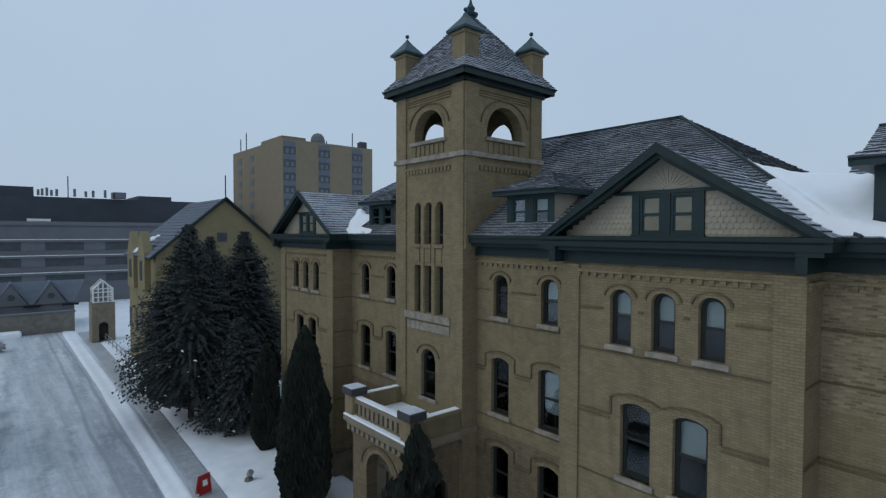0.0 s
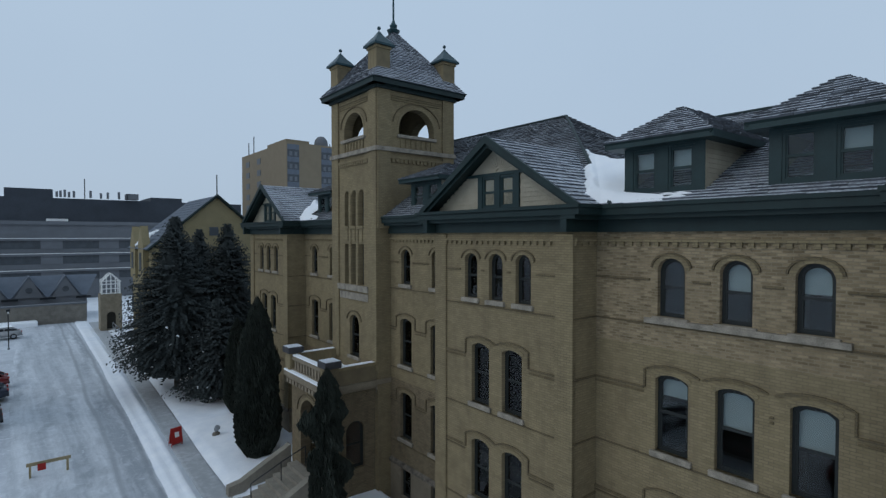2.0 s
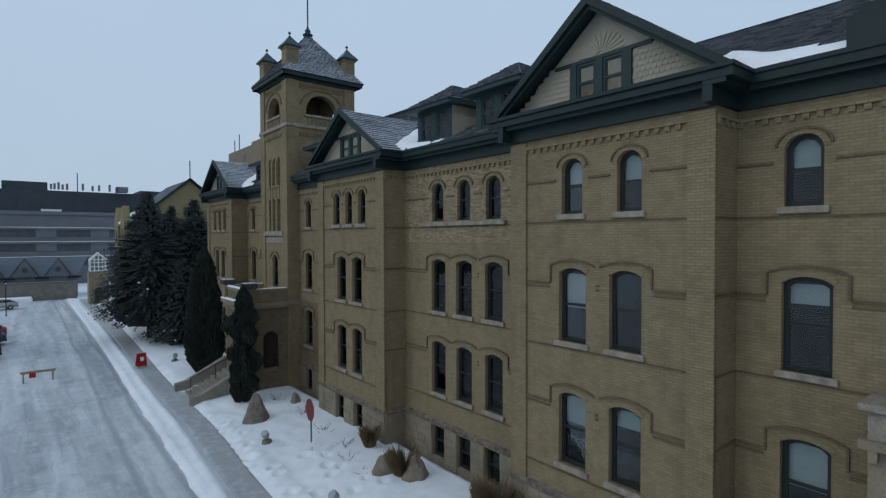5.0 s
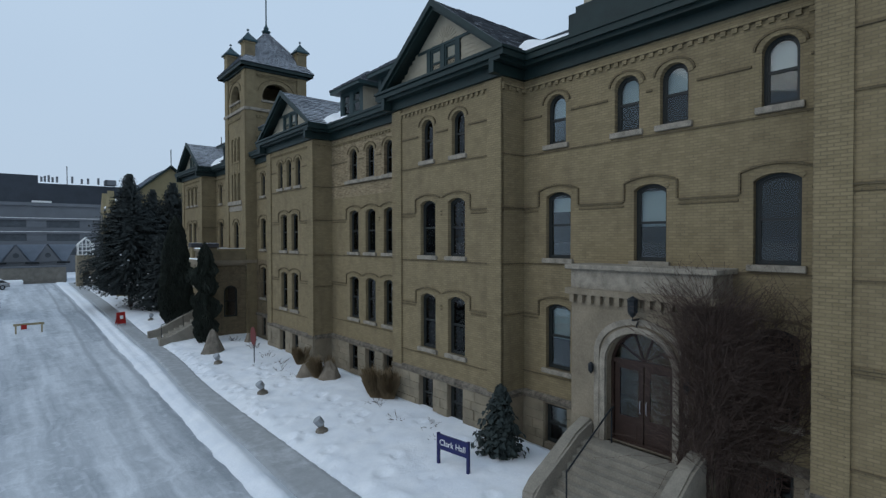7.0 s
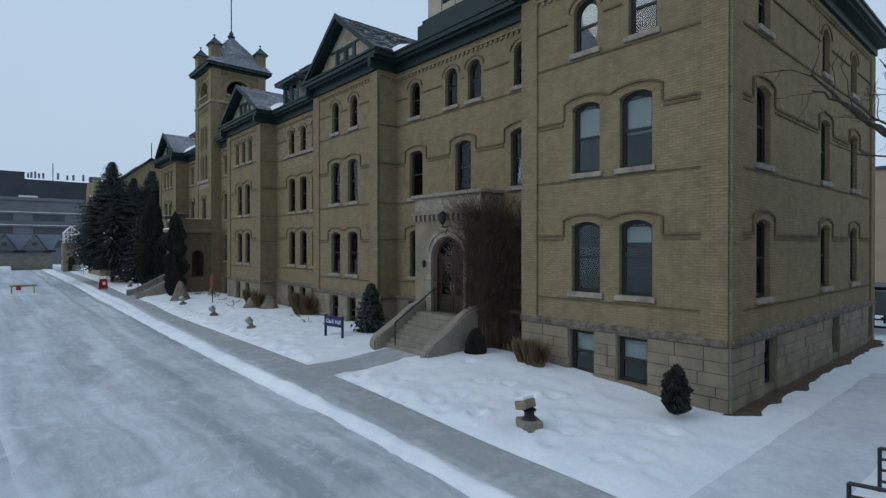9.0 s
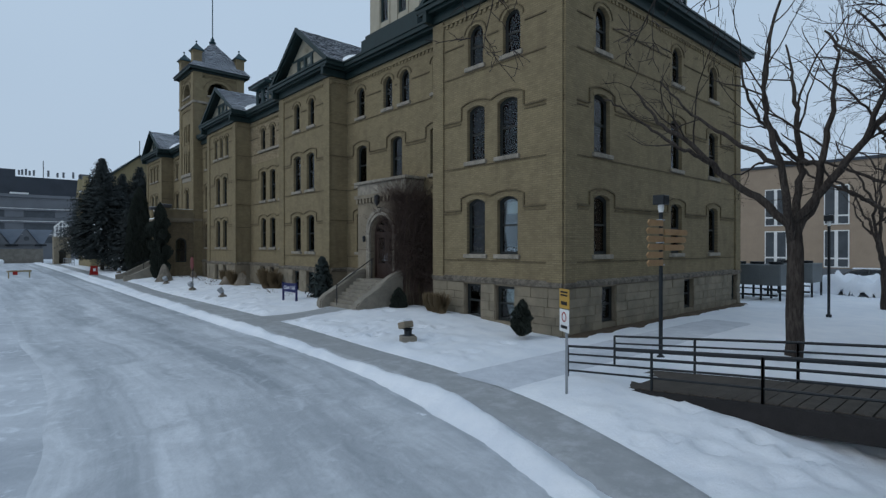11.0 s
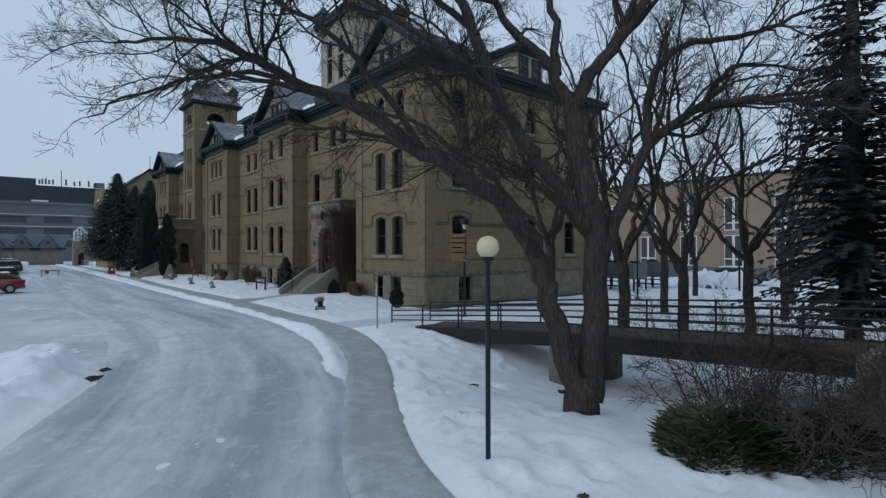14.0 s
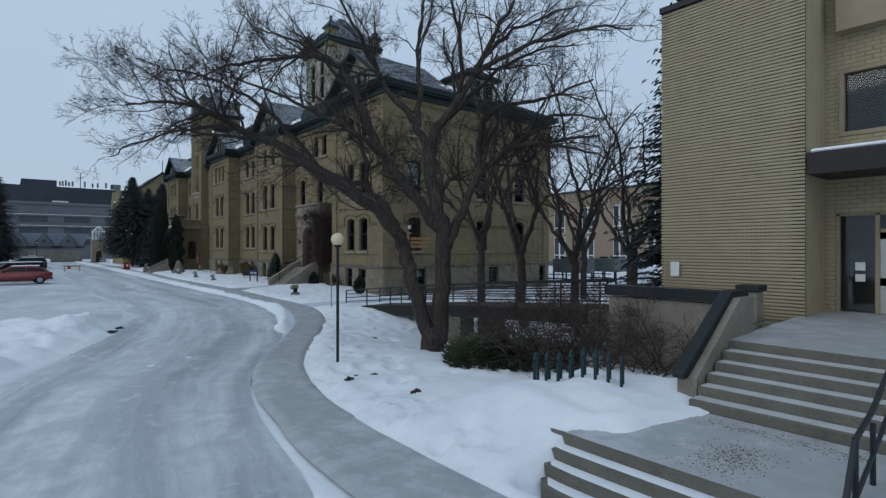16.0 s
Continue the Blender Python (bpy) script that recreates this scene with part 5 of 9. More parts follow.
for i in range(n):
    bm = bmesh.new()
    z0, z1 = 0.22 + 1.23 * i / n, 0.22 + 1.23 * (i + 1) / n
    box(bm, 11.95 + i * 0.21, 14.1, -18.3, -15.55, z0 - 0.3 if i == 0 else z0 - 0.02, z1)
    part("step", bm, CONCRETE, steps2)
for y in (-18.5, -15.35):
    bm = bmesh.new()
    vs = [(11.45, 0.5), (11.8, 0.75), (12.3, 1.02), (13.3, 1.7), (14.0, 1.95), (14.0, -0.2), (11.45, -0.2)]
    prism(bm, vs, -0.22, 0.22)
    bevel(bm, 0.07, 2)
    part("cheek_wall", bm, CONCRETE, steps2, "rounded stone cheek wall", Matrix(((1, 0, 0, 0), (0, 0, -1, y), (0, 1, 0, 0), (0, 0, 0, 1))))
bm = bmesh.new()
for y in (-16.2,):
    for x, z in ((11.95, 0.3), (13.9, 1.45)):
        tube(bm, [(x, y, z), (x, y, z + 0.95)], 0.025, 6)
    tube(bm, [(11.95, y, 1.2), (13.9, y, 2.4), (14.0, y, 2.4)], 0.025, 6)
part("handrail", bm, IRON, steps2, "thin black handrail")

# ---- cupola over the south entrance ----
cup = thing("roof_turret", "square cream roof turret with tall paired windows and pyramid roof", "tower")
CX0, CX1, CY0, CY1 = 14.9, 18.9, -18.65, -14.55
bm = bmesh.new()
box(bm, CX0 - 0.35, CX1, CY0 - 0.3, CY1 + 0.3, 13.1, 13.75)
box(bm, CX0 - 0.2, CX1, CY0 - 0.15, CY1 + 0.15, 13.75, 14.0)
part("turret_base", bm, GREEN, cup, "dark green stepped base")
cu = -(CY0 + CY1) / 2
fo = [(cu - 0.75, 14.4, 0.7, 2.9, 0.349), (cu + 0.75, 14.4, 0.7, 2.9, 0.349)]
wall("wall", cup, face_front(CX0), -CY1, -CY0, 14.0, 18.4, fo, CREAM, 0.2, "cream boarded turret wall")
so = [((CX0 + CX1) / 2 - 0.75, 14.4, 0.7, 2.9, 0.349), ((CX0 + CX1) / 2 + 0.75, 14.4, 0.7, 2.9, 0.349)]
wall("wall", cup, face_south(CY0), CX0, CX1, 14.0, 18.4, so, CREAM, 0.2)
wall("wall", cup, face_north(CY1), -CX1, -CX0, 14.0, 18.4, [], CREAM, 0.2)
wall("wall", cup, face_back(CX1), CY0, CY1, 14.0, 18.4, [], CREAM, 0.2)
for mm, oo in ((face_front(CX0), fo), (face_south(CY0), so)):
    for o in oo:
        window(cup, mm, *o, blind=0, depth=0.1, sill_on=False, frame_mat=GREEN_TRIM, label="tall round-headed turret window")
    bm = bmesh.new()
    for o in oo:
        box(bm, o[0] - 0.5, o[0] - 0.36, 14.0, 18.3, -0.02, 0.05)
        box(bm, o[0] + 0.36, o[0] + 0.5, 14.0, 18.3, -0.02, 0.05)
        box(bm, o[0] - 0.55, o[0] + 0.55, 16.0, 16.12, -0.02, 0.08)
    part("pilaster", bm, CREAM, cup, "", mm)
bm = bmesh.new()
box(bm, CX0 - 0.35, CX1 + 0.35, CY0 - 0.35, CY1 + 0.35, 18.35, 18.65)
part("turret_cornice", bm, GREEN, cup)
ca = ((CX0 + CX1) / 2, (CY0 + CY1) / 2, 21.3)
c0, c1, d0, d1 = CX0 - 0.42, CX1 + 0.42, CY0 - 0.42, CY1 + 0.42
roof("turret_roof", cup, [((c0, d1, 18.66), (c0, d0, 18.66), ca, ca), ((c0, d0, 18.66), (c1, d0, 18.66), ca, ca), ((c1, d0, 18.66), (c1, d1, 18.66), ca, ca), ((c1, d1, 18.66), (c0, d1, 18.66), ca, ca)], SHINGLE_PALE, "", 0.26, 0.16)
for x in (CX0 + 0.1, CX1 - 0.1):
    for y in (CY0 + 0.1, CY1 - 0.1):
        pinnacle(cup, x, y, 18.0, 0.33, 1.35)


# ---- ground, road and pavement ----
WALK_LINE = [(9.4, 82.0, 0.75), (9.15, 45.0, 0.72), (8.55, 20.0, 0.6), (8.5, 10.0, 0.6), (8.1, 2.0, 0.58), (8.0, -8.0, 0.66), (7.95, -14.0, 0.75), (7.86, -18.06, 0.76), (7.61, -22.18, 0.7), (7.41, -25.28, 0.68), (7.28, -28.38, 0.7), (6.84, -31.49, 0.7), (5.72, -34.61, 0.66), (4.66, -36.69, 0.6), (3.59, -38.46, 0.58), (2.25, -40.54, 0.58), (0.9, -42.84, 0.62), (0.1, -45.04, 0.64), (-0.31, -47.03, 0.64), (-0.69, -51.33, 0.75), (-0.9, -69.29, 0.87)]
ROAD_LINE = [(3.9, 84, 3.4), (3.9, 45, 3.3), (3.6, 10, 3.2), (3.4, -8, 3.2), (3.35, -20, 3.2), (3.1, -26, 3.2), (2.3, -31, 3.15), (0.95, -35.5, 2.95), (-0.85, -39.5, 2.85), (-2.8, -43, 2.7), (-4.3, -48, 2.9), (-5.05, -54, 3.15), (-5.4, -80, 3.2)]


def spline(rows, step):
    """Points along a smooth line through the rows."""
    p = np.array(rows, float)
    out = []
    for i in range(len(p) - 1):
        a, b, c, d = p[max(i - 1, 0)], p[i], p[i + 1], p[min(i + 2, len(p) - 1)]
        n = max(2, int(np.linalg.norm((c - b)[:2]) / step))
        for k in range(n):
            t = k / n
            out.append(0.5 * (2 * b + (c - a) * t + (2 * a - 5 * b + 4 * c - d) * t * t + (3 * b - a - 3 * c + d) * t ** 3))
    out.append(p[-1])
    return np.array(out)


walk_pts, road_pts = spline(WALK_LINE, 0.4), spline(ROAD_LINE, 0.4)


def side_of(pts, x, y):
    """Signed distance to the line (+ to the east side) and the half width there."""
    d2 = (pts[:, 0] - x) ** 2 + (pts[:, 1] - y) ** 2
    i = int(np.argmin(d2))
    j = min(i + 1, len(pts) - 1)
    k = max(j - 1, 0)
    t = pts[j, :2] - pts[k, :2]
    n = np.array((-t[1], t[0])) / (np.linalg.norm(t) + 1e-9)
    return float((x - pts[i, 0]) * n[0] + (y - pts[i, 1]) * n[1]), pts[i, 2], math.sqrt(d2[i])


def fbm(x, y, s):
    return noise.noise(Vector((x * s, y * s, 3.7))) + 0.5 * noise.noise(Vector((x * s * 2.3, y * s * 2.3, 9.1)))


def lay(x, y):
    """Draws the plan of the south grounds in towards the hall's corner."""
    t = max(0.0, -16.0 - y)
    a = max(0.0, 13.0 - max(x, -14.0)) * (0.012 + 0.0014 * t) * smooth(0.0, 6.0, t)
    return x + a * smooth(300, 60, t), y + (0.027 * t + 0.0003 * t * t) * smooth(300, 60, t)


def path_to_door(x, y):
    """Cleared ways from the pavement to both doors."""
    a = max(abs(y + 16.6 + (x - 12) * 0.0) - 1.2, 8.2 - x, x - 12.4)
    b = max(abs(y - 16.2) - 1.5, 8.6 - x, x - 9.6)
    c = max(abs(y + 30.0) - 1.1, 7.2 - x, x - 22.0)
    d = max(abs(y - 31.0) - 0.8, 8.6 - x, x - 14.0)
    return min(a, b, c, d)


def ground_z(x, y):
    z = 0.0
    lawn = smooth(8.4, 13.6, x) * smooth(-27.5, -22, y) * smooth(45, 30, y)
    z += 0.34 * lawn
    # the stream bed below the footbridge
    z -= 0.5 * smooth(5.2, 9.5, x) * math.exp(-((y + 40.6) / 3.3) ** 2) * smooth(60, 30, x)
    z -= 0.35 * smooth(3.2, 6.5, x) * math.exp(-((y + 41) / 4.5) ** 2)
    sw, hw, dist = side_of(walk_pts, x, y)
    near = dist < 6
    if near:
        e = abs(sw) - hw
        z += (0.10 + 0.05 * fbm(x, y, 0.9)) * smooth(0.0, 0.5, e) * smooth(7, 2, dist)
        if sw < 0 and -38.5 < y < 70:
            z += (0.12 + 0.09 * fbm(x, y, 0.7)) * math.exp(-((e - 0.34) / 0.18) ** 2) * smooth(-39.0, -36.5, y)
        if sw < 0 and y < -36.8:
            z -= 0.13 * smooth(-36.8, -38.4, y) * smooth(0.9, 0.5, e) * (0.72 + 0.28 * smooth(0.22, 0.42, e))
        if e < 0:
            z -= 0.13 * smooth(0.05, -0.22, e)
    rw, hr, dr = side_of(road_pts, x, y)
    if dr < 8:
        er = abs(rw) - hr
        if er < 0 and not (near and abs(sw) < hw + 0.1):
            z -= 0.13 * smooth(0.05, -0.2, er)
        if rw < 0 and y < -28:
            z += (0.22 + 0.26 * fbm(x, y, 0.9)) * smooth(0.1, 0.8, er) * smooth(6.5, 3.5, er)
    if y < -36 and x < 1.2:
        z = max(z, -0.09)
    # swept landing and low steps before the modern building, with banks at their ends
    if y < -48 and x > 0:
        reach = 0.3 * min(2.6, max(0.0, x - 1.8))
        bank = smooth(0.6, 2.4, x) * smooth(7.6, 5.0, x) * (smooth(-48.0, -49.6, y) * smooth(-52.05, -51.5, y + 0.12 * fbm(x, y, 1.5) + reach)) * (smooth(5.5, 4.5, x) if y < -51.55 else 1.0)
        z += (0.42 + 0.12 * fbm(x, y, 1.1)) * bank
        pit = smooth(-51.75, -52.1, y + 0.12 * fbm(x, y, 1.5) - 0.5 * smooth(2.4, 1.4, x) + reach) * smooth(0.15, 0.5, x) * smooth(-54.9, -54.2, y)
        z = z * (1 - pit) + pit * (-0.3 if x < 1.9 else 0.2)
        z += 0.75 * smooth(-54.3, -55.4, y) * smooth(1.5, 3.0, x)
    # the parking court lies a little lower, the ground about it drifts over its edge
    z -= 0.16 * smooth(1.5, 0.4, x) * smooth(-32.1, -31.6, y + 0.3 * min(6.0, x + 0.3) * (1 if x < 0 else 0) + 0.25 * fbm(x, y, 0.6)) * smooth(80, 74, y) * smooth(-42, -40, x)
    # scraped-up island between road and court
    z += (0.16 + 0.3 * max(0.0, fbm(x, y, 1.3) + 0.1)) * math.exp(-(((x + 2.6) / 1.6) ** 2 + ((y + 33.6) / 1.7) ** 2))
    p = path_to_door(x, y)
    if p < 0.5:
        z = z * smooth(-0.1, 0.4, p) + (0.02 + 0.22 * smooth(9.5, 13.0, x) * (1 if y < 0 and y > -25 else 0)) * (1 - smooth(-0.1, 0.4, p)) - 0.03 * (1 - smooth(-0.1, 0.4, p))
    rough = 1.0 if x > 8.2 or y < -30 else 0.4
    rough *= smooth(0.0, 0.8, p)
    z += 0.035 * rough * fbm(x, y, 0.55) + 0.018 * rough * fbm(x, y, 2.1)
    # foot-trodden hummocks on the lawn
    if 8.6 < x < 14 and -28 < y < 20:
        z += 0.05 * max(0.0, noise.noise(Vector((x * 1.4, y * 1.4, 20.0))) - 0.15)
    for fx, fy, fr, fd in PRINTS.get((int(x // 1), int(y // 1)), ()):
        d2 = ((x - fx) ** 2 + (y - fy) ** 2) / (fr * fr)
        if d2 < 6 and p > 0:
            z += fd * smooth(0.0, 0.5, p) * (0.55 * math.exp(-(math.sqrt(d2) - 1.5) ** 2 * 3) - math.exp(-d2))
    return z


def scatter_prints():
    """Footprints and kicked hollows along the edges of the cleared ways and over the lawns."""
    rng = random.Random(12)
    cells = {}
    rows = []
    for x0, y0, x1, y1, n, wide in ((6.3, -34.0, 1.9, -45.2, 60, 0.45), (1.0, -46.0, 0.6, -50.5, 26, 0.4), (7.4, -34.5, 5.0, -43.5, 22, 0.5), (2.4, -44.0, 5.5, -47.8, 16, 0.6), (8.8, -28.3, 9.4, 20.0, 90, 0.35), (10.4, -27.0, 11.6, 5.0, 55, 0.8),
                                    (12.0, -33.0, 20.0, -35.0, 24, 0.7), (-1.6, -31.5, -4.2, -36.0, 40, 0.8), (8.4, -33.5, 8.9, -38.5, 14, 0.5), (14.5, -29.0, 24.0, -28.6, 20, 0.4)):
        for k in range(n):
            t = (k + rng.random()) / n
            rows.append((x0 + (x1 - x0) * t + rng.gauss(0, wide), y0 + (y1 - y0) * t + rng.gauss(0, wide), rng.uniform(0.14, 0.24), rng.uniform(0.05, 0.13)))
    for r in rows:
        for i in range(int((r[0] - 0.6) // 1), int((r[0] + 0.6) // 1) + 1):
            for j in range(int((r[1] - 0.6) // 1), int((r[1] + 0.6) // 1) + 1):
                cells.setdefault((i, j), []).append(r)
    return cells


PRINTS = scatter_prints()


def axis(lo, f0, f1, hi, fine, grow=1.35):
    a = list(np.arange(f0, f1 + 1e-6, fine))
    s, v = fine, a[0]
    left = []
    while v > lo:
        s *= grow
        v -= s
        left.append(max(v, lo))
    s, v = fine, a[-1]
    while v < hi:
        s *= grow
        v += s
        a.append(min(v, hi))
    return left[::-1] + a


gx, gy = axis(-1500, -7, 15.2, 1500, 0.15, 1.2), axis(-1500, -57, 12, 2500, 0.15, 1.2)
nx, ny = len(gx), len(gy)
gverts, gfaces = [], []
for yy in gy:
    for xx in gx:
        inside = 14.6 < xx < 29 and -27 < yy < 29
        gverts.append((*lay(xx, yy), -0.2 if inside else ground_z(xx, yy)))
for j in range(ny - 1):
    for i in range(nx - 1):
        a = j * nx + i
        gfaces.append((a, a + 1, a + nx + 1, a + nx))
ground = mesh_part("ground", pydata("ground", gverts, gfaces), SNOW, None, "", None, True)
tagged(ground, "snow-covered ground with drifts and trodden patches", "ground", "", "structure")


def ribbon(name, pts, mat, across, z0, relief, label, category):
    """A strip along a line, with uv in metres and shallow ruts."""
    verts, faces, uvs = [], [], []
    run = 0.0
    for i, (x, y, h) in enumerate(pts):
        a, b = pts[max(i - 1, 0)], pts[min(i + 1, len(pts) - 1)]
        t = (b - a)[:2]
        n = np.array((-t[1], t[0])) / (np.linalg.norm(t) + 1e-9)
        if i:
            run += float(np.linalg.norm((pts[i] - pts[i - 1])[:2]))
        for k in range(across + 1):
            s = (k / across * 2 - 1) * h
            px, py = x + n[0] * s, y + n[1] * s
            edge = smooth(0.0, 0.12, 1 - abs(s) / h)
            rut = relief * (noise.noise(Vector((s * 2.4, run * 0.06, 1.0))) + 0.6 * noise.noise(Vector((s * 5.0, run * 0.22, 5.0))))
            verts.append((*lay(px, py), z0 * edge - 0.05 * (1 - edge) + rut))
            uvs.append((s, run))
        if i:
            for k in range(across):
                o = (i - 1) * (across + 1) + k
                faces.append((o, o + across + 1, o + across + 2, o + 1))
    me = pydata(name, verts, faces)
    uv = me.uv_layers.new(name="UVMap")
    loops = np.empty(len(me.loops), dtype=np.int32)
    me.loops.foreach_get("vertex_index", loops)
    uv.data.foreach_set("uv", np.array(uvs, dtype=np.float32)[loops].ravel())
    ob = mesh_part(name, me, mat, None, "", None, True)
    return tagged(ob, label, category, "", "structure")


ribbon("road", road_pts, ROAD, 44, 0.015, 0.022, "road of packed snow with grey wheel tracks", "road")
ribbon("pavement", walk_pts, WALK, 12, 0.012, 0.006, "scraped icy concrete pavement beside the road", "pavement")


def flat_path(name, x0, x1, y0, y1, z0, z1, label, mat=WALK):
    """A scraped side path, a little uneven at its edges."""
    verts, faces = [], []
    n = max(4, int((x1 - x0) / 0.3))
    for i in range(n + 1):
        x = x0 + (x1 - x0) * i / n
        for k in range(9):
            y = y0 + (y1 - y0) * k / 8 + (0.14 * noise.noise(Vector((x, k * 9.0, y0))) if k in (0, 8) else 0)
            verts.append((*lay(x, y), z0 + (z1 - z0) * smooth(9.5, 13.0, x) - (0.05 if k in (0, 8) else 0)))
    for i in range(n):
        for k in range(8):
            o = i * 9 + k
            faces.append((o, o + 9, o + 10, o + 1))
    return tagged(mesh_part(name, pydata(name, verts, faces), mat, None, "", None, True), label, "path", "", "structure")


flat_path("path_south", 8.2, 12.2, -17.7, -15.5, 0.015, 0.235, "scraped path to the south entrance")
flat_path("path_porch", 8.6, 9.6, 14.7, 17.7, 0.03, 0.05, "scraped path to the tower porch")
flat_path("path_end", 7.6, 22.0, -31.0, -29.0, 0.02, 0.02, "trodden snow path along the south end", TRODDEN)


# parking court: packed snow to the west of the road, its edges drifted over
pverts, pfaces = [], []
px, py = np.arange(-40, 2.6, 0.4), np.arange(-36, 76, 0.6)
for b in py:
    for a in px:
        z = 0.012 + 0.012 * fbm(a, b, 0.5) - 0.075 * smooth(-1.0, 2.4, a + 1.2 * fbm(a, b, 0.25) + 1.6 * smooth(-22, -32, b))
        z -= 0.4 * smooth(-33.5, -35.5, b) + 0.4 * smooth(-37.0, -39.5, a)
        pverts.append((*lay(a, b), z))
for j in range(len(py) - 1):
    for i in range(len(px) - 1):
        o = j * len(px) + i
        pfaces.append((o, o + 1, o + len(px) + 1, o + len(px)))
me = pydata("parking_court", pverts, pfaces)
uvl = me.uv_layers.new(name="UVMap")
idx = np.empty(len(me.loops), dtype=np.int32)
me.loops.foreach_get("vertex_index", idx)
uvl.data.foreach_set("uv", np.array([(v[0] * 0.8, v[1]) for v in pverts], dtype=np.float32)[idx].ravel())
tagged(mesh_part("parking_court", me, COURT, None, "", None, True), "parking court of scuffed packed snow", "road", "", "structure")


# bare earth along the foot of the south end wall
EARTH = plain("wet_mulch", (0.085, 0.062, 0.042), 0.95, 0.5, 2.5, bumpy=0.8)
everts, efaces = [], []
for i in range(53):
    x = 14.2 + i * 0.3
    out = 0.55 + 0.35 * noise.noise(Vector((x * 0.8, 2.0, 5.0))) + 0.15 * noise.noise(Vector((x * 3.1, 7.0, 5.0)))
    for k in range(7):
        y = -27.32 - out * k / 6
        everts.append((x - (0.5 * (1 - k / 6) if i == 0 else 0), y, max(ground_z(x, y) + 0.02, 0.03) + 0.04 * (1 - k / 6) + 0.02 * noise.noise(Vector((x * 4, y * 4, 1.0))) - (0.08 if k == 6 or i in (0, 52) else 0)))
for i in range(52):
    for k in range(6):
        o = i * 7 + k
        efaces.append((o, o + 1, o + 8, o + 7))
tagged(mesh_part("earth_strip", pydata("earth_strip", everts, efaces), EARTH, None, "", None, True), "strip of bare brown mulch along the wall", "earth", "", "structure")


# ---- trees ----
_ring, _quads = {}, {}


def tube_mesh(verts, faces, pts, rad, sides):
    """Adds a bent, tapering branch to a mesh under way."""
    pts = np.asarray(pts, float)
    n = len(pts)
    if sides not in _ring:
        w = np.arange(sides) * 2 * math.pi / sides
        _ring[sides] = (np.cos(w)[None, :, None], np.sin(w)[None, :, None])
    if (n, sides) not in _quads:
        _quads[n, sides] = np.array([(i * sides + k, i * sides + (k + 1) % sides, (i + 1) * sides + (k + 1) % sides, (i + 1) * sides + k) for i in range(n - 1) for k in range(sides)])
    t = np.empty_like(pts)
    t[1:-1] = pts[2:] - pts[:-2]
    t[0], t[-1] = pts[1] - pts[0], pts[-1] - pts[-2]
    t /= np.sqrt((t * t).sum(1))[:, None] + 1e-9
    z = np.zeros(n)
    a = np.stack((t[:, 1], -t[:, 0], z), 1) if abs(t[0, 2]) < 0.9 else np.stack((z, t[:, 2], -t[:, 1]), 1)
    a /= np.sqrt((a * a).sum(1))[:, None] + 1e-9
    b = np.stack((t[:, 1] * a[:, 2] - t[:, 2] * a[:, 1], t[:, 2] * a[:, 0] - t[:, 0] * a[:, 2], t[:, 0] * a[:, 1] - t[:, 1] * a[:, 0]), 1)
    c, s = _ring[sides]
    v = pts[:, None] + (a[:, None] * c + b[:, None] * s) * np.asarray(rad)[:, None, None]
    base = len(verts)
    verts.extend(v.reshape(-1, 3).tolist())
    faces.extend((_quads[n, sides] + base).tolist())


def bend_line(start, direction, length, n, wob, lift, rng):
    """A wandering line that starts along a direction and lifts or droops."""
    x, y, z = start
    u, v, w = direction
    q = math.sqrt(u * u + v * v + w * w) + 1e-9
    u, v, w = u / q, v / q, w / q
    st = length / n
    pts = [(x, y, z)]
    for i in range(n):
        u, v, w = u + rng.gauss(0, wob), v + rng.gauss(0, wob), w + rng.gauss(0, wob) + lift
        q = math.sqrt(u * u + v * v + w * w) + 1e-9
        u, v, w = u / q, v / q, w / q
        x, y, z = x + u * st, y + v * st, z + w * st
        pts.append((x, y, z))
    return np.array(pts)


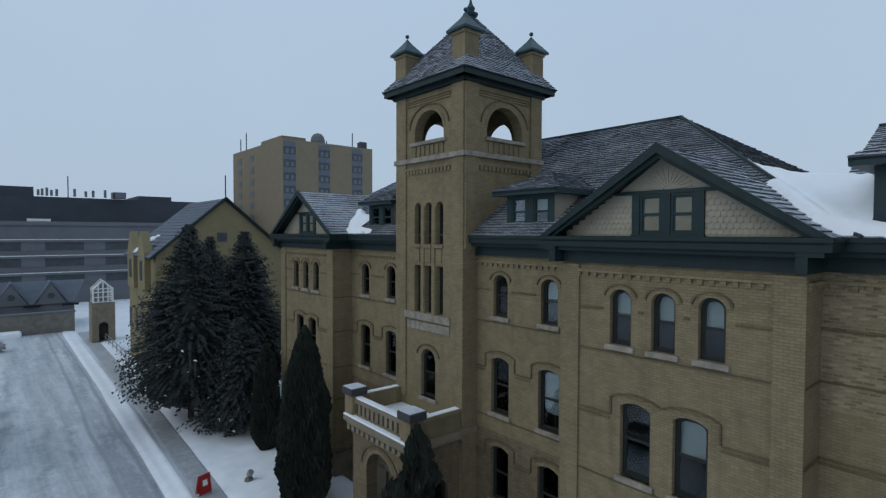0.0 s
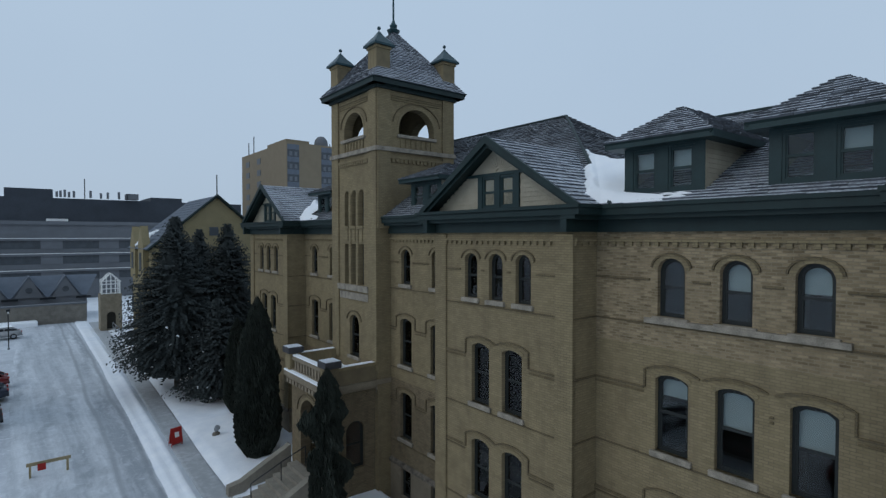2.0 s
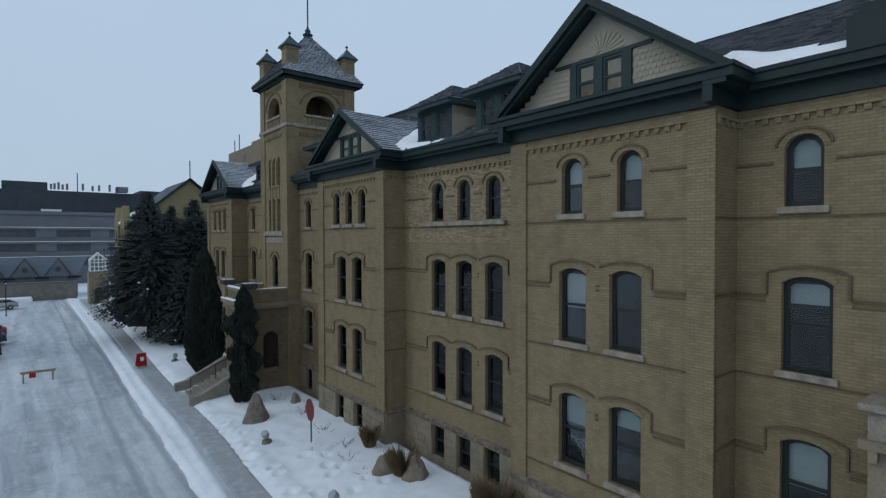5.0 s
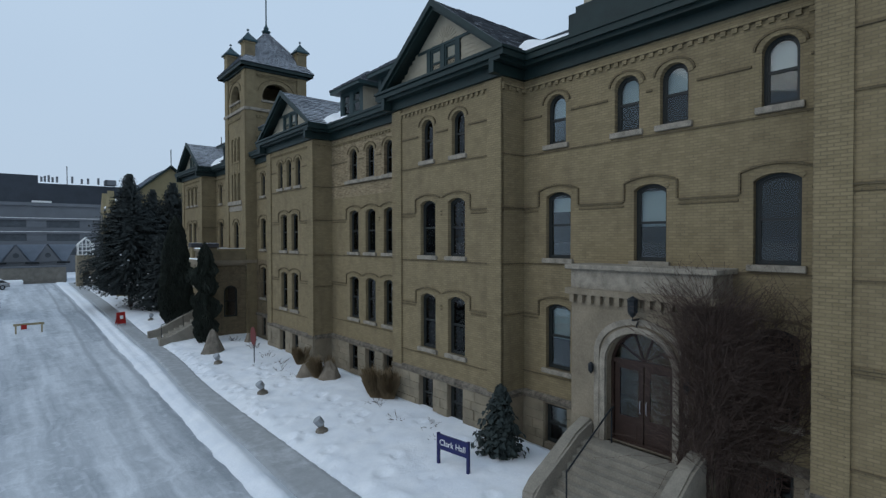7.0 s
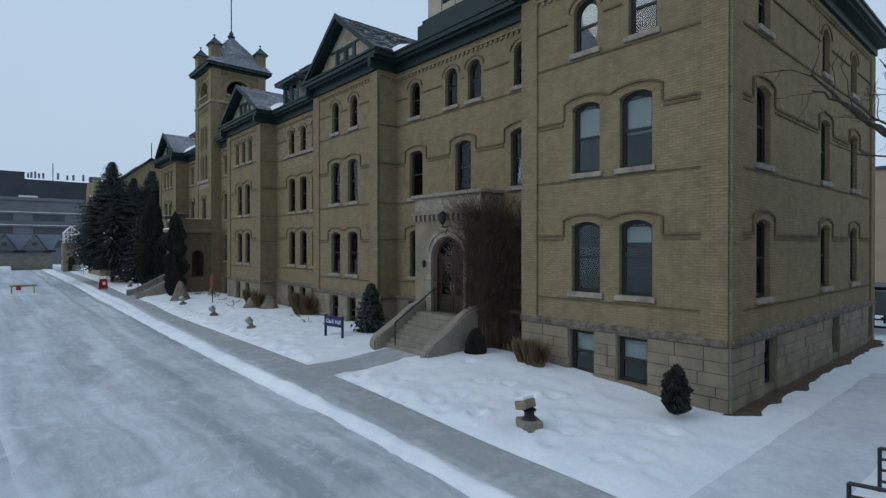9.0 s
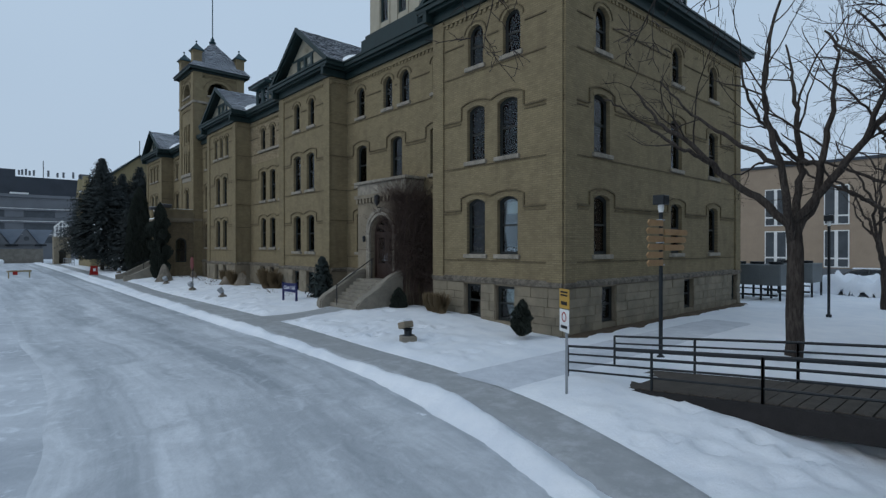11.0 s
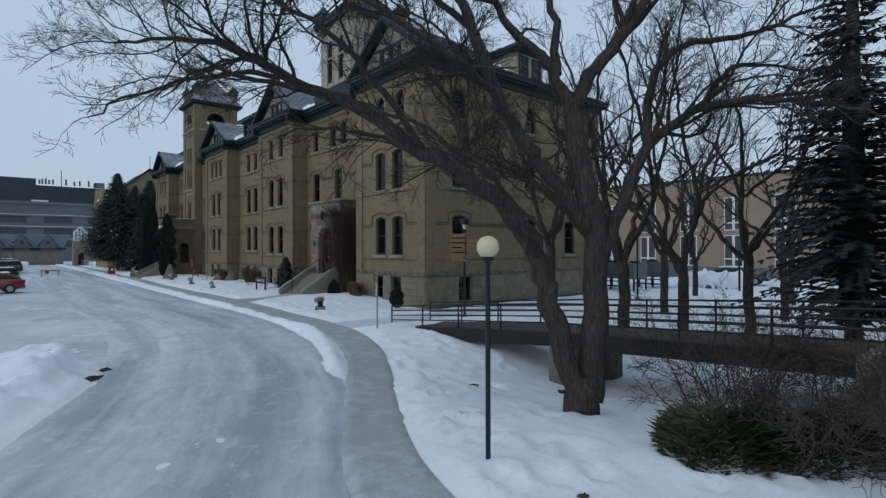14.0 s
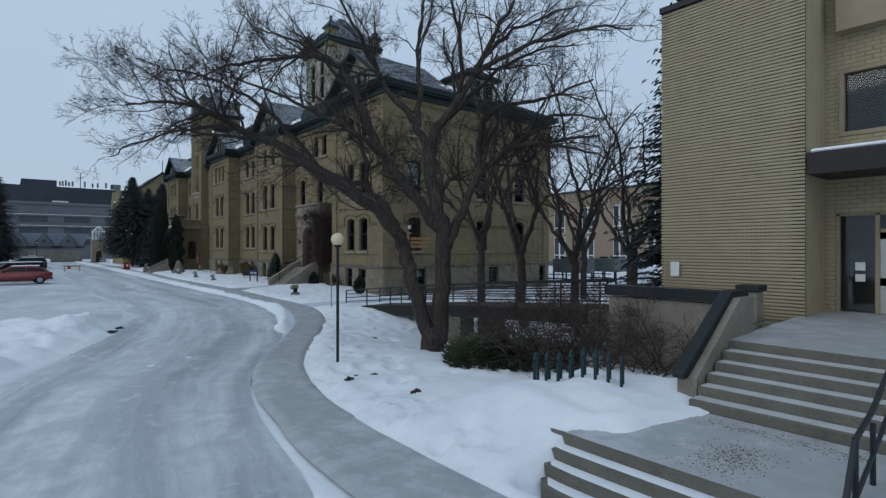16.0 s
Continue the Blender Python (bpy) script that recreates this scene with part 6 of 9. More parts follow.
def grow(store, line, r0, r1, level, rng, dens=1.0, max_level=4, droop=0.0):
    """Clothes a limb with side branches down to fine twigs."""
    n = len(line)
    wood = store["wood"] if level < 2 else store["twig"]
    tube_mesh(wood[0], wood[1], line, np.linspace(r0, r1, n), 8 if level == 0 else 6 if level == 1 else 4 if level == 2 else 3)
    if level >= max_level:
        return
    rows = line.tolist() if isinstance(line, np.ndarray) else line
    length = sum(math.dist(rows[i], rows[i + 1]) for i in range(n - 1))
    count = int(max(2, length * dens * (1.1, 2.4, 4.5, 5.3)[min(level, 3)]))
    for k in range(count):
        t = rng.uniform(0.22 if level == 0 else 0.12, 1.0) ** (0.8 if level else 0.7)
        f = t * (n - 1)
        i = min(int(f), n - 2)
        f -= i
        (ax, ay, az), (bx, by, bz) = rows[i], rows[i + 1]
        u, v, w = bx - ax, by - ay, bz - az
        p = (ax + u * f, ay + v * f, az + w * f)
        q = math.sqrt(u * u + v * v + w * w) + 1e-9
        u, v, w = u / q, v / q, w / q
        sx, sy, sz = rng.gauss(0, 1), rng.gauss(0, 1), rng.gauss(0, 1)
        dt = sx * u + sy * v + sz * w
        sx, sy, sz = sx - u * dt, sy - v * dt, sz - w * dt
        q = math.sqrt(sx * sx + sy * sy + sz * sz) + 1e-9
        ang = rng.uniform(0.5, 1.0)
        ca, sa = math.cos(ang), math.sin(ang) / q
        ll = length * rng.uniform(0.28, 0.52) * (1.15 - 0.55 * t)
        ll = min(ll, (9, 4.2, 1.9, 0.85)[min(level, 3)])
        if ll < 0.12:
            continue
        rr = max(0.0045, (r0 + (r1 - r0) * t) * rng.uniform(0.34, 0.55))
        rr = min(rr, (0.075, 0.034, 0.014, 0.0075)[min(level, 3)])
        sub = bend_line(p, (u * ca + sx * sa, v * ca + sy * sa, w * ca + sz * sa + (0.12 if level < 2 else -0.05 - droop)), ll, 7 if level < 2 else 4 if level == 2 else 3, 0.17 if level < 2 else 0.22, (0.03, 0.03, 0.0, 0.02)[min(level, 3)] - droop * 0.5, rng)
        grow(store, sub, rr, max(0.0038, rr * 0.35), level + 1, rng, dens, max_level, droop)


def bare_tree(label, base, limbs, seed, dens=1.0, max_level=4, droop=0.0, group="bare trees by the stream", girth=1.0):
    """A leafless tree: trunk and limbs, and the crown of twigs."""
    rng = random.Random(seed)
    store = {"wood": ([], []), "twig": ([], [])}
    for pts, r0, r1, branch in limbs:
        p = np.array(pts, float)
        fine = []
        for i in range(len(p) - 1):
            a, b, c, d = p[max(i - 1, 0)], p[i], p[i + 1], p[min(i + 2, len(p) - 1)]
            for k in range(4):
                t = k / 4
                fine.append(0.5 * (2 * b + (c - a) * t + (2 * a - 5 * b + 4 * c - d) * t * t + (3 * b - a - 3 * c + d) * t ** 3))
        fine.append(p[-1])
        fine = np.array(fine)
        fine[1:-1] += np.array([[rng.gauss(0, 0.035) for _ in range(3)] for _ in range(len(fine) - 2)])
        r0, r1 = r0 * girth, r1 * girth
        if branch:
            grow(store, fine, r0, r1, 0, rng, dens, max_level, droop)
        else:
            tube_mesh(*store["wood"], fine, np.linspace(r0, r1, len(fine)), 12)
    t = thing("bare_tree", label, "tree", group)
    t.location = base
    mesh_part("trunk", pydata("trunk", *store["wood"]), BARK, t, "rough grey-brown trunk and limbs", None, True)
    mesh_part("crown", pydata("crown", *store["twig"]), BARK_TWIG, t, "leafless crown of fine twigs")
    return t


# axes of the view across the stream: right along (0.757, -0.653), away along (0.653, 0.757)
def rdz(r, d, z):
    return (r * 0.757 + d * 0.653, -r * 0.653 + d * 0.757, z)


elm_limbs = [
    ([rdz(0, 0, -1.3), rdz(0, 0, -0.5), rdz(-0.02, 0, 0.3), rdz(0.0, 0, 1.0)], 0.58, 0.42, False),
    # low stem that arches out over the road
    ([rdz(-0.16, 0, 0.6), rdz(-0.45, 0.0, 1.8), rdz(-0.75, 0.0, 3.0), rdz(-1.15, 0.0, 4.0), rdz(-1.8, -0.1, 4.85), rdz(-2.75, -0.2, 5.5)], 0.30, 0.22, False),
    ([rdz(-2.75, -0.2, 5.5), rdz(-3.75, -0.2, 6.1), rdz(-4.85, -0.1, 6.9), rdz(-6.0, 0.0, 7.4), rdz(-7.1, 0.1, 8.0), rdz(-8.0, 0.2, 8.4), rdz(-9.2, 0.3, 8.6), rdz(-10.4, 0.4, 8.5)], 0.22, 0.03, True),
    ([rdz(-5.6, 0.0, 7.25), rdz(-6.6, -0.4, 7.5), rdz(-7.6, -0.7, 7.4), rdz(-9.0, -0.9, 7.0), rdz(-10.0, -1.0, 6.5)], 0.09, 0.02, True),
    ([rdz(-6.8, 0.1, 7.8), rdz(-7.6, 0.7, 8.25), rdz(-8.8, 1.2, 8.2), rdz(-10.1, 1.5, 7.6)], 0.08, 0.02, True),
    ([rdz(-3.4, -0.2, 5.9), rdz(-4.2, -0.9, 7.0), rdz(-5.2, -1.4, 8.0), rdz(-6.6, -1.6, 8.7), rdz(-8.0, -1.7, 9.0)], 0.10, 0.025, True),
    # limb behind it
    ([rdz(-0.8, 0.3, 3.2), rdz(-1.36, 0.9, 4.5), rdz(-1.9, 1.3, 5.3), rdz(-2.4, 1.6, 5.8), rdz(-2.6, 2.0, 7.1), rdz(-3.4, 2.4, 8.4), rdz(-4.6, 2.6, 9.4)], 0.20, 0.03, True),
    ([rdz(-2.4, 1.6, 5.8), rdz(-3.6, 2.2, 6.3), rdz(-4.9, 2.8, 6.9), rdz(-6.3, 3.1, 7.2), rdz(-7.6, 3.2, 7.0)], 0.11, 0.025, True),
    # upright stem
    ([rdz(0.14, 0, 0.6), rdz(0.27, 0.05, 1.8), rdz(0.33, 0.1, 3.1), rdz(0.25, 0.1, 4.5), rdz(-0.05, 0.1, 5.8), rdz(-0.17, 0.1, 7.0)], 0.36, 0.24, False),
    ([rdz(-0.17, 0.1, 7.0), rdz(-0.6, 0.2, 7.8), rdz(-1.1, 0.4, 8.4), rdz(-1.65, 0.5, 9.1), rdz(-2.1, 0.6, 10.0), rdz(-2.7, 0.7, 11.3), rdz(-3.4, 0.8, 12.5)], 0.18, 0.03, True),
    ([rdz(0.2, 0.1, 4.3), rdz(-0.7, 0.0, 5.5), rdz(-1.2, 0.0, 6.1), rdz(-1.9, -0.2, 7.1), rdz(-2.2, -0.4, 8.0)], 0.22, 0.15, False),
    ([rdz(-2.2, -0.4, 8.0), rdz(-2.45, -0.5, 8.7), rdz(-2.95, -0.6, 9.3), rdz(-3.7, -0.8, 9.6), rdz(-4.85, -1.0, 9.5), rdz(-6.2, -1.2, 9.2), rdz(-7.3, -1.4, 8.7)], 0.15, 0.025, True),
    ([rdz(-1.5, -0.1, 6.5), rdz(-2.1, -1.0, 7.0), rdz(-2.9, -1.9, 7.4), rdz(-4.0, -2.7, 7.8), rdz(-5.2, -3.2, 8.2)], 0.13, 0.025, True),
    ([rdz(-2.3, -0.45, 8.3), rdz(-3.4, 0.2, 9.6), rdz(-4.6, 0.6, 10.6), rdz(-6.0, 0.8, 11.2)], 0.10, 0.025, True),
    ([rdz(-0.17, 0.1, 6.9), rdz(0.18, 0.0, 7.6), rdz(0.75, -0.2, 8.3), rdz(1.3, -0.3, 9.2), rdz(1.75, -0.4, 10.0), rdz(2.4, -0.4, 11.2), rdz(3.2, -0.3, 12.4)], 0.21, 0.03, True),
    ([rdz(-0.5, 0.2, 7.7), rdz(-0.45, 0.6, 9.0), rdz(-0.6, 0.9, 10.4), rdz(-0.4, 1.1, 12.0), rdz(-0.1, 1.2, 13.4)], 0.13, 0.025, True),
    ([rdz(1.3, -0.3, 9.2), rdz(2.4, -0.7, 9.7), rdz(3.5, -1.0, 10.0), rdz(4.9, -1.2, 10.3), rdz(6.0, -1.3, 10.2)], 0.11, 0.025, True),
    ([rdz(0.9, -0.25, 8.6), rdz(0.9, -1.3, 9.6), rdz(0.7, -2.3, 10.4), rdz(0.3, -3.2, 11.2)], 0.10, 0.025, True),
    # right-hand limb, forking over the stream
    ([rdz(0.32, 0.1, 3.2), rdz(0.55, 0.1, 3.9), rdz(0.9, 0.2, 4.85), rdz(1.45, 0.3, 5.95), rdz(2.15, 0.3, 6.65), rdz(2.9, 0.3, 7.05), rdz(4.2, 0.2, 7.2), rdz(5.4, 0.1, 7.3)], 0.23, 0.035, True),
    ([rdz(1.5, 0.3, 6.0), rdz(1.5, 0.1, 7.4), rdz(2.1, -0.1, 8.2), rdz(3.25, -0.2, 8.35), rdz(4.1, -0.3, 8.6), rdz(5.1, -0.3, 9.0)], 0.13, 0.03, True),
    ([rdz(2.8, 0.3, 7.0), rdz(3.5, 0.9, 7.9), rdz(4.5, 1.3, 8.3), rdz(5.8, 1.5, 8.2)], 0.11, 0.025, True),
    ([rdz(1.5, 0.2, 6.6), rdz(2.0, 1.3, 7.7), rdz(2.6, 2.3, 8.8), rdz(3.2, 3.0, 10.0)], 0.11, 0.025, True),
    ([rdz(2.5, 0.3, 6.9), rdz(3.3, -0.7, 6.9), rdz(4.3, -1.4, 6.6), rdz(5.3, -1.8, 6.2)], 0.09, 0.025, True),
    ([rdz(1.3, -0.3, 9.2), rdz(2.1, 0.4, 10.5), rdz(3.4, 0.9, 11.4), rdz(5.0, 1.1, 12.0)], 0.11, 0.025, True),
    ([rdz(0.1, 0.1, 7.4), rdz(1.2, 0.8, 8.8), rdz(2.3, 1.4, 9.9), rdz(3.7, 1.8, 10.7), rdz(5.0, 2.0, 11.0)], 0.12, 0.025, True),
    ([rdz(0.3, 0.2, 4.0), rdz(-0.3, 1.2, 5.0), rdz(-1.0, 2.4, 5.8), rdz(-1.6, 3.6, 6.4), rdz(-2.0, 5.0, 6.8)], 0.14, 0.03, True),
    ([rdz(0.1, 0.1, 5.3), rdz(0.5, 1.3, 6.0), rdz(0.8, 2.7, 6.4), rdz(1.2, 4.2, 6.8)], 0.13, 0.03, True),
    ([rdz(-0.9, 0.0, 3.4), rdz(-1.4, -0.9, 4.4), rdz(-2.1, -1.7, 5.2), rdz(-3.2, -2.3, 5.9), rdz(-4.4, -2.7, 6.3)], 0.11, 0.025, True),
    ([rdz(0.2, 0.1, 5.0), rdz(0.2, 1.3, 6.2), rdz(0.0, 2.6, 7.2), rdz(0.2, 3.8, 8.2)], 0.13, 0.025, True),
]
elm = bare_tree("large leafless elm with a forked trunk standing in snow", (6.15, -42.1, -0.5), elm_limbs, 3, 2.15, girth=0.84)
elm.scale = (0.92, 0.92, 0.92)


def simple_limbs(h, r, rng, lean=0.0, fork=0.27, n=5, spread=0.85):
    """A short trunk that forks low into crooked spreading limbs."""
    f = h * fork
    out = [([(0, 0, -0.6), (lean * 0.1, 0, f * 0.5), (lean * 0.3, 0.05, f)], r, r * 0.8, False)]
    turn = rng.uniform(0, 6.28)
    for k in range(n):
        a = turn + 2 * math.pi * k / n + rng.uniform(-0.4, 0.4)
        s = spread * rng.uniform(0.45, 1.15)
        z0 = f * rng.uniform(0.8, 1.0)
        L = (h - z0) * rng.uniform(0.85, 1.15)
        line = bend_line((lean * 0.3 * z0 / f, 0.05, z0), (math.cos(a) * s, math.sin(a) * s, 1.0), L, 6, 0.2, 0.03, rng)
        out.append(([tuple(q) for q in line], r * 0.5, 0.025, True))
        mid = line[2]
        a2 = a + rng.choice((-1, 1)) * rng.uniform(0.7, 1.4)
        line = bend_line(mid, (math.cos(a2) * 1.1, math.sin(a2) * 1.1, 0.75), L * 0.6, 5, 0.22, 0.03, rng)
        out.append(([tuple(q) for q in line], r * 0.3, 0.02, True))
    return out


TREES = [((16.4, -33.9, -0.1), 10.5, 0.24, 0.2, 21, 0.85, 4), ((14.4, -39.0, -0.9), 11.5, 0.23, -0.3, 22, 1.0, 4), ((17.2, -39.8, -0.8), 11.5, 0.22, 0.4, 23, 0.95, 4),
         ((20.5, -41.0, -0.5), 11.0, 0.22, 0.2, 24, 0.85, 4), ((23.0, -36.0, 0.0), 10.0, 0.2, 0.3, 25, 0.75, 4), ((28.0, -40.0, 0.0), 9.5, 0.2, -0.2, 26, 0.9, 3), ((36.0, -38.0, 0.0), 10.0, 0.22, 0.2, 27, 0.9, 3), ((32.0, -33.5, 0.0), 8.0, 0.18, 0.2, 28, 0.9, 3)]
for base, h, r, lean, seed, dens, ml in TREES:
    bare_tree("leafless tree with dark bark standing in snow", (*lay(base[0], base[1]), base[2]), simple_limbs(h, r, random.Random(seed), lean, *((0.36, 5, 0.42) if seed == 21 else (0.3, 5, 0.68))), seed + 100, dens, ml)


def spruce(base, h, rad, seed, label, dens=1.0, mat=None, low=0.06, group="spruces", snow=False, core=0.55):
    """A conifer: trunk, and whorls of drooping boughs built of needle sprays."""
    rng = random.Random(seed)
    v, f = [], []
    sv, sf = [], []
    z = h * low
    while z < h * 0.985:
        t = (z - h * low) / (h * (1 - low))
        reach = rad * (1 - t) ** 0.82 * (0.55 + 0.45 * smooth(0.0, 0.10, t)) + 0.06
        n = max(4, int((5 + 9 * (1 - t)) * dens))
        for k in range(n):
            a = rng.uniform(0, 2 * math.pi)
            L = reach * rng.uniform(0.6, 1.1) * (1.05 + 0.3 * noise.noise(Vector((math.cos(a) * 1.3, math.sin(a) * 1.3 + seed, z * 0.55))))
            drop = (-0.2 + 0.6 * t) * L * rng.uniform(0.6, 1.2)
            c, s = math.cos(a), math.sin(a)
            m = max(3, int(L / 0.22))
            prev = None
            for j in range(m):
                q = (j + rng.random() * 0.7) / m
                if q < 0.1:
                    continue
                px, py, pz = c * L * q, s * L * q, z + drop * q * q + 0.10 * L * math.sin(q * 2.8)
                w = (0.44 * (1 - q) + 0.16) * min(1.0, 0.35 + L * 0.4)
                for side in (-1, 1):
                    yaw = a + side * rng.uniform(0.45, 1.25)
                    tip = (px + math.cos(yaw) * w, py + math.sin(yaw) * w, pz - rng.uniform(0.02, 0.16))
                    b0 = (px - s * 0.05, py + c * 0.05, pz + 0.04)
                    b1 = (px + s * 0.05 + c * 0.1, py - c * 0.05 + s * 0.1, pz - 0.05)
                    mid = ((px + tip[0]) / 2 + math.cos(yaw + 1.57) * 0.06, (py + tip[1]) / 2 + math.sin(yaw + 1.57) * 0.06, (pz + tip[2]) / 2 + 0.04)
                    i = len(v)
                    v.extend([b0, b1, tip, mid])
                    f.extend([(i, i + 1, i + 2), (i, i + 2, i + 3)])
                    if snow and rng.random() < 0.012 and q > 0.5 and t < 0.3:
                        i = len(sv)
                        sv.extend([(b0[0], b0[1], b0[2] + 0.03), (b1[0], b1[1], b1[2] + 0.06), (tip[0], tip[1], tip[2] + 0.03), (mid[0], mid[1], mid[2] + 0.05)])
                        sf.extend([(i, i + 1, i + 2), (i, i + 2, i + 3)])
        z += h * 0.017 * rng.uniform(0.7, 1.2) / max(0.6, dens ** 0.5)
    rings, m = 14, 16
    o = len(v)
    for j in range(rings + 1):
        t = j / rings
        zz = h * (low + (0.97 - low) * t)
        rr = core * (rad * (1 - t) ** 0.82 * (0.55 + 0.45 * smooth(0.0, 0.10, t))) + 0.02
        for k in range(m):
            a = 2 * math.pi * k / m
            q = rr * (1 + 0.35 * noise.noise(Vector((math.cos(a) * 2, math.sin(a) * 2 + seed, zz * 1.7))))
            v.append((math.cos(a) * q, math.sin(a) * q, zz - 0.18 * q))
    for j in range(rings):
        for k in range(m):
            f.append((o + j * m + k, o + j * m + (k + 1) % m, o + (j + 1) * m + (k + 1) % m, o + (j + 1) * m + k))
    t = thing("spruce_tree", label, "tree", group)
    t.location = base
    bm = bmesh.new()
    tube(bm, [(0, 0, -0.2), (0.03, 0, h * 0.5), (0, 0.02, h * 0.99)], max(0.05, h * 0.016), 8, 0.015)
    part("trunk", bm, BARK, t)
    mesh_part("crown", pydata("crown", v, f), mat or NEEDLE, t, "dense dark needle boughs")
    if sv:
        tagged(mesh_part("bough_snow", pydata("bough_snow", sv, sf), SNOW_ROOF, t, "scraps of snow on the boughs"), kind="stuff")
    return t


spruce((10.9, 37.9, 0), 13.9, 5.0, 31, "tall dark spruce with low drooping boughs", 3.2, snow=True, low=0.13, core=0.6)
spruce((15.3, 39.4, 0), 13.5, 4.5, 32, "tall dark spruce beside the lawn", 3.0, snow=True, low=0.12, core=0.6)
spruce((14.3, 44.6, 0), 13.0, 4.5, 33, "dark spruce behind two others", 2.8)
spruce((13.0, 34.2, 0), 7.6, 3.4, 34, "broad dark spruce with snow at its foot", 2.4, snow=True)
spruce((17.7, -44.1, -0.1), 14.6, 3.4, 36, "dark spruce behind the modern brick building", 1.1, core=0.12)
spruce((13.0, -12.9, 0.3), 2.2, 0.85, 37, "young blue spruce beside the entrance steps", 0.75, plain("blue_spruce", (0.03, 0.041, 0.04), 0.85, 0.4, 3, bumpy=0), 0.02, "shrubs along the wall", core=0.25)
spruce((-5.6, 40.0, 0), 15.5, 4.2, 38, "tall dark spruce at the edge of the parking court", 2.2)


def columnar(base, h, rad, seed, label, name="cedar_shrub", mat=None, category="shrub", dense=2600, group="shrubs along the wall", ragged=0.14, core=1.0):
    """An upright cedar of many small upright sprays."""
    rng = random.Random(seed)
    v, f = [], []
    for k in range(dense):
        t = rng.random()
        z = t * h
        prof = min(1.0, (t + 0.02) / 0.16) ** 0.5 * (1 - t ** 3.2) ** 0.75
        r = rad * prof * (0.72 + 0.36 * rng.random()) * 1.0
        a = rng.uniform(0, 2 * math.pi)
        r *= 1 + ragged * 1.6 * noise.noise(Vector((math.cos(a) * 1.5, math.sin(a) * 1.5 + seed, t * 7)))
        x, y = math.cos(a) * r, math.sin(a) * r
        L = h * 0.05 + rng.uniform(0.08, 0.22)
        w = rng.uniform(0.035, 0.09)
        yaw = a + rng.uniform(-0.9, 0.9)
        i = len(v)
        v.extend([(x - math.sin(yaw) * w, y + math.cos(yaw) * w, z), (x + math.sin(yaw) * w, y - math.cos(yaw) * w, z + 0.03), (x * 1.04 + math.cos(yaw) * 0.06, y * 1.04 + math.sin(yaw) * 0.06, z + L)])
        f.append((i, i + 1, i + 2))
        i = len(v)
        v.extend([(x, y, z - 0.02), (x * 1.06 + math.cos(yaw) * 0.12, y * 1.06 + math.sin(yaw) * 0.12, z + L * 0.5), (x + math.sin(yaw) * w * 0.6, y, z + L * 0.9)])
        f.append((i, i + 1, i + 2))
    t = thing(name, label, category, group)
    t.location = base
    bm = bmesh.new()
    lathe(bm, [(0.02, 0.0), (rad * 0.45 * core, h * 0.05), (rad * 0.62 * core, h * 0.25), (rad * 0.6 * core, h * 0.6), (rad * 0.3 * core, h * 0.85), (0.02, h * 0.95)], 0, 0, 10)
    part("core", bm, mat or CEDAR, t, "shaded inner foliage")
    mesh_part("foliage", pydata("foliage", v, f), mat or CEDAR, t, "upright sprays of dark foliage")
    return t


columnar((11.5, 21.2, 0), 8.4, 1.03, 41, "tall dark columnar cedar beside the steps", dense=7000)
columnar((12.9, 29.3, 0), 6.2, 0.75, 42, "slim dark columnar cedar at the wall", dense=4000)
columnar((12.2, 23.6, 0), 5.5, 0.9, 45, "dark columnar cedar at the wall", dense=4000)
columnar((11.25, 12.3, 0.2), 6.2, 0.6, 43, "ragged dark evergreen against the porch", dense=3200, ragged=1.1, core=0.5)
columnar((12.7, -26.7, 0.1), 0.98, 0.19, 44, "small rounded evergreen shrub at the corner", dense=1100, ragged=0.8)
columnar((13.3, -19.2, 0.15), 0.85, 0.27, 46, "small dark evergreen shrub by the steps", dense=1200)


# ---- the buildings at the end of the road ----
# Distance haze is mixed into the concrete, cladding and tan brick colours.
HAZE_WALL = plain("hazed_concrete", (0.135, 0.145, 0.16), 0.9, 0.12, 0.4, bumpy=0)
HAZE_DARK = plain("hazed_dark_cladding", (0.055, 0.065, 0.08), 0.8, 0.2, 0.4, bumpy=0)
FAR_GLASS = plain("far_dark_glazing", (0.06, 0.07, 0.08), 0.4, 0.3, 1.0, bumpy=0)
FAR_ROOF = plain("far_slate", (0.11, 0.13, 0.16), 0.8, 0.15, 1.0, bumpy=0)
CHAPEL = plain("ochre_stucco", (0.22, 0.185, 0.105), 0.9, 0.15, 0.8, bumpy=0.1)
TOWERBRICK = plain("hazed_tan_brick", (0.20, 0.165, 0.115), 0.9, 0.1, 0.6, bumpy=0)
REDBRICK = plain("red_brick_far", (0.20, 0.09, 0.05), 0.9, 0.2, 1.0, bumpy=0.1)


def boxed(name, parent, mat, *dims, label="", bev=0.0, m=None):
    bm = bmesh.new()
    box(bm, *dims)
    if bev:
        bevel(bm, bev)
    return part(name, bm, mat, parent, label, m)


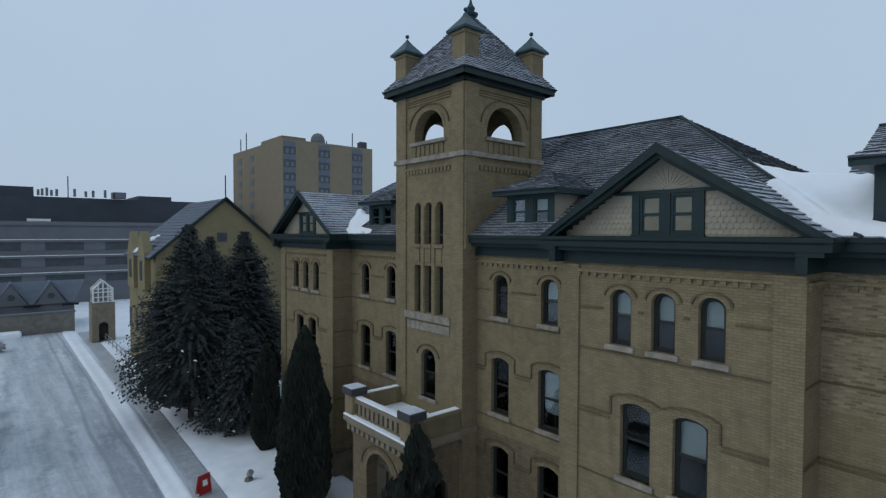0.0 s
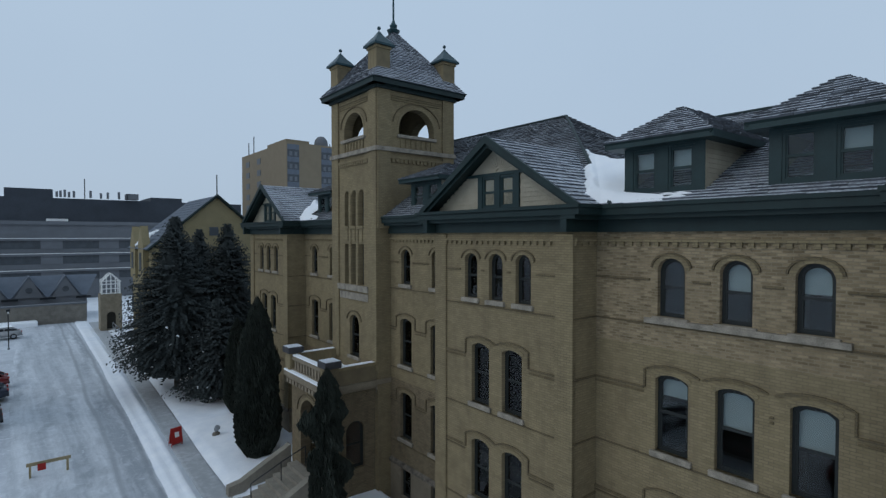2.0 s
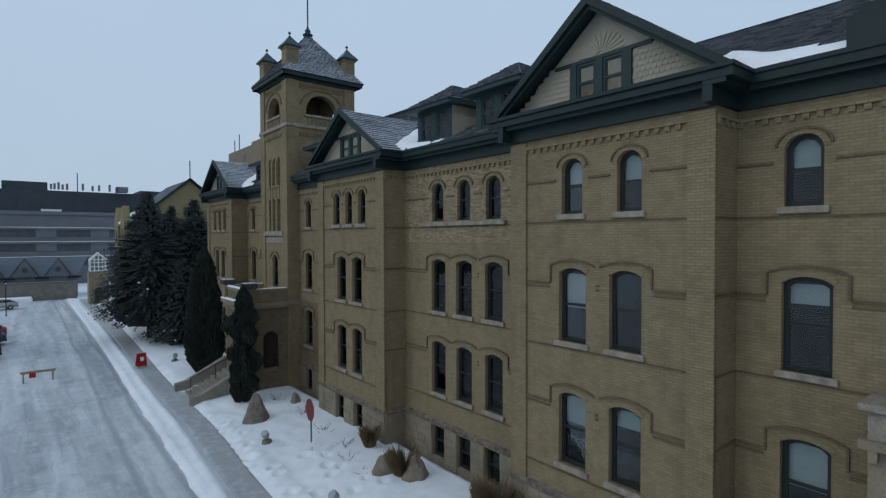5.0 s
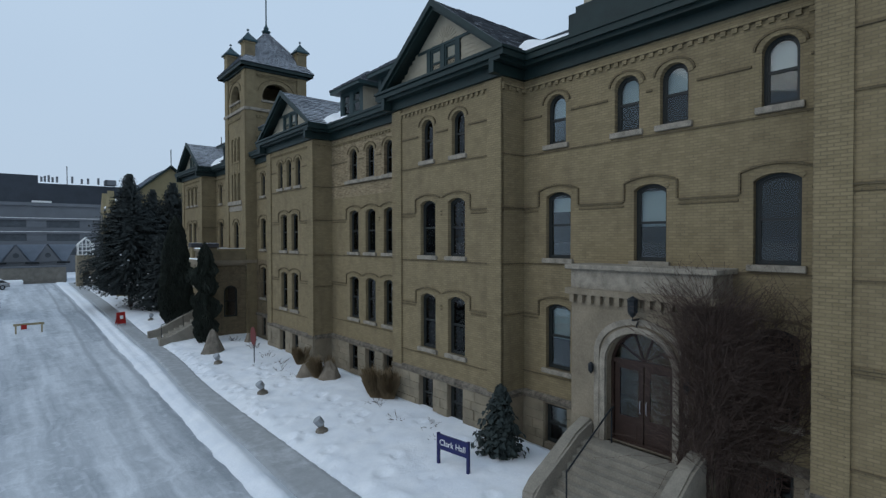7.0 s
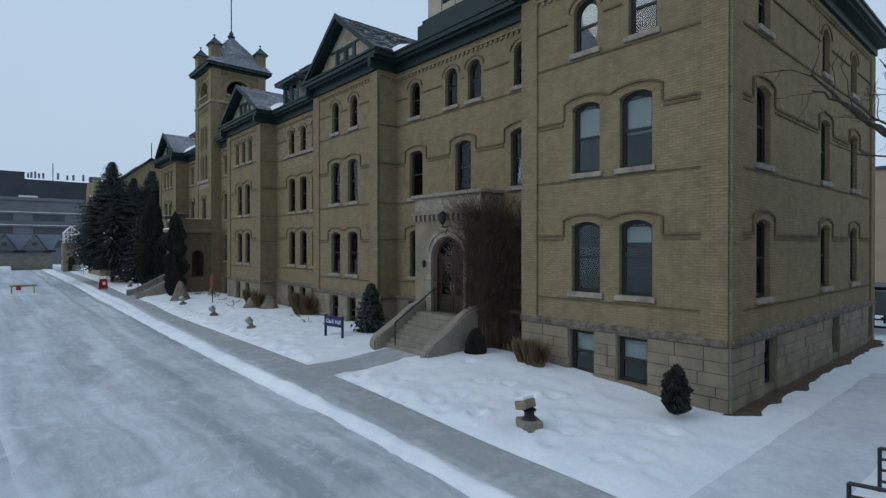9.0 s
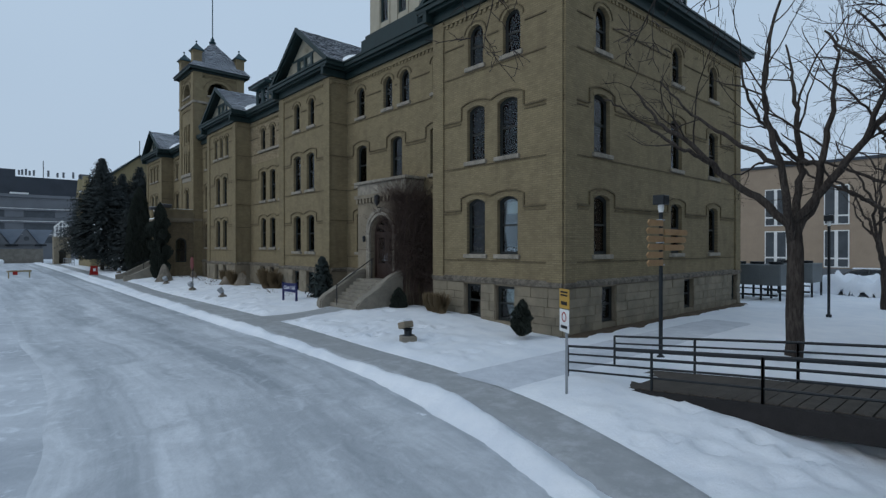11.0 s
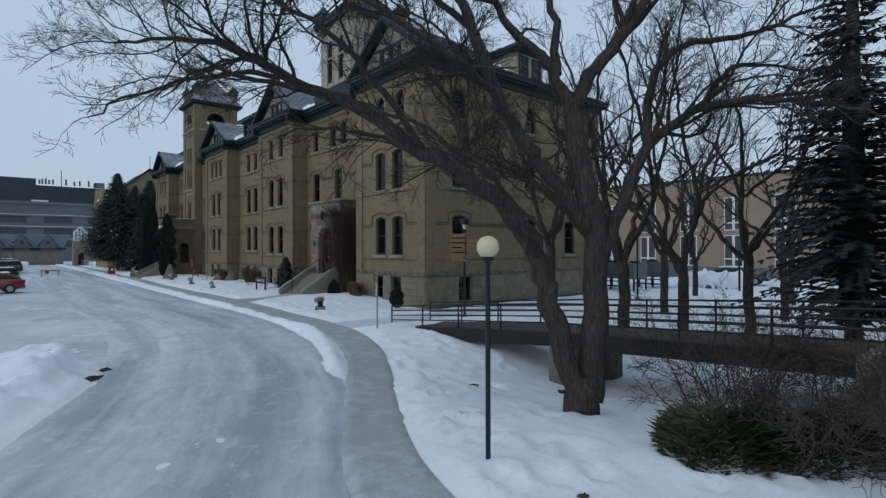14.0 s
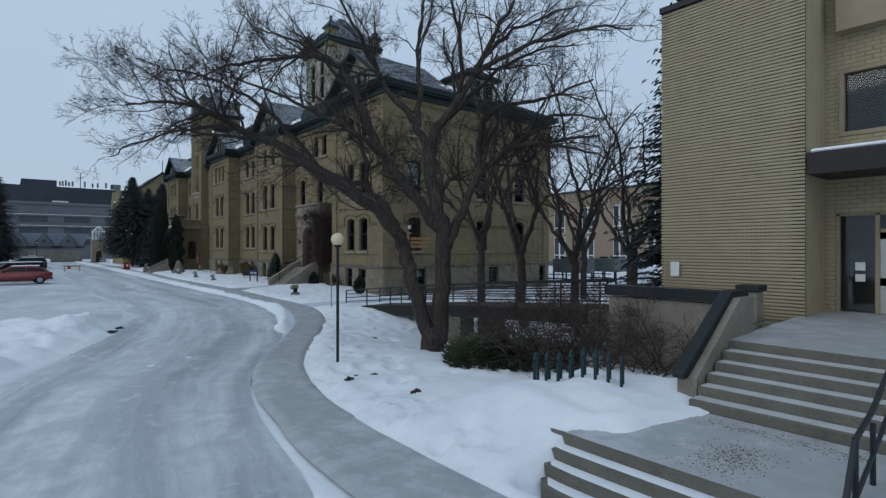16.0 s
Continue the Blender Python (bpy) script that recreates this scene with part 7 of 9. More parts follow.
wardblock = thing("office_block", "long grey concrete block with bands of windows", "building")
FY = 118.0
boxed("wall", wardblock, HAZE_WALL, -90, 40, FY, FY + 25, -2, 14.6, label="grey concrete front")
boxed("penthouse", wardblock, HAZE_DARK, -95, 44, FY + 8, FY + 30, 14.6, 20.0, label="dark clad upper storey")
boxed("penthouse", wardblock, HAZE_DARK, -1.2, 6.6, FY + 10, FY + 28, 20.0, 21.9)
boxed("penthouse", wardblock, HAZE_DARK, 24.5, 31.0, FY + 10, FY + 28, 20.0, 21.0)
for z in (4.4, 7.5, 10.4):
    bm = bmesh.new()
    box(bm, -90, 40.02, FY - 0.06, FY + 0.2, z - 0.6, z + 0.95)
    part("window_band", bm, FAR_GLASS, wardblock, "dark band of windows")
    boxed("spandrel", wardblock, HAZE_WALL, -90, 40.1, FY - 0.5, FY, z + 0.95, z + 1.35)
    boxed("ledge", wardblock, WHITE, -90, 40.1, FY - 0.6, FY, z + 1.35, z + 1.45)
    for k in range(9):
        x = 34 - k * 9.3
        boxed("mullion", wardblock, HAZE_WALL, x - 1.9, x + 1.5, FY - 0.2, FY, z - 0.6, z + 0.95)
boxed("parapet", wardblock, HAZE_WALL, -90, 40.2, FY - 0.4, FY + 0.4, 14.4, 15.1)
bm = bmesh.new()
tube(bm, [(11.9, 126, 20), (11.9, 126, 24.2)], 0.1, 6)
part("mast", bm, IRON, wardblock, "thin rooftop mast")
for k, x in enumerate((7.0, 7.6, 8.3, 9.0, 9.8, 12.6, 14.4, 15.6, 17.6, 19.0)):
    boxed("roof_vent", wardblock, HAZE_WALL, x - 0.2, x + 0.2, 122, 122.5, 20.0, 21.1 + 0.2 * (k % 3))
boxed("roof_unit", wardblock, HAZE_WALL, 19.0, 21.2, 122, 125, 20.0, 21.2)
boxed("roof_unit", wardblock, WHITE, 5.2, 8.6, 119, 121, 14.9, 15.6)

annexe = thing("low_wing", "low grey wing with small gables and round windows", "building")
boxed("wall", annexe, HAZE_WALL, -70, 9, 88, 96, -0.5, 3.6)
for k in range(12):
    x = 6.4 - k * 4.25
    m = face_south(87.8)
    bm = bmesh.new()
    prism(bm, [(x - 1.75, 3.4), (x + 1.75, 3.4), (x, 6.25)], -0.3, 0.1)
    g = part("gable", bm, HAZE_WALL, annexe, "small grey gable", m)
    bm = bmesh.new()
    lathe(bm, [(0.42, 0.0), (0.42, 0.08)], 0, 0, 18)
    part("round_window", bm, FAR_GLASS, g, "round window", Matrix.Translation((x, 4.5, 0.1)))
    bm = bmesh.new()
    slab(bm, (x + 1.7, 87.6, 3.5), (x + 2.55, 87.6, 3.5), (x + 4.25, 91.5, 6.3), (x, 91.5, 6.3), 0.1)
    part("roof", bm, FAR_ROOF, annexe, "blue-grey slate slope")
    for s in (-1, 1):
        bm = bmesh.new()
        slab(bm, *(((x - 1.9, 87.6, 3.4), (x - 1.9, 92.0, 3.4), (x, 92.0, 6.35), (x, 87.6, 6.35)) if s < 0 else ((x + 1.9, 92.0, 3.4), (x + 1.9, 87.6, 3.4), (x, 87.6, 6.35), (x, 92.0, 6.35))), t=0.1)
        part("roof", bm, FAR_ROOF, annexe)
    boxed("bracket", annexe, IRON, x + 1.2, x + 3.05, 87.2, 87.6, 3.1, 3.4)

yardwall = thing("stone_wall", "long grey stone wall with snow on its foot", "wall")
boxed("wall", yardwall, plain("grey_fieldstone", (0.17, 0.16, 0.14), 0.95, 0.3, 1.5, bumpy=0.5), -70, 8.6, 83.5, 84.3, -1, 2.6)
boxed("coping", yardwall, HAZE_WALL, -70, 8.7, 83.4, 84.4, 2.6, 2.8)
boxed("snow_bank", yardwall, SNOW_ROOF, -70, 3.0, 82.2, 83.6, -0.5, 0.75, bev=0.2)

gate = thing("gate_tower", "small stone gate tower with a white lattice lantern", "tower", m=Matrix.Translation((0.35, -3.6, 0.1)))
STONEG = plain("buff_rubble", (0.22, 0.19, 0.14), 0.95, 0.3, 2.0, bumpy=0.4)
gm = face_south(76.5)
wall("wall", gate, gm, 8.9, 11.3, -0.2, 4.6, [(10.1, 0.0, 1.0, 2.3, 0.49)], STONEG, 0.4)
for s, mm in ((0, face_front(8.9)), (1, face_back(11.3))):
    wall("wall", gate, mm, (-78.9 if s == 0 else 76.5), (-76.5 if s == 0 else 78.9), -0.2, 4.6, [], STONEG, 0.4)
wall("wall", gate, face_north(78.9), -11.3, -8.9, -0.2, 4.6, [], STONEG, 0.4)
# Dark board in the gateway stands for the shade inside it.
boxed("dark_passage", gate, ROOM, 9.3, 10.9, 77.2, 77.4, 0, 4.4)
bm = bmesh.new()
for x in (9.1, 9.6, 10.1, 10.6, 11.1):
    tube(bm, [(x, 76.6, 4.6), (x, 76.6, 6.3 + 0.9 * (1 - abs(x - 10.1)))], 0.07, 4)
for z in (4.7, 5.3, 5.9, 6.3):
    tube(bm, [(9.1, 76.6, z), (11.1, 76.6, z)], 0.06, 4)
tube(bm, [(9.0, 76.6, 6.2), (10.1, 76.6, 7.3), (11.2, 76.6, 6.2)], 0.08, 4)
for y in (77.4, 78.6):
    tube(bm, [(9.1, y, 4.6), (9.1, y, 6.3), (10.1, y, 7.3), (11.1, y, 6.3), (11.1, y, 4.6)], 0.06, 4)
part("lattice_lantern", bm, WHITE, gate, "white painted timber lattice")
rail = thing("ramp_rail", "grey metal ramp railing in the snow", "railing")
bm = bmesh.new()
for k in range(6):
    y = 60 + k * 2.6
    tube(bm, [(10.6, y, 0), (10.6, y, 1.0)], 0.05, 5)
tube(bm, [(10.6, 60, 1.0), (10.6, 73, 1.0)], 0.05, 5)
tube(bm, [(10.6, 60, 0.5), (10.6, 73, 0.5)], 0.05, 5)
part("rail", bm, GALV, rail)

chapel = thing("chapel_hall", "ochre stucco gabled hall with slate roof and wall dormers", "building", m=Matrix.Translation((-1.35, -4.9, -0.3)))
cm = face_south(56.0)
bm = bmesh.new()
prism(bm, [(12.9, -0.5), (25.0, -0.5), (25.0, 11.6), (19.0, 16.6), (12.9, 11.6)], -0.4, 0.0)
part("gable_wall", bm, CHAPEL, chapel, "ochre gable wall", cm)
boxed("wall", chapel, CHAPEL, 12.9, 25.0, 56.2, 68.0, -0.5, 11.5)
roof("roof", chapel, [((12.4, 68, 11.2), (12.4, 55.7, 11.2), (19, 55.7, 16.8), (19, 68, 16.8)), ((25.5, 55.7, 11.2), (25.5, 68, 11.2), (19, 68, 16.8), (19, 55.7, 16.8))], FAR_ROOF, "blue-grey slate roof", 0.9, 0.5)
bm = bmesh.new()
for s in (-1, 1):
    tube(bm, [(19 + s * 6.6, 55.65, 11.15), (19, 55.65, 16.85)], 0.13, 5)
tube(bm, [(19, 55.8, 16.8), (19, 55.8, 19.0)], 0.06, 5)
part("verge", bm, GREEN, chapel, "dark green verge boards and spike")
for x, z, w, h in ((18.7, 12.6, 0.9, 0.9), (19.8, 7.6, 1.0, 2.0), (16.0, 3.0, 1.0, 2.0), (19.8, 3.0, 1.0, 2.0)):
    b = boxed("window", chapel, FAR_GLASS, x - w / 2, x + w / 2, z, z + h, 0.0, 0.05, m=cm)
for k, y in enumerate((59.5, 64.5)):
    bm = bmesh.new()
    prism(bm, [(-y - 1.5, 8.0), (-y + 1.5, 8.0), (-y + 1.5, 11.6), (-y, 13.6), (-y - 1.5, 11.6)], -0.2, 0.5)
    wd = part("wall_dormer", bm, CHAPEL, chapel, "gabled wall dormer", face_front(12.9))
    for z in (4.2, 9.0):
        boxed("window", wd, FAR_GLASS, -y - 0.5, -y + 0.5, z, z + 1.8, 0.5, 0.55)
    for s in (-1, 1):
        bm = bmesh.new()
        a = (12.1, y - 1.8, 11.3) if s < 0 else (16.2, y + 1.8, 11.3)
        b = (16.2, y - 1.8, 11.3) if s < 0 else (12.1, y + 1.8, 11.3)
        c = (16.2, y, 13.8) if s < 0 else (12.1, y, 13.8)
        d = (12.1, y, 13.8) if s < 0 else (16.2, y, 13.8)
        slab(bm, a, b, c, d, 0.12)
        part("dormer_roof", bm, FAR_ROOF, wd)
snow_patch("roof_snow", chapel, (13.6, 63.0, 12.3), (0, 1, 0), (6.6, 0, 5.6), 0.8, 1.4, 0.3, 14.0)
boxed("side_wing", chapel, REDBRICK, 25.0, 34.0, 58.0, 70.0, -0.5, 10.5, label="red-brown brick wing")
bm = bmesh.new()
slab(bm, (24.8, 57.6, 10.3), (34.2, 57.6, 10.3), (34.2, 64, 13.2), (24.8, 64, 13.2), 0.15)
part("side_roof", bm, FAR_ROOF, chapel)
boxed("porch_wing", chapel, CHAPEL, 25.0, 32.0, 53.5, 58.0, -0.5, 5.5)
boxed("porch_snow", chapel, SNOW_ROOF, 24.9, 32.1, 53.4, 58.1, 5.5, 5.75, bev=0.08)

block = thing("residence_tower", "tall tan residence tower with stacked dark windows", "building")
RX0, RY0 = 50.1, 112.0
boxed("wall", block, TOWERBRICK, RX0, RX0 + 23.6, RY0, RY0 + 32, -1, 34.3, label="tan masonry shaft")
boxed("roof_house", block, TOWERBRICK, RX0 + 0.6, RX0 + 6.5, RY0 + 2, RY0 + 14, 34.3, 35.3)
boxed("roof_house", block, HAZE_DARK, RX0 + 21.0, RX0 + 22.6, RY0 + 1, RY0 + 3, 34.3, 36.0)
bm = bmesh.new()
lathe(bm, [(1.7, 34.3), (1.7, 35.4), (1.5, 36.3), (0.95, 37.0), (0.1, 37.3)], RX0 + 10.6, RY0 + 4, 14)
part("radome", bm, HAZE_WALL, block, "pale round radome")
for x, y, z in ((RX0 + 0.3, 27, 37.6), (RX0 + 0.3, 23, 38.8), (RX0 + 19.6, 3, 38.2), (RX0 + 22.4, 4, 36.6), (RX0 + 14, 6, 36.0)):
    bm = bmesh.new()
    tube(bm, [(x, RY0 + y, 34), (x, RY0 + y, z)], 0.13, 5)
    part("antenna", bm, IRON, block)
for c in (1.6, 10.2, 19.2):
    for k in range(11):
        z = 1.4 + k * 2.95
        w = boxed("window", block, FAR_GLASS, RX0 + c - 1.45, RX0 + c + 1.45, z, z + 1.75, 0.0, 0.08, m=face_south(RY0))
        boxed("sash", w, HAZE_WALL, RX0 + c - 0.95, RX0 + c - 0.25, z + 0.25, z + 1.25, 0.08, 0.12)
        boxed("sash", w, HAZE_WALL, RX0 + c + 0.3, RX0 + c + 0.95, z + 0.25, z + 1.25, 0.08, 0.12)
        boxed("spandrel", w, FAR_ROOF, RX0 + c - 1.45, RX0 + c + 1.45, z + 1.75, z + 2.95, 0.0, 0.05)
for y in (27.0, 18.5):
    for k in range(11):
        z = 1.4 + k * 2.95
        boxed("window", block, FAR_GLASS, -RY0 - y - 1.3, -RY0 - y + 1.3, z, z + 1.5, 0.0, 0.08, m=face_front(RX0))

# ---- modern two-storey block behind the hall ----
rear = thing("classroom_block", "pale brick two-storey block with vertical window strips", "building")
PALEBRICK = plain("pinkish_buff_brick", (0.30, 0.235, 0.175), 0.9, 0.12, 1.0, bumpy=0.1)
BX = 58.0
boxed("wall", rear, PALEBRICK, BX, BX + 18, -90, 12, -0.5, 10.7)
boxed("roof_edge", rear, HAZE_DARK, BX - 0.2, BX + 18, -90.2, 12.2, 10.7, 10.95)
boxed("plinth", rear, HAZE_WALL, BX - 0.08, BX, -90, 12, -0.4, 1.0, label="low pale plinth with snow")
bmx = face_front(BX)
for k in range(12):
    u = 1.29 + k * 4.86
    for z, h in ((1.1, 3.4), (5.0, 3.6)):
        w = boxed("window", rear, WHITE, u - 0.95, u + 0.95, z, z + h, 0.0, 0.1, m=bmx, label="white-framed window strip")
        for a in (-0.5, 0.5):
            boxed("pane", w, FAR_GLASS, u + a - 0.36, u + a + 0.36, z + 0.9, z + h - 0.1, 0.1, 0.13)
            boxed("pane", w, FAR_GLASS, u + a - 0.36, u + a + 0.36, z + 0.1, z + 0.75, 0.1, 0.13)

def cooling_unit(x, y, w, d, label):
    t = thing("cooling_unit", label, "machine", "cooling units")
    casing = boxed("casing", t, CASING, x, x + w, y, y + d, 0.85, 2.0, bev=0.03)
    n = max(2, int(d / 0.9))
    for k in range(n):
        boxed("panel", casing, CASING, x - 0.02, x, y + d * k / n + 0.05, y + d * (k + 1) / n - 0.05, 0.95, 1.9)
        bm = bmesh.new()
        lathe(bm, [(0.36, 2.0), (0.38, 2.15)], x + w / 2, y + d * (k + 0.5) / n, 12)
        part("fan_ring", bm, IRON, t)
    for px in (x + 0.05, x + w - 0.15):
        for k in range(n + 1):
            boxed("leg", t, IRON, px, px + 0.1, y + (d - 0.1) * k / n, y + (d - 0.1) * k / n + 0.1, -0.1, 0.85)
    bm = bmesh.new()
    tube(bm, [(x - 0.5, y, 0.35), (x - 0.5, y + d, 0.35)], 0.06, 5)
    tube(bm, [(x - 0.5, y, 0.7), (x - 0.5, y + d, 0.7)], 0.04, 5)
    part("pipe", bm, IRON, t, "dark pipework beside the legs")


CASING = plain("grey_green_casing", (0.13, 0.145, 0.15), 0.6, 0.15, 1.0)
cooling_unit(32.2, -28.5, 1.9, 2.9, "grey cooling unit on a dark steel frame")
cooling_unit(36.2, -29.0, 2.2, 2.4, "pale grey cooling unit beside a heap of snow")
marker = thing("marker_post", "thin dark marker post standing in the snow", "post", m=Matrix.Translation((38.85, -33.1, 0)))
bm = bmesh.new()
tube(bm, [(0, 0, -0.1), (0, 0, 2.9)], 0.08, 6)
part("post", bm, IRON, marker)
tagged(snow_patch("snow_mound", None, (41.5, -30.2, 0.0), (1, 0, 0), (0, 1, 0), 2.6, 2.4, 1.3, 12.0, mat=SNOW), "heap of ploughed snow", "snow mound")


# ---- modern brick building by the steps ----
def modern_building():
    b = thing("lecture_building", "modern cream-brick building with a raised entrance terrace", "building", m=Matrix.Translation((-0.24, -2.78, 0.1)) @ Matrix.Diagonal((1, 0.92, 0.92, 1)))
    CB = brick_mat("cream_ribbed_brick", (0.37, 0.315, 0.212), (0.33, 0.28, 0.185), (0.20, 0.165, 0.11), 0.30, 0.105, 0.012, (0.30, 0.25, 0.16))
    x0, ya, yb = 9.9, -48.5, -52.0
    boxed("wall", b, CB, x0 + 0.05, x0 + 14, yb, ya, 1.2, 9.72, label="windowless cream brick wall")
    # proud courses of ribbed brick that wrap the two outer faces
    CR = brick_mat("cream_brick", (0.365, 0.312, 0.212), (0.35, 0.30, 0.203), (0.33, 0.28, 0.19), 0.30, 0.086, 0.004, (0.34, 0.28, 0.18))
    rng = random.Random(8)
    z = 1.25
    while z < 9.66:
        verts, faces = [], []
        row = [(x0 + 0.05, y_, -1, 0) for y_ in np.arange(yb, ya + 0.01, 0.35)] + [(x_, ya, 0, 1) for x_ in np.arange(x0 + 0.05, x0 + 5.0, 0.35)]
        for x_, y_, ox, oy in row:
            d = rng.uniform(0.03, 0.045)
            corner = abs(y_ - ya) < 0.02 and x_ < x0 + 0.2
            px, py = x_ + (-d if corner else ox * d), y_ + (d if corner else oy * d)
            verts.extend([(x_, y_, z), (px, py, z + 0.003), (px, py, z + 0.062), (x_, y_, z + 0.066)])
        for k in range(len(row) - 1):
            for e in range(3):
                faces.append((k * 4 + e, k * 4 + e + 1, k * 4 + e + 5, k * 4 + e + 4))
        mesh_part("brick_course", pydata("brick_course", verts, faces), CR, b)
        z += 0.086
    boxed("coping", b, IRON, x0 - 0.06, x0 + 14, yb - 0.02, ya + 0.06, 9.7, 9.86, label="dark metal coping")
    # recessed entrance side
    boxed("return_wall", b, CB, x0 + 0.05, x0 + 1.45, yb - 0.004, yb + 0.3, 1.2, 9.7)
    xr = x0 + 1.45
    mF = face_front(xr)
    wall("entrance_wall", b, mF, 52.0, 60.0, 1.2, 9.6, [(53.65, 1.36, 2.9, 2.5, 0.0), (54.6, 5.8, 4.6, 1.6, 0.0)], CB, 0.3, "wall behind the entrance terrace")
    boxed("wall", b, CB, xr + 0.32, x0 + 14, -60.0, yb, 1.2, 9.6)
    # Thin dark sheet replaces the unlit room behind doors and upper window.
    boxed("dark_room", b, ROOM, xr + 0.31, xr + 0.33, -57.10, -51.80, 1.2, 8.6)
    ALU = plain("aluminium_frame", (0.42, 0.42, 0.40), 0.4, 0.1, 4, metal=0.6)
    TAN = plain("tan_metal", (0.30, 0.25, 0.17), 0.6, 0.1, 3)
    bm = bmesh.new()
    for a, c in ((52.20, 52.28), (52.98, 53.07), (54.10, 54.18), (55.02, 55.10)):
        box(bm, a, c, 1.36, 3.86, -0.18, -0.06)
    box(bm, 52.20, 55.10, 3.8, 3.87, -0.18, -0.06)
    box(bm, 53.05, 55.05, 3.38, 3.46, -0.18, -0.06)
    part("door_frame", bm, TAN, b, "tan metal entrance frame", mF)
    for a in (53.07, 54.18):
        d = part("door", (lambda q: (box(q, a, a + 0.12, 1.38, 3.36, -0.15, -0.09), box(q, a + 0.72, a + 0.84, 1.38, 3.36, -0.15, -0.09), box(q, a, a + 0.84, 1.38, 1.42, -0.15, -0.09), box(q, a, a + 0.84, 3.22, 3.36, -0.15, -0.09), box(q, a, a + 0.84, 2.1, 2.28, -0.15, -0.09), q)[5])(bmesh.new()), ALU, b, "aluminium glazed door", mF)
        g = part("pane", (lambda q: (box(q, a + 0.1, a + 0.74, 1.4, 3.24, -0.125, -0.119), q)[1])(bmesh.new()), GLASS, d)
        g.visible_shadow = False
    for dims in ((52.28, 52.98, 1.25, 3.8), (53.07, 55.02, 3.46, 3.8)):
        g = part("pane", (lambda q: (box(q, dims[0], dims[1], dims[2], dims[3], -0.125, -0.119), q)[1])(bmesh.new()), GLASS, b, "", mF)
        g.visible_shadow = False
    for k, (v, hh) in enumerate(((2.45, 0.2), (2.18, 0.18))):
        boxed("notice", b, WHITE, 52.58, 52.78, v, v + hh, -0.115, -0.11, m=mF, label="white paper notice on the glass")
    g = part("upper_window", (lambda q: (box(q, 52.32, 56.85, 5.85, 7.38, -0.12, -0.11), q)[1])(bmesh.new()), GLASS, b, "wide upper window", mF)
    g.visible_shadow = False
    bm = bmesh.new()
    ring(bm, [(52.28, 5.78), (56.90, 5.78), (56.90, 7.42), (52.28, 7.42)], [(52.38, 5.88), (56.80, 5.88), (56.80, 7.34), (52.38, 7.34)], -0.18, 0.03)
    part("upper_frame", bm, TAN, b, "tan window frame", mF)
    boxed("canopy", b, plain("dark_brown_fascia", (0.022, 0.018, 0.018), 0.5, 0.2, 2), x0 - 0.05, xr, -60, yb - 0.06, 4.72, 5.22, label="dark brown entrance canopy")
    boxed("canopy_snow", b, SNOW_ROOF, x0, xr, -60, yb - 0.1, 5.22, 5.32, bev=0.04, label="snow on the canopy")
    boxed("upper_panel", b, TAN, x0 + 1.1, xr - 0.02, -60, yb - 0.3, 8.3, 9.6)
    boxed("wall_sign", b, WHITE, 48.78, 49.02, 2.22, 2.62, 0.055, 0.075, m=face_front(x0), label="small white notice plate on the brick")
    # terrace, parapet wall and steps
    t = thing("entrance_terrace", "concrete terrace with broad steps and a dark-capped wall", "terrace", m=Matrix.Translation((-0.1, 1.15, 0)))
    bm = bmesh.new()
    prism(bm, [(6.23, 0.3), (xr + 0.2, 0.3), (xr + 0.2, 1.40), (9.0, 1.34), (6.23, 1.25)], 0, 8.4)
    part("floor", bm, WALK, t, "icy concrete terrace", Matrix(((1, 0, 0, 0), (0, 0, -1, -51.62), (0, 1, 0, 0), (0, 0, 0, 1))))
    boxed("floor", t, CONCRETE, 8.4, 10.4, -51.65, -47.2, 0.4, 1.2)
    boxed("parapet", t, CONCRETE, 8.15, 8.4, -51.1, -48.0, -1.6, 1.66, label="stained concrete parapet wall")
    boxed("coping", t, IRON, 8.05, 8.5, -51.1, -47.93, 1.7, 1.94, label="dark timber coping")
    bm = bmesh.new()
    prism(bm, [(5.0, 0.0), (7.3, 0.0), (7.3, 1.95), (6.7, 1.95), (5.0, 0.75)], -0.16, 0.16)
    part("cheek_wall", bm, CONCRETE, t, "sloping concrete cheek wall", Matrix(((1, 0, 0, 0), (0, 0, -1, -51.5), (0, 1, 0, 0), (0, 0, 0, 1))))
    bm = bmesh.new()
    prism(bm, [(4.85, 0.74), (4.98, 0.74), (6.76, 1.95), (7.42, 1.92), (7.42, 2.05), (6.68, 2.08), (4.85, 0.84)], -0.18, 0.03)
    bevel(bm, 0.015)
    part("handrail", bm, IRON, t, "dark timber handrail", Matrix(((1, 0, 0, 0), (0, 0, -1, -51.5), (0, 1, 0, 0), (0, 0, 0, 1))))
    newel = boxed("newel", t, CONCRETE, 8.1, 8.46, -51.42, -51.08, 1.1, 1.98, bev=0.02, label="square concrete newel post")
    boxed("cap", newel, IRON, 8.04, 8.52, -51.47, -51.03, 1.98, 2.1, bev=0.015, label="dark newel cap")
    STEPC = plain("step_concrete", (0.135, 0.128, 0.108), 0.9, 0.3, 2.0, bumpy=0.3)
    TREAD = plain("dusted_tread", (0.46, 0.47, 0.48), 0.8, 0.2, 2.0, bumpy=0.2)
    for i in range(6):
        zt = 1.25 - 0.15 * i
        xf = 6.2 - 0.3 * i
        st = boxed("step", t, STEPC, xf - (0.0 if i == 0 else 0.02), xf + (0.36 if i else 0.05), -60, -51.68, -0.1, zt - 0.004, bev=0.012)
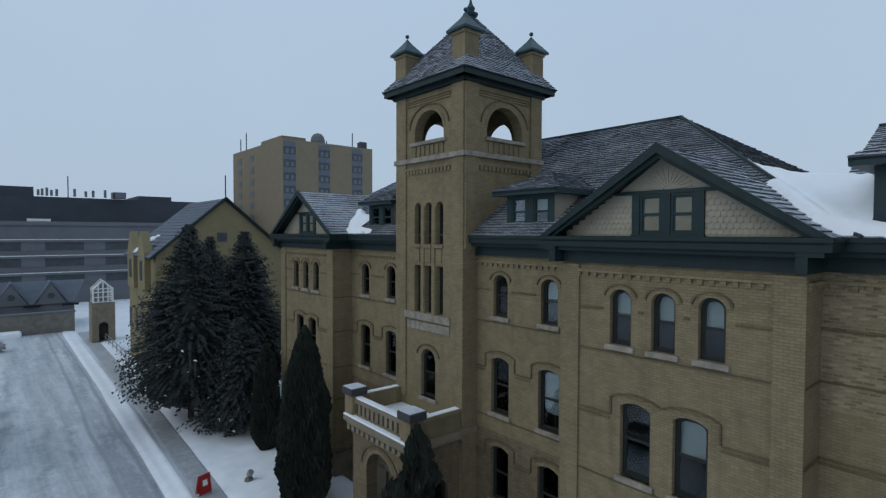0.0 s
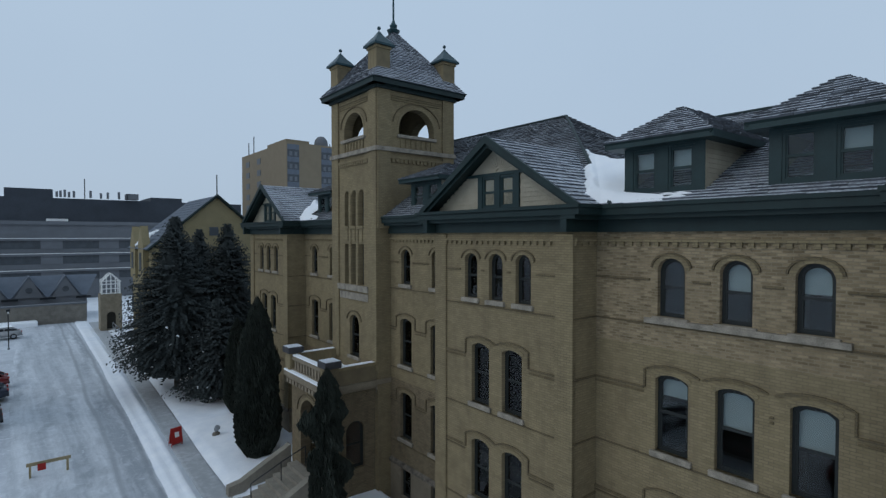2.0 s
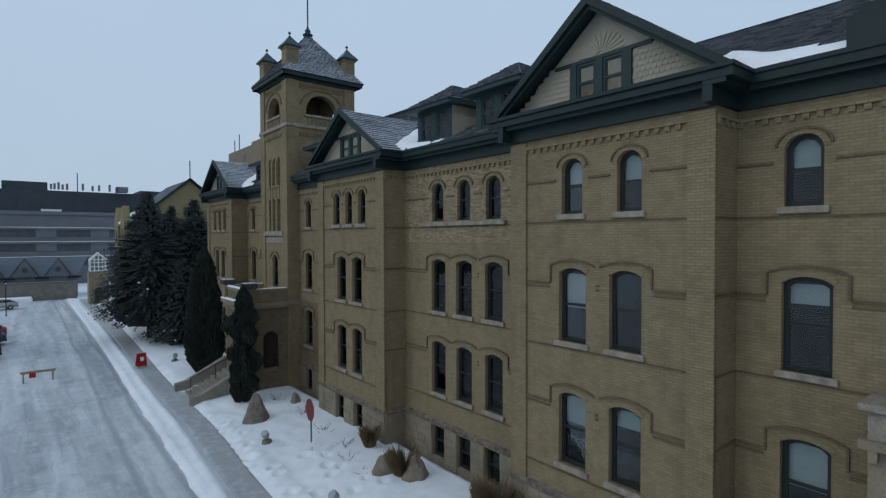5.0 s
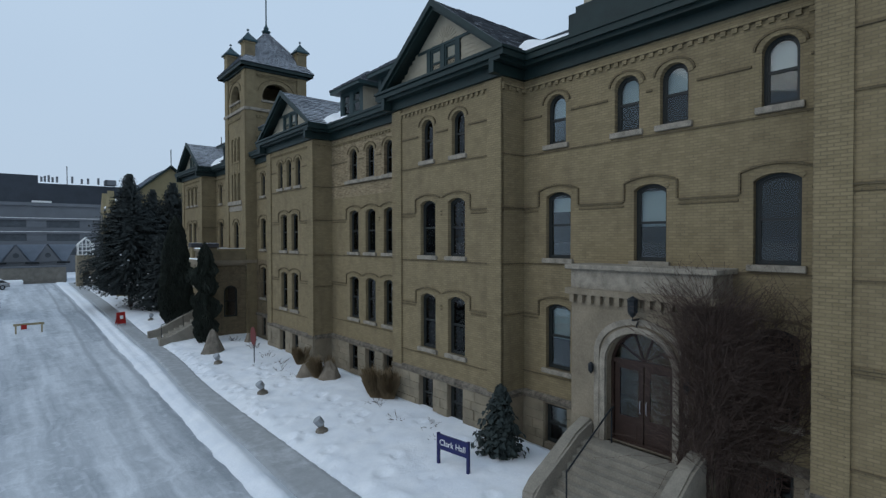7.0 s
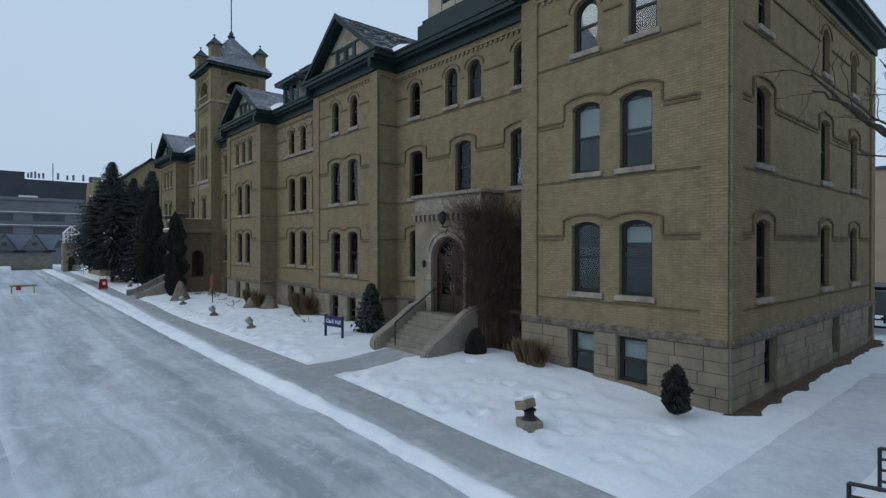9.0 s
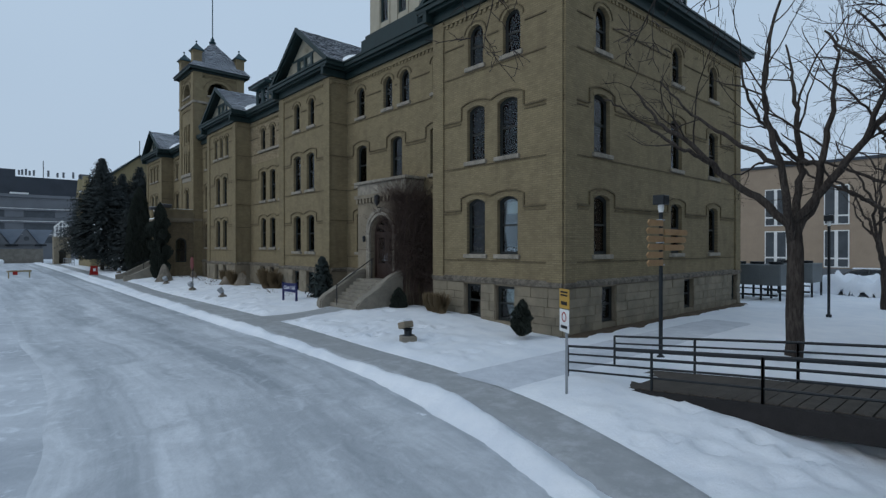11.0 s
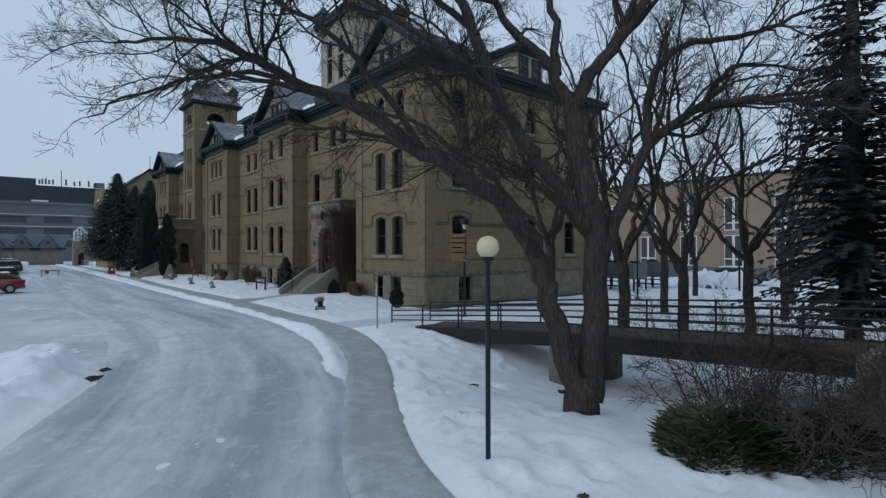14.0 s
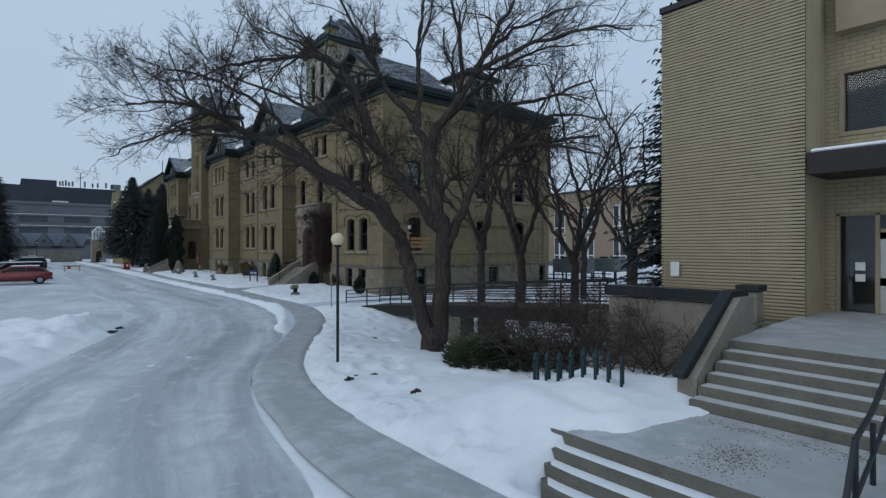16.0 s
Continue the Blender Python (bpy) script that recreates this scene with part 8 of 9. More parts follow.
        if i:
            boxed("tread_snow", st, TREAD, xf + 0.04, xf + 0.295, -60, -51.7, zt - 0.004, zt + 0.004)
    for s, x in enumerate((3.52, 2.85)):
        bm = bmesh.new()
        tube(bm, [(x, -54.2, 0), (x, -54.2, 1.0)], 0.028, 6)
        part("rail_post", bm, IRON, t)
    bm = bmesh.new()
    tube(bm, [(2.35, -54.2, 0.2), (2.85, -54.2, 0.98), (3.52, -54.2, 1.14), (5.9, -54.2, 2.2), (6.9, -54.2, 2.2)], 0.03, 6)
    tube(bm, [(2.6, -54.2, 0.3), (3.52, -54.2, 0.66), (5.9, -54.2, 1.7)], 0.025, 6)
    part("rail", bm, IRON, t, "black steel stair rail")
    # broad low steps below the landing, their ends curving into the snow
    for i in range(4):
        r = 0.25 * i
        edge = [(4.6, -51.75), (3.1 - r * 0.4, -51.35), (2.55 - r * 0.8, -51.05 - r * 0.4), (2.27 - r, -50.92 - r * 0.6), (2.24 - r, -53.5), (2.2 - r, -60)]
        line = [(p[0], p[1]) for p in spline([(x, y, 0) for x, y in edge], 0.3)] + [(4.6, -60)]
        bm = bmesh.new()
        zt = 0.34 - i * 0.135
        prism(bm, line[::-1], -0.7, zt)
        st = part("landing_step", bm, STEPC, t, "curved low concrete step")
        bm = bmesh.new()
        prism(bm, [(x + 0.07, y - 0.05) if k < len(line) - 2 else (x, y) for k, (x, y) in enumerate(line)][::-1], zt, zt + 0.006)
        part("ice_sheet", bm, WALK if i == 0 else SNOW, st, "grey ice with grit" if i == 0 else "snow on the tread")

    # brown grit strewn on the landing
    rg = random.Random(9)
    gv, gf = [], []
    for k in range(1100):
        x, y = 3.0 + rg.gauss(0, 0.32) + 0.1, -52.95 + rg.gauss(0, 0.2)
        if k > 700:
            x, y = 4.3 + rg.gauss(0, 0.1), -53.0 + rg.uniform(-1.0, 0.9)
        r, a = rg.uniform(0.004, 0.013), rg.uniform(0, 6.28)
        i = len(gv)
        gv.extend([(x + r * math.cos(a + q * 2.1), y + r * math.sin(a + q * 2.1), 0.346) for q in range(3)] + [(x, y, 0.35 + r * 0.6)])
        gf.extend([(i, i + 1, i + 3), (i + 1, i + 2, i + 3), (i + 2, i, i + 3)])
    tagged(mesh_part("grit", pydata("grit", gv, gf), plain("brown_grit", (0.13, 0.105, 0.065), 0.95, 0.4, 8.0, bumpy=0), t, "brown grit strewn on ice"), kind="stuff")


modern_building()


# ---- footbridge ----
bridge = thing("footbridge", "dark timber footbridge with horizontal steel rails over the stream", "bridge")
BR = [(10.55, -30.7, -0.06), (10.55, -34.7, 0.32), (10.55, -38.7, 0.66), (9.9, -46.5, 1.2)]
for (xa, ya, za), (xb, yb, zb) in zip(BR, BR[1:]):
    d = Vector((xb - xa, yb - ya, zb - za))
    L = d.length
    for s in (-1.05, 1.05):
        bm = bmesh.new()
        q = [(xa + s, ya, za), (xb + s, yb, zb)]
        vs = []
        for x, y, z in q:
            vs += [bm.verts.new((x + o, y, z + h)) for o, h in ((-0.1, -0.42), (0.1, -0.42), (0.1, -0.02), (-0.1, -0.02))]
        for k in range(4):
            j = (k + 1) % 4
            bm.faces.new((vs[k], vs[j], vs[j + 4], vs[k + 4]))
        bm.faces.new(vs[3::-1])
        bm.faces.new(vs[4:])
        part("beam", bm, plain("dark_bridge_timber", (0.022, 0.02, 0.02), 0.8, 0.3, 3), bridge, "dark timber edge beam")
    n = int(L / 0.24)
    for k in range(n):
        t = (k + 0.5) / n
        p = Vector((xa, ya, za)) + d * t
        def plank(bm):
            box(bm, -1.0, 1.0, -0.105, 0.105, -0.05, 0.0)
        mesh_part("plank", cached(("plank",), plank), plain("deck_timber", (0.075, 0.065, 0.055), 0.85, 0.35, 3) if ("plankmat",) not in _cache else None, bridge, "", Matrix.Translation(p))
        _cache[("plankmat",)] = True
    for s in (-1.0, 1.0):
        for h in (0.24, 0.43, 0.61, 0.79):
            bm = bmesh.new()
            tube(bm, [(xa + s, ya, za + h), (xb + s, yb, zb + h)], 0.024 if h < 0.7 else 0.03, 6)
            part("rail", bm, IRON, bridge)
        for k in range(int(L / 1.9) + 1):
            p = Vector((xa, ya, za)) + d * (k / int(L / 1.9))
            bm = bmesh.new()
            tube(bm, [(p.x + s, p.y, p.z - 0.3), (p.x + s, p.y, p.z + 0.79)], 0.03, 6)
            part("post", bm, IRON, bridge)
for x in (9.72, 11.45):
    boxed("pier", bridge, BOULDER, x - 0.36, x + 0.36, -39.65, -38.75, -2.4, 0.3, bev=0.02, label="stained concrete pier")
boxed("abutment", bridge, CONCRETE, 9.55, 11.55, -31.1, -30.55, -1.2, -0.12)


# ---- street furniture ----
def box_lamp(x, y, z, h):
    t = thing("street_lamp", "black post lamp with a square lantern head", "lamp", "lamp posts", m=Matrix.Translation((x, y, z)))
    bm = bmesh.new()
    tube(bm, [(0, 0, -0.2), (0, 0, h - 0.3)], 0.055, 8)
    lathe(bm, [(0.11, -0.1), (0.11, 0.1), (0.06, 0.14)], 0, 0, 8)
    part("post", bm, IRON, t)
    bm = bmesh.new()
    box(bm, -0.16, 0.16, -0.16, 0.16, h - 0.12, h + 0.14)
    bevel(bm, 0.02)
    part("head", bm, IRON, t, "square dark lantern head")
    bm = bmesh.new()
    lathe(bm, [(0.06, h - 0.32), (0.08, h - 0.2), (0.08, h - 0.12)], 0, 0, 8)
    part("collar", bm, WHITE, t, "pale lamp glass under the head")


box_lamp(13.2, -31.1, -0.05, 4.3)
box_lamp(26.6, -31.9, 0.0, 4.2)
box_lamp(0.2, 66.0, 0.0, 4.2)


def globe_lamp(x, y, z, h):
    t = thing("globe_lamp", "black post lamp with a cream globe", "lamp", "lamp posts", m=Matrix.Translation((x, y, z)))
    bm = bmesh.new()
    tube(bm, [(0, 0, -0.15), (0, 0, h - 0.14)], 0.036, 10)
    lathe(bm, [(0.1, -0.05), (0.1, 0.08), (0.05, 0.12)], 0, 0, 10)
    lathe(bm, [(0.045, h - 0.21), (0.09, h - 0.16), (0.09, h - 0.10)], 0, 0, 10)
    part("post", bm, IRON, t)
    bm = bmesh.new()
    bmesh.ops.create_uvsphere(bm, u_segments=20, v_segments=14, radius=0.158, matrix=Matrix.Translation((0, 0, h)))
    part("globe", bm, plain("cream_globe", (0.62, 0.56, 0.36), 0.35, 0.06, 3, bumpy=0), t, "cream plastic globe", smooth=True)


globe_lamp(2.43, -43.12, -0.1, 3.17)


def bar_text(parent, m, u, v, w, h, mat, rows=1):
    for r in range(rows):
        boxed("writing_bar", parent, mat, u, u + w, v - r * h * 1.8, v - r * h * 1.8 + h, 0.0, 0.004, m=m)


# parking notice post
post = thing("parking_sign", "grey post with a yellow and a white parking notice", "sign")
bm = bmesh.new()
tube(bm, [(8.26, -31.58, -0.2), (8.26, -31.58, 2.15)], 0.03, 6)
part("post", bm, GALV, post)
SN = look((0, 0, 0), (0.88, -0.47, 0)).to_3x3().to_4x4()
mp = Matrix.Translation((8.22, -31.56, 0)) @ SN
pl = boxed("plate", post, YELLOW, -0.21, 0.21, 1.77, 2.16, 0.0, 0.012, m=mp, label="yellow notice plate")
bar_text(pl, Matrix.Translation((0, 0, 0.014)), -0.15, 2.08, 0.3, 0.035, ASPHALT_DARK, 2)
bar_text(pl, Matrix.Translation((0, 0, 0.014)), -0.13, 1.84, 0.26, 0.07, ASPHALT_DARK, 1)
pl = boxed("plate", post, WHITE, -0.2, 0.2, 1.3, 1.75, 0.0, 0.012, m=mp, label="white no-parking plate with a red ring")
bm = bmesh.new()
o = [(0.1 * math.cos(a), 1.6 + 0.1 * math.sin(a)) for a in (2 * math.pi * k / 20 for k in range(20))]
i_ = [(0.075 * math.cos(a), 1.6 + 0.075 * math.sin(a)) for a in (2 * math.pi * k / 20 for k in range(20))]
ring(bm, o, i_, 0.012, 0.018)
part("ring", bm, RED, pl)
bar_text(pl, Matrix.Translation((0, 0, 0.014)), -0.14, 1.37, 0.28, 0.06, ASPHALT_DARK, 1)

# blue hall sign
hall_sign = thing("name_sign", "low navy sign board on two posts in the snow", "sign")
a, b = Vector((11.25, -12.0, 0.2)), Vector((11.42, -13.2, 0.2))
ux = (b - a).normalized()
sm = Matrix(((ux.x, 0, ux.y, a.x), (ux.y, 0, -ux.x, a.y), (0, 1, 0, a.z), (0, 0, 0, 1)))
boxed("board", hall_sign, NAVY, 0, 1.2, 0.5, 0.95, -0.03, 0.03, m=sm, bev=0.005)
for u in (0.02, 1.18):
    boxed("post", hall_sign, NAVY, u - 0.04, u + 0.04, -0.3, 0.98, -0.04, 0.04, m=sm)
fc = bpy.data.curves.new("lettering", "FONT")
fc.body = "Clark Hall"
fc.size, fc.extrude, fc.align_x = 0.25, 0.004, 'CENTER'
ft = new("lettering", fc)
bpy.context.view_layer.update()
tm = bpy.data.meshes.new_from_object(ft)
bpy.data.objects.remove(ft)
mesh_part("lettering", tm, WHITE, hall_sign, "white lettering", sm @ Matrix.Translation((0.6, 0.64, 0.034)))

# red sandwich board and stop sign
sb = thing("sandwich_board", "red folding notice board on the pavement", "sign")
bm = bmesh.new()
box(bm, -0.33, 0.33, 0.12, 1.05, -0.02, 0.02)
part("panel", bm, RED, sb, "", Matrix.Translation((8.45, 26.0, 0)) @ pose(0, 0, 0, 80, 0, 20))
bm = bmesh.new()
box(bm, -0.33, 0.33, 0.12, 1.05, -0.02, 0.02)
part("panel", bm, RED, sb, "", Matrix.Translation((8.35, 26.35, 0)) @ pose(0, 0, 0, 100, 0, 20))
boxed("notice", sb, WHITE, -0.12, 0.14, 0.5, 0.78, 0.022, 0.026, m=Matrix.Translation((8.45, 26.0, 0)) @ pose(0, 0, 0, 80, 0, 20), label="white notice")
for s in (-0.3, 0.3):
    bm = bmesh.new()
    tube(bm, [(8.4 + s, 25.95 + s * 0.35, 0), (8.4 + s, 26.15 + s * 0.35, 1.05), (8.3 + s, 26.4 + s * 0.35, 0)], 0.02, 5)
    part("leg", bm, RED, sb)
stop = thing("stop_sign", "dark red octagonal sign on a thin black post in the snow", "sign")
bm = bmesh.new()
tube(bm, [(11.6, 4.4, -0.2), (11.6, 4.4, 2.1)], 0.03, 6)
part("post", bm, IRON, stop)
bm = bmesh.new()
prism(bm, [(0.43 * math.cos(math.pi / 8 + k * math.pi / 4), 1.75 + 0.52 * math.sin(math.pi / 8 + k * math.pi / 4)) for k in range(8)], -0.01, 0.01)
part("plate", bm, plain("dull_red_plate", (0.13, 0.028, 0.026), 0.6, 0.2, 3.0), stop, "", Matrix.Translation((11.55, 4.4, 0)) @ face_front(0).to_3x3().to_4x4())

# barrier
bar = thing("road_barrier", "low weathered timber barrier with a red plate", "barrier")
bm = bmesh.new()
box(bm, 1.5, 3.35, 26.05, 26.12, 0.6, 0.76)
part("beam", bm, plain("yellow_beam", (0.30, 0.25, 0.15), 0.7, 0.3, 3), bar)
for x in (1.65, 3.2):
    bm = bmesh.new()
    box(bm, x - 0.05, x + 0.05, 26.0, 26.16, -0.05, 0.66)
    part("leg", bm, bpy.data.materials["yellow_beam"], bar)
boxed("plate", bar, RED, 1.95, 2.3, 26.0, 26.05, 0.32, 0.66)


# ---- small lights and pedestals on the lawn ----
def lawn_light(x, y, s=1.0, big=False):
    z = ground_z(x, y)
    t = thing("lawn_light", "weathered stone garden light with snow on its cap" if big else "small dark garden spotlight in the snow", "lamp", "garden lights", m=Matrix.Translation((*lay(x, y), z)) @ Matrix.Rotation(x * 3.0, 4, 'Z'))
    if big:
        bm = bmesh.new()
        box(bm, -0.24, 0.24, -0.24, 0.24, -0.1, 0.18)
        bevel(bm, 0.02)
        part("base", bm, CONCRETE, t, "square concrete base")
        bm = bmesh.new()
        lathe(bm, [(0.18, 0.18), (0.12, 0.24), (0.12, 0.34), (0.17, 0.40)], 0, 0, 8)
        part("neck", bm, IRON, t)
        bm = bmesh.new()
        box(bm, -0.2, 0.2, -0.16, 0.16, 0.38, 0.58)
        bevel(bm, 0.03)
        part("head", bm, STONE, t, "hooded lamp head", Matrix.Translation((0, 0, 0.03)) @ pose(0, 0, 0, 14, 0, 30))
        bm = bmesh.new()
        box(bm, -0.2, 0.2, -0.15, 0.15, 0.58, 0.64)
        bevel(bm, 0.03, 2)
        part("snow_cap", bm, SNOW_ROOF, t, "snow", Matrix.Translation((0, 0, 0.03)) @ pose(0, 0, 0, 14, 0, 30))
    else:
        bm = bmesh.new()
        lathe(bm, [(0.24 * s, -0.05), (0.2 * s, 0.10 * s), (0.08 * s, 0.16 * s), (0.06 * s, 0.28 * s)], 0, 0, 9)
        part("base", bm, BOULDER, t, "dark base")
        bm = bmesh.new()
        lathe(bm, [(0.10 * s, 0.0), (0.15 * s, 0.06 * s), (0.16 * s, 0.28 * s), (0.13 * s, 0.3 * s)], 0, 0, 10)
        part("head", bm, GALV, t, "tilted lamp head", Matrix.Translation((0, 0, 0.24 * s)) @ pose(0, 0, 0, 38, 0, 0))


for x, y in ((10.53, 25.8), (10.14, 5.86), (9.96, -1.2), (9.86, -7.15)):
    lawn_light(x, y, 1.05)
lawn_light(9.26, -25.25, 1.0, True)


def boulder(x, y, sx, sy, h, seed, mat, label, pointy=0.5):
    bm = bmesh.new()
    bmesh.ops.create_icosphere(bm, subdivisions=3, radius=1.0)
    for v in bm.verts:
        n = noise.noise(v.co * 1.3 + Vector((seed, 0, 0))) * 0.28 + noise.noise(v.co * 3.5 + Vector((seed, 5, 0))) * 0.1
        v.co *= 1 + n
        t = max(0.0, v.co.z)
        v.co.x *= sx * (1 - pointy * t * 0.6)
        v.co.y *= sy * (1 - pointy * t * 0.6)
        v.co.z = max(-0.3, v.co.z) * h
    tagged(part("boulder", bm, mat, None, "", Matrix.Translation((*lay(x, y), ground_z(x, y)))), label, "boulder", "boulders on the lawn")


boulder(10.77, 9.1, 0.6, 0.62, 1.55, 2.0, BOULDER, "upright brown granite boulder on the lawn", 0.9)
boulder(12.6, -0.2, 0.6, 0.5, 0.62, 5.0, YELLOWSTONE, "pale sandstone boulder beside dry grass")
boulder(13.1, -1.4, 0.5, 0.4, 0.8, 8.0, YELLOWSTONE, "pale sandstone boulder near the wall")
boulder(13.27, 10.05, 0.28, 0.25, 0.55, 9.0, YELLOWSTONE, "small pale upright stone near the wall")


def grass_clump(x, y, h, r, seed, n=420):
    rng = random.Random(seed)
    v, f = [], []
    for k in range(n):
        a, q = rng.uniform(0, 2 * math.pi), r * 0.45 * math.sqrt(rng.random())
        bx, by = q * math.cos(a), q * math.sin(a)
        lean = rng.uniform(0.1, 0.75) * r
        hh = h * rng.uniform(0.55, 1.1)
        w = 0.012
        tx, ty = bx + math.cos(a) * lean, by + math.sin(a) * lean
        i = len(v)
        v.extend([(bx - w, by + w, -0.05), (bx + w, by - w, -0.05), ((bx + tx) / 2 + w, (by + ty) / 2, hh * 0.65), (tx, ty, hh)])
        f.extend([(i, i + 1, i + 2), (i, i + 2, i + 3)])
    t = mesh_part("grass_clump", pydata("grass_clump", v, f), DRYGRASS, None, "", Matrix.Translation((*lay(x, y), ground_z(x, y))))
    tagged(t, "clump of dry straw-coloured ornamental grass", "grass clump", "grass clumps along the wall")


for k, (x, y, h, r) in enumerate(((12.9, -0.9, 1.0, 0.7), (13.3, -5.4, 1.25, 0.7), (13.5, -5.9, 1.1, 0.6), (13.4, -21.5, 0.75, 0.4), (13.3, -22.2, 0.75, 0.38), (13.3, 2.2, 0.9, 0.5), (13.3, -21.9, 0.8, 0.35), (13.4, -4.9, 0.9, 0.5))):
    grass_clump(x, y, h, r, 60 + k)


THICKET = plain("thicket_twigs", (0.062, 0.047, 0.042), 0.95, 0.3, 2.0, bumpy=0.2)


def twig_shrub(x, y, h, r, seed, label, mat=None, dens=1.0, z=None):
    rng = random.Random(seed)
    store = {"wood": ([], []), "twig": ([], [])}
    for k in range(int(9 * dens)):
        a = rng.uniform(0, 2 * math.pi)
        d = (math.cos(a) * r / h, math.sin(a) * r / h, rng.uniform(0.5, 1.0))
        line = bend_line((rng.gauss(0, r * 0.15), rng.gauss(0, r * 0.15), -0.1), d, h * rng.uniform(0.7, 1.1), 6, 0.12, 0.0, rng)
        grow(store, line, 0.018, 0.005, 2, rng, 1.5 * dens, 4)
    t = mesh_part("bare_shrub", pydata("bare_shrub", *store["twig"]), mat or VINE, None, "", Matrix.Translation((*lay(x, y), ground_z(x, y) if z is None else z)))
    tagged(t, label, "shrub", "bare shrubs")


for k, (x, y, h, r) in enumerate(((12.0, 1.6, 0.55, 0.7), (11.9, 0.2, 0.4, 0.6), (12.6, 3.0, 0.5, 0.7), (12.8, -6.3, 0.6, 0.8), (12.4, -8.2, 0.45, 0.7), (12.9, -9.6, 0.5, 0.6), (12.3, -10.6, 0.3, 0.5), (13.0, 7.9, 0.7, 0.6), (12.7, 11.2, 0.6, 0.6), (11.5, 3.6, 0.35, 0.5), (12.6, 5.2, 0.5, 0.6))):
    twig_shrub(x, y, h, r, 80 + k, "low leafless shrub poking out of the snow")
for k, (x, y, h, r) in enumerate(((6.0, -47.0, 1.9, 1.7), (6.9, -48.4, 2.2, 1.6), (7.6, -46.6, 2.4, 1.6), (7.7, -49.6, 2.0, 1.4), (6.6, -45.6, 1.9, 1.3), (7.6, -50.6, 1.6, 1.0), (8.3, -45.0, 2.6, 1.6), (5.6, -48.6, 1.5, 1.2), (8.2, -48.0, 2.0, 1.4), (6.4, -49.9, 1.6, 1.2))):
    twig_shrub(x, y, h, r, 120 + k, "tangled leafless shrub beside the terrace wall", THICKET, 1.25)


def evergreen_bush(x, y, r, h, seed, label):
    rng = random.Random(seed)
    v, f = [], []
    for k in range(2600):
        a, q = rng.uniform(0, 2 * math.pi), math.sqrt(rng.random())
        t = rng.random()
        hh = h * (0.35 + 0.65 * math.sqrt(max(0.0, 1 - q * q))) * (0.8 + 0.4 * noise.noise(Vector((math.cos(a) * q * 2, math.sin(a) * q * 2, seed))))
        x_, y_, z_ = r * q * math.cos(a) * 1.15, r * q * math.sin(a), hh * t
        L = rng.uniform(0.1, 0.26)
        yaw = a + rng.uniform(-1, 1)
        i = len(v)
        v.extend([(x_, y_, z_), (x_ + 0.05 * math.sin(yaw), y_ - 0.05 * math.cos(yaw), z_ + 0.03), (x_ + L * math.cos(yaw), y_ + L * math.sin(yaw), z_ + rng.uniform(0.0, 0.16))])
        f.append((i, i + 1, i + 2))
    t = mesh_part("juniper_bush", pydata("juniper_bush", v, f), plain("juniper", (0.045, 0.056, 0.028), 0.85, 0.45, 3, bumpy=0), None, "", Matrix.Translation((*lay(x, y), ground_z(x, y) - 0.05)))
    tagged(t, label, "shrub", "shrubs by the terrace")


evergreen_bush(5.0, -46.1, 0.85, 0.85, 5, "spreading dull green juniper in the snow")
evergreen_bush(6.1, -46.9, 1.0, 0.8, 6, "spreading brownish juniper beside bare shrubs")

# bike hoops
rack = thing("bicycle_rack", "row of eight dark green steel hoops standing in snow", "bike rack")
RACKGREEN = plain("dark_green_steel", (0.012, 0.035, 0.038), 0.5, 0.2, 4)
bm = bmesh.new()
arc = [(0.14 - 0.14 * math.cos(math.pi * q / 8), 0, 0.34 + 0.14 * math.sin(math.pi * q / 8)) for q in range(9)]
tube(bm, [(0, 0, -0.5)] + arc + [(0.28, 0, -0.5)], 0.03, 8)
hoop_mesh = bpy.data.meshes.new("hoop")
bm.to_mesh(hoop_mesh)
for k in range(8):
    x, y = 3.44 + 0.086 * k, -49.12 - 0.219 * k
    mesh_part("hoop", hoop_mesh, RACKGREEN, rack, "", Matrix.Translation((*lay(x, y), ground_z(x, y))) @ pose(0, 0, 0, 0, 0, 28), True)

# vine over the south entrance and the wall beside it
vine = thing("dormant_vine", "mat of dormant reddish-brown creeper clinging to stone and brick", "climber")
rngv = random.Random(77)
store = {"wood": ([], []), "twig": ([], [])}
for k in range(110):
    y0, y1 = rngv.uniform(-19.75, -18.72), rngv.uniform(-20.74, -18.7)
    p = np.array((X_REC - 0.03, y0, rngv.uniform(0.2, 0.6)))
    line = [p]
    hgt = rngv.uniform(3.2, 5.0)
    n = 16
    yy = y0
    for i in range(n):
        yy += rngv.gauss(0.0, 0.09)
        yv = yy + (y1 - y0) * smooth(0.35, 0.85, (i + 1) / n)
        line.append(np.array((X_REC - 0.04 - rngv.random() * 0.07, min(-18.7, max(-20.74, yv)), p[2] + hgt * (i + 1) / n)))
    grow(store, np.array(line), 0.012, 0.006, 2, rngv, 1.0, 3)
mesh_part("stem_mat", pydata("stem_mat", *store["twig"]), VINE, vine, "brown stems over the brick")
store = {"wood": ([], []), "twig": ([], [])}
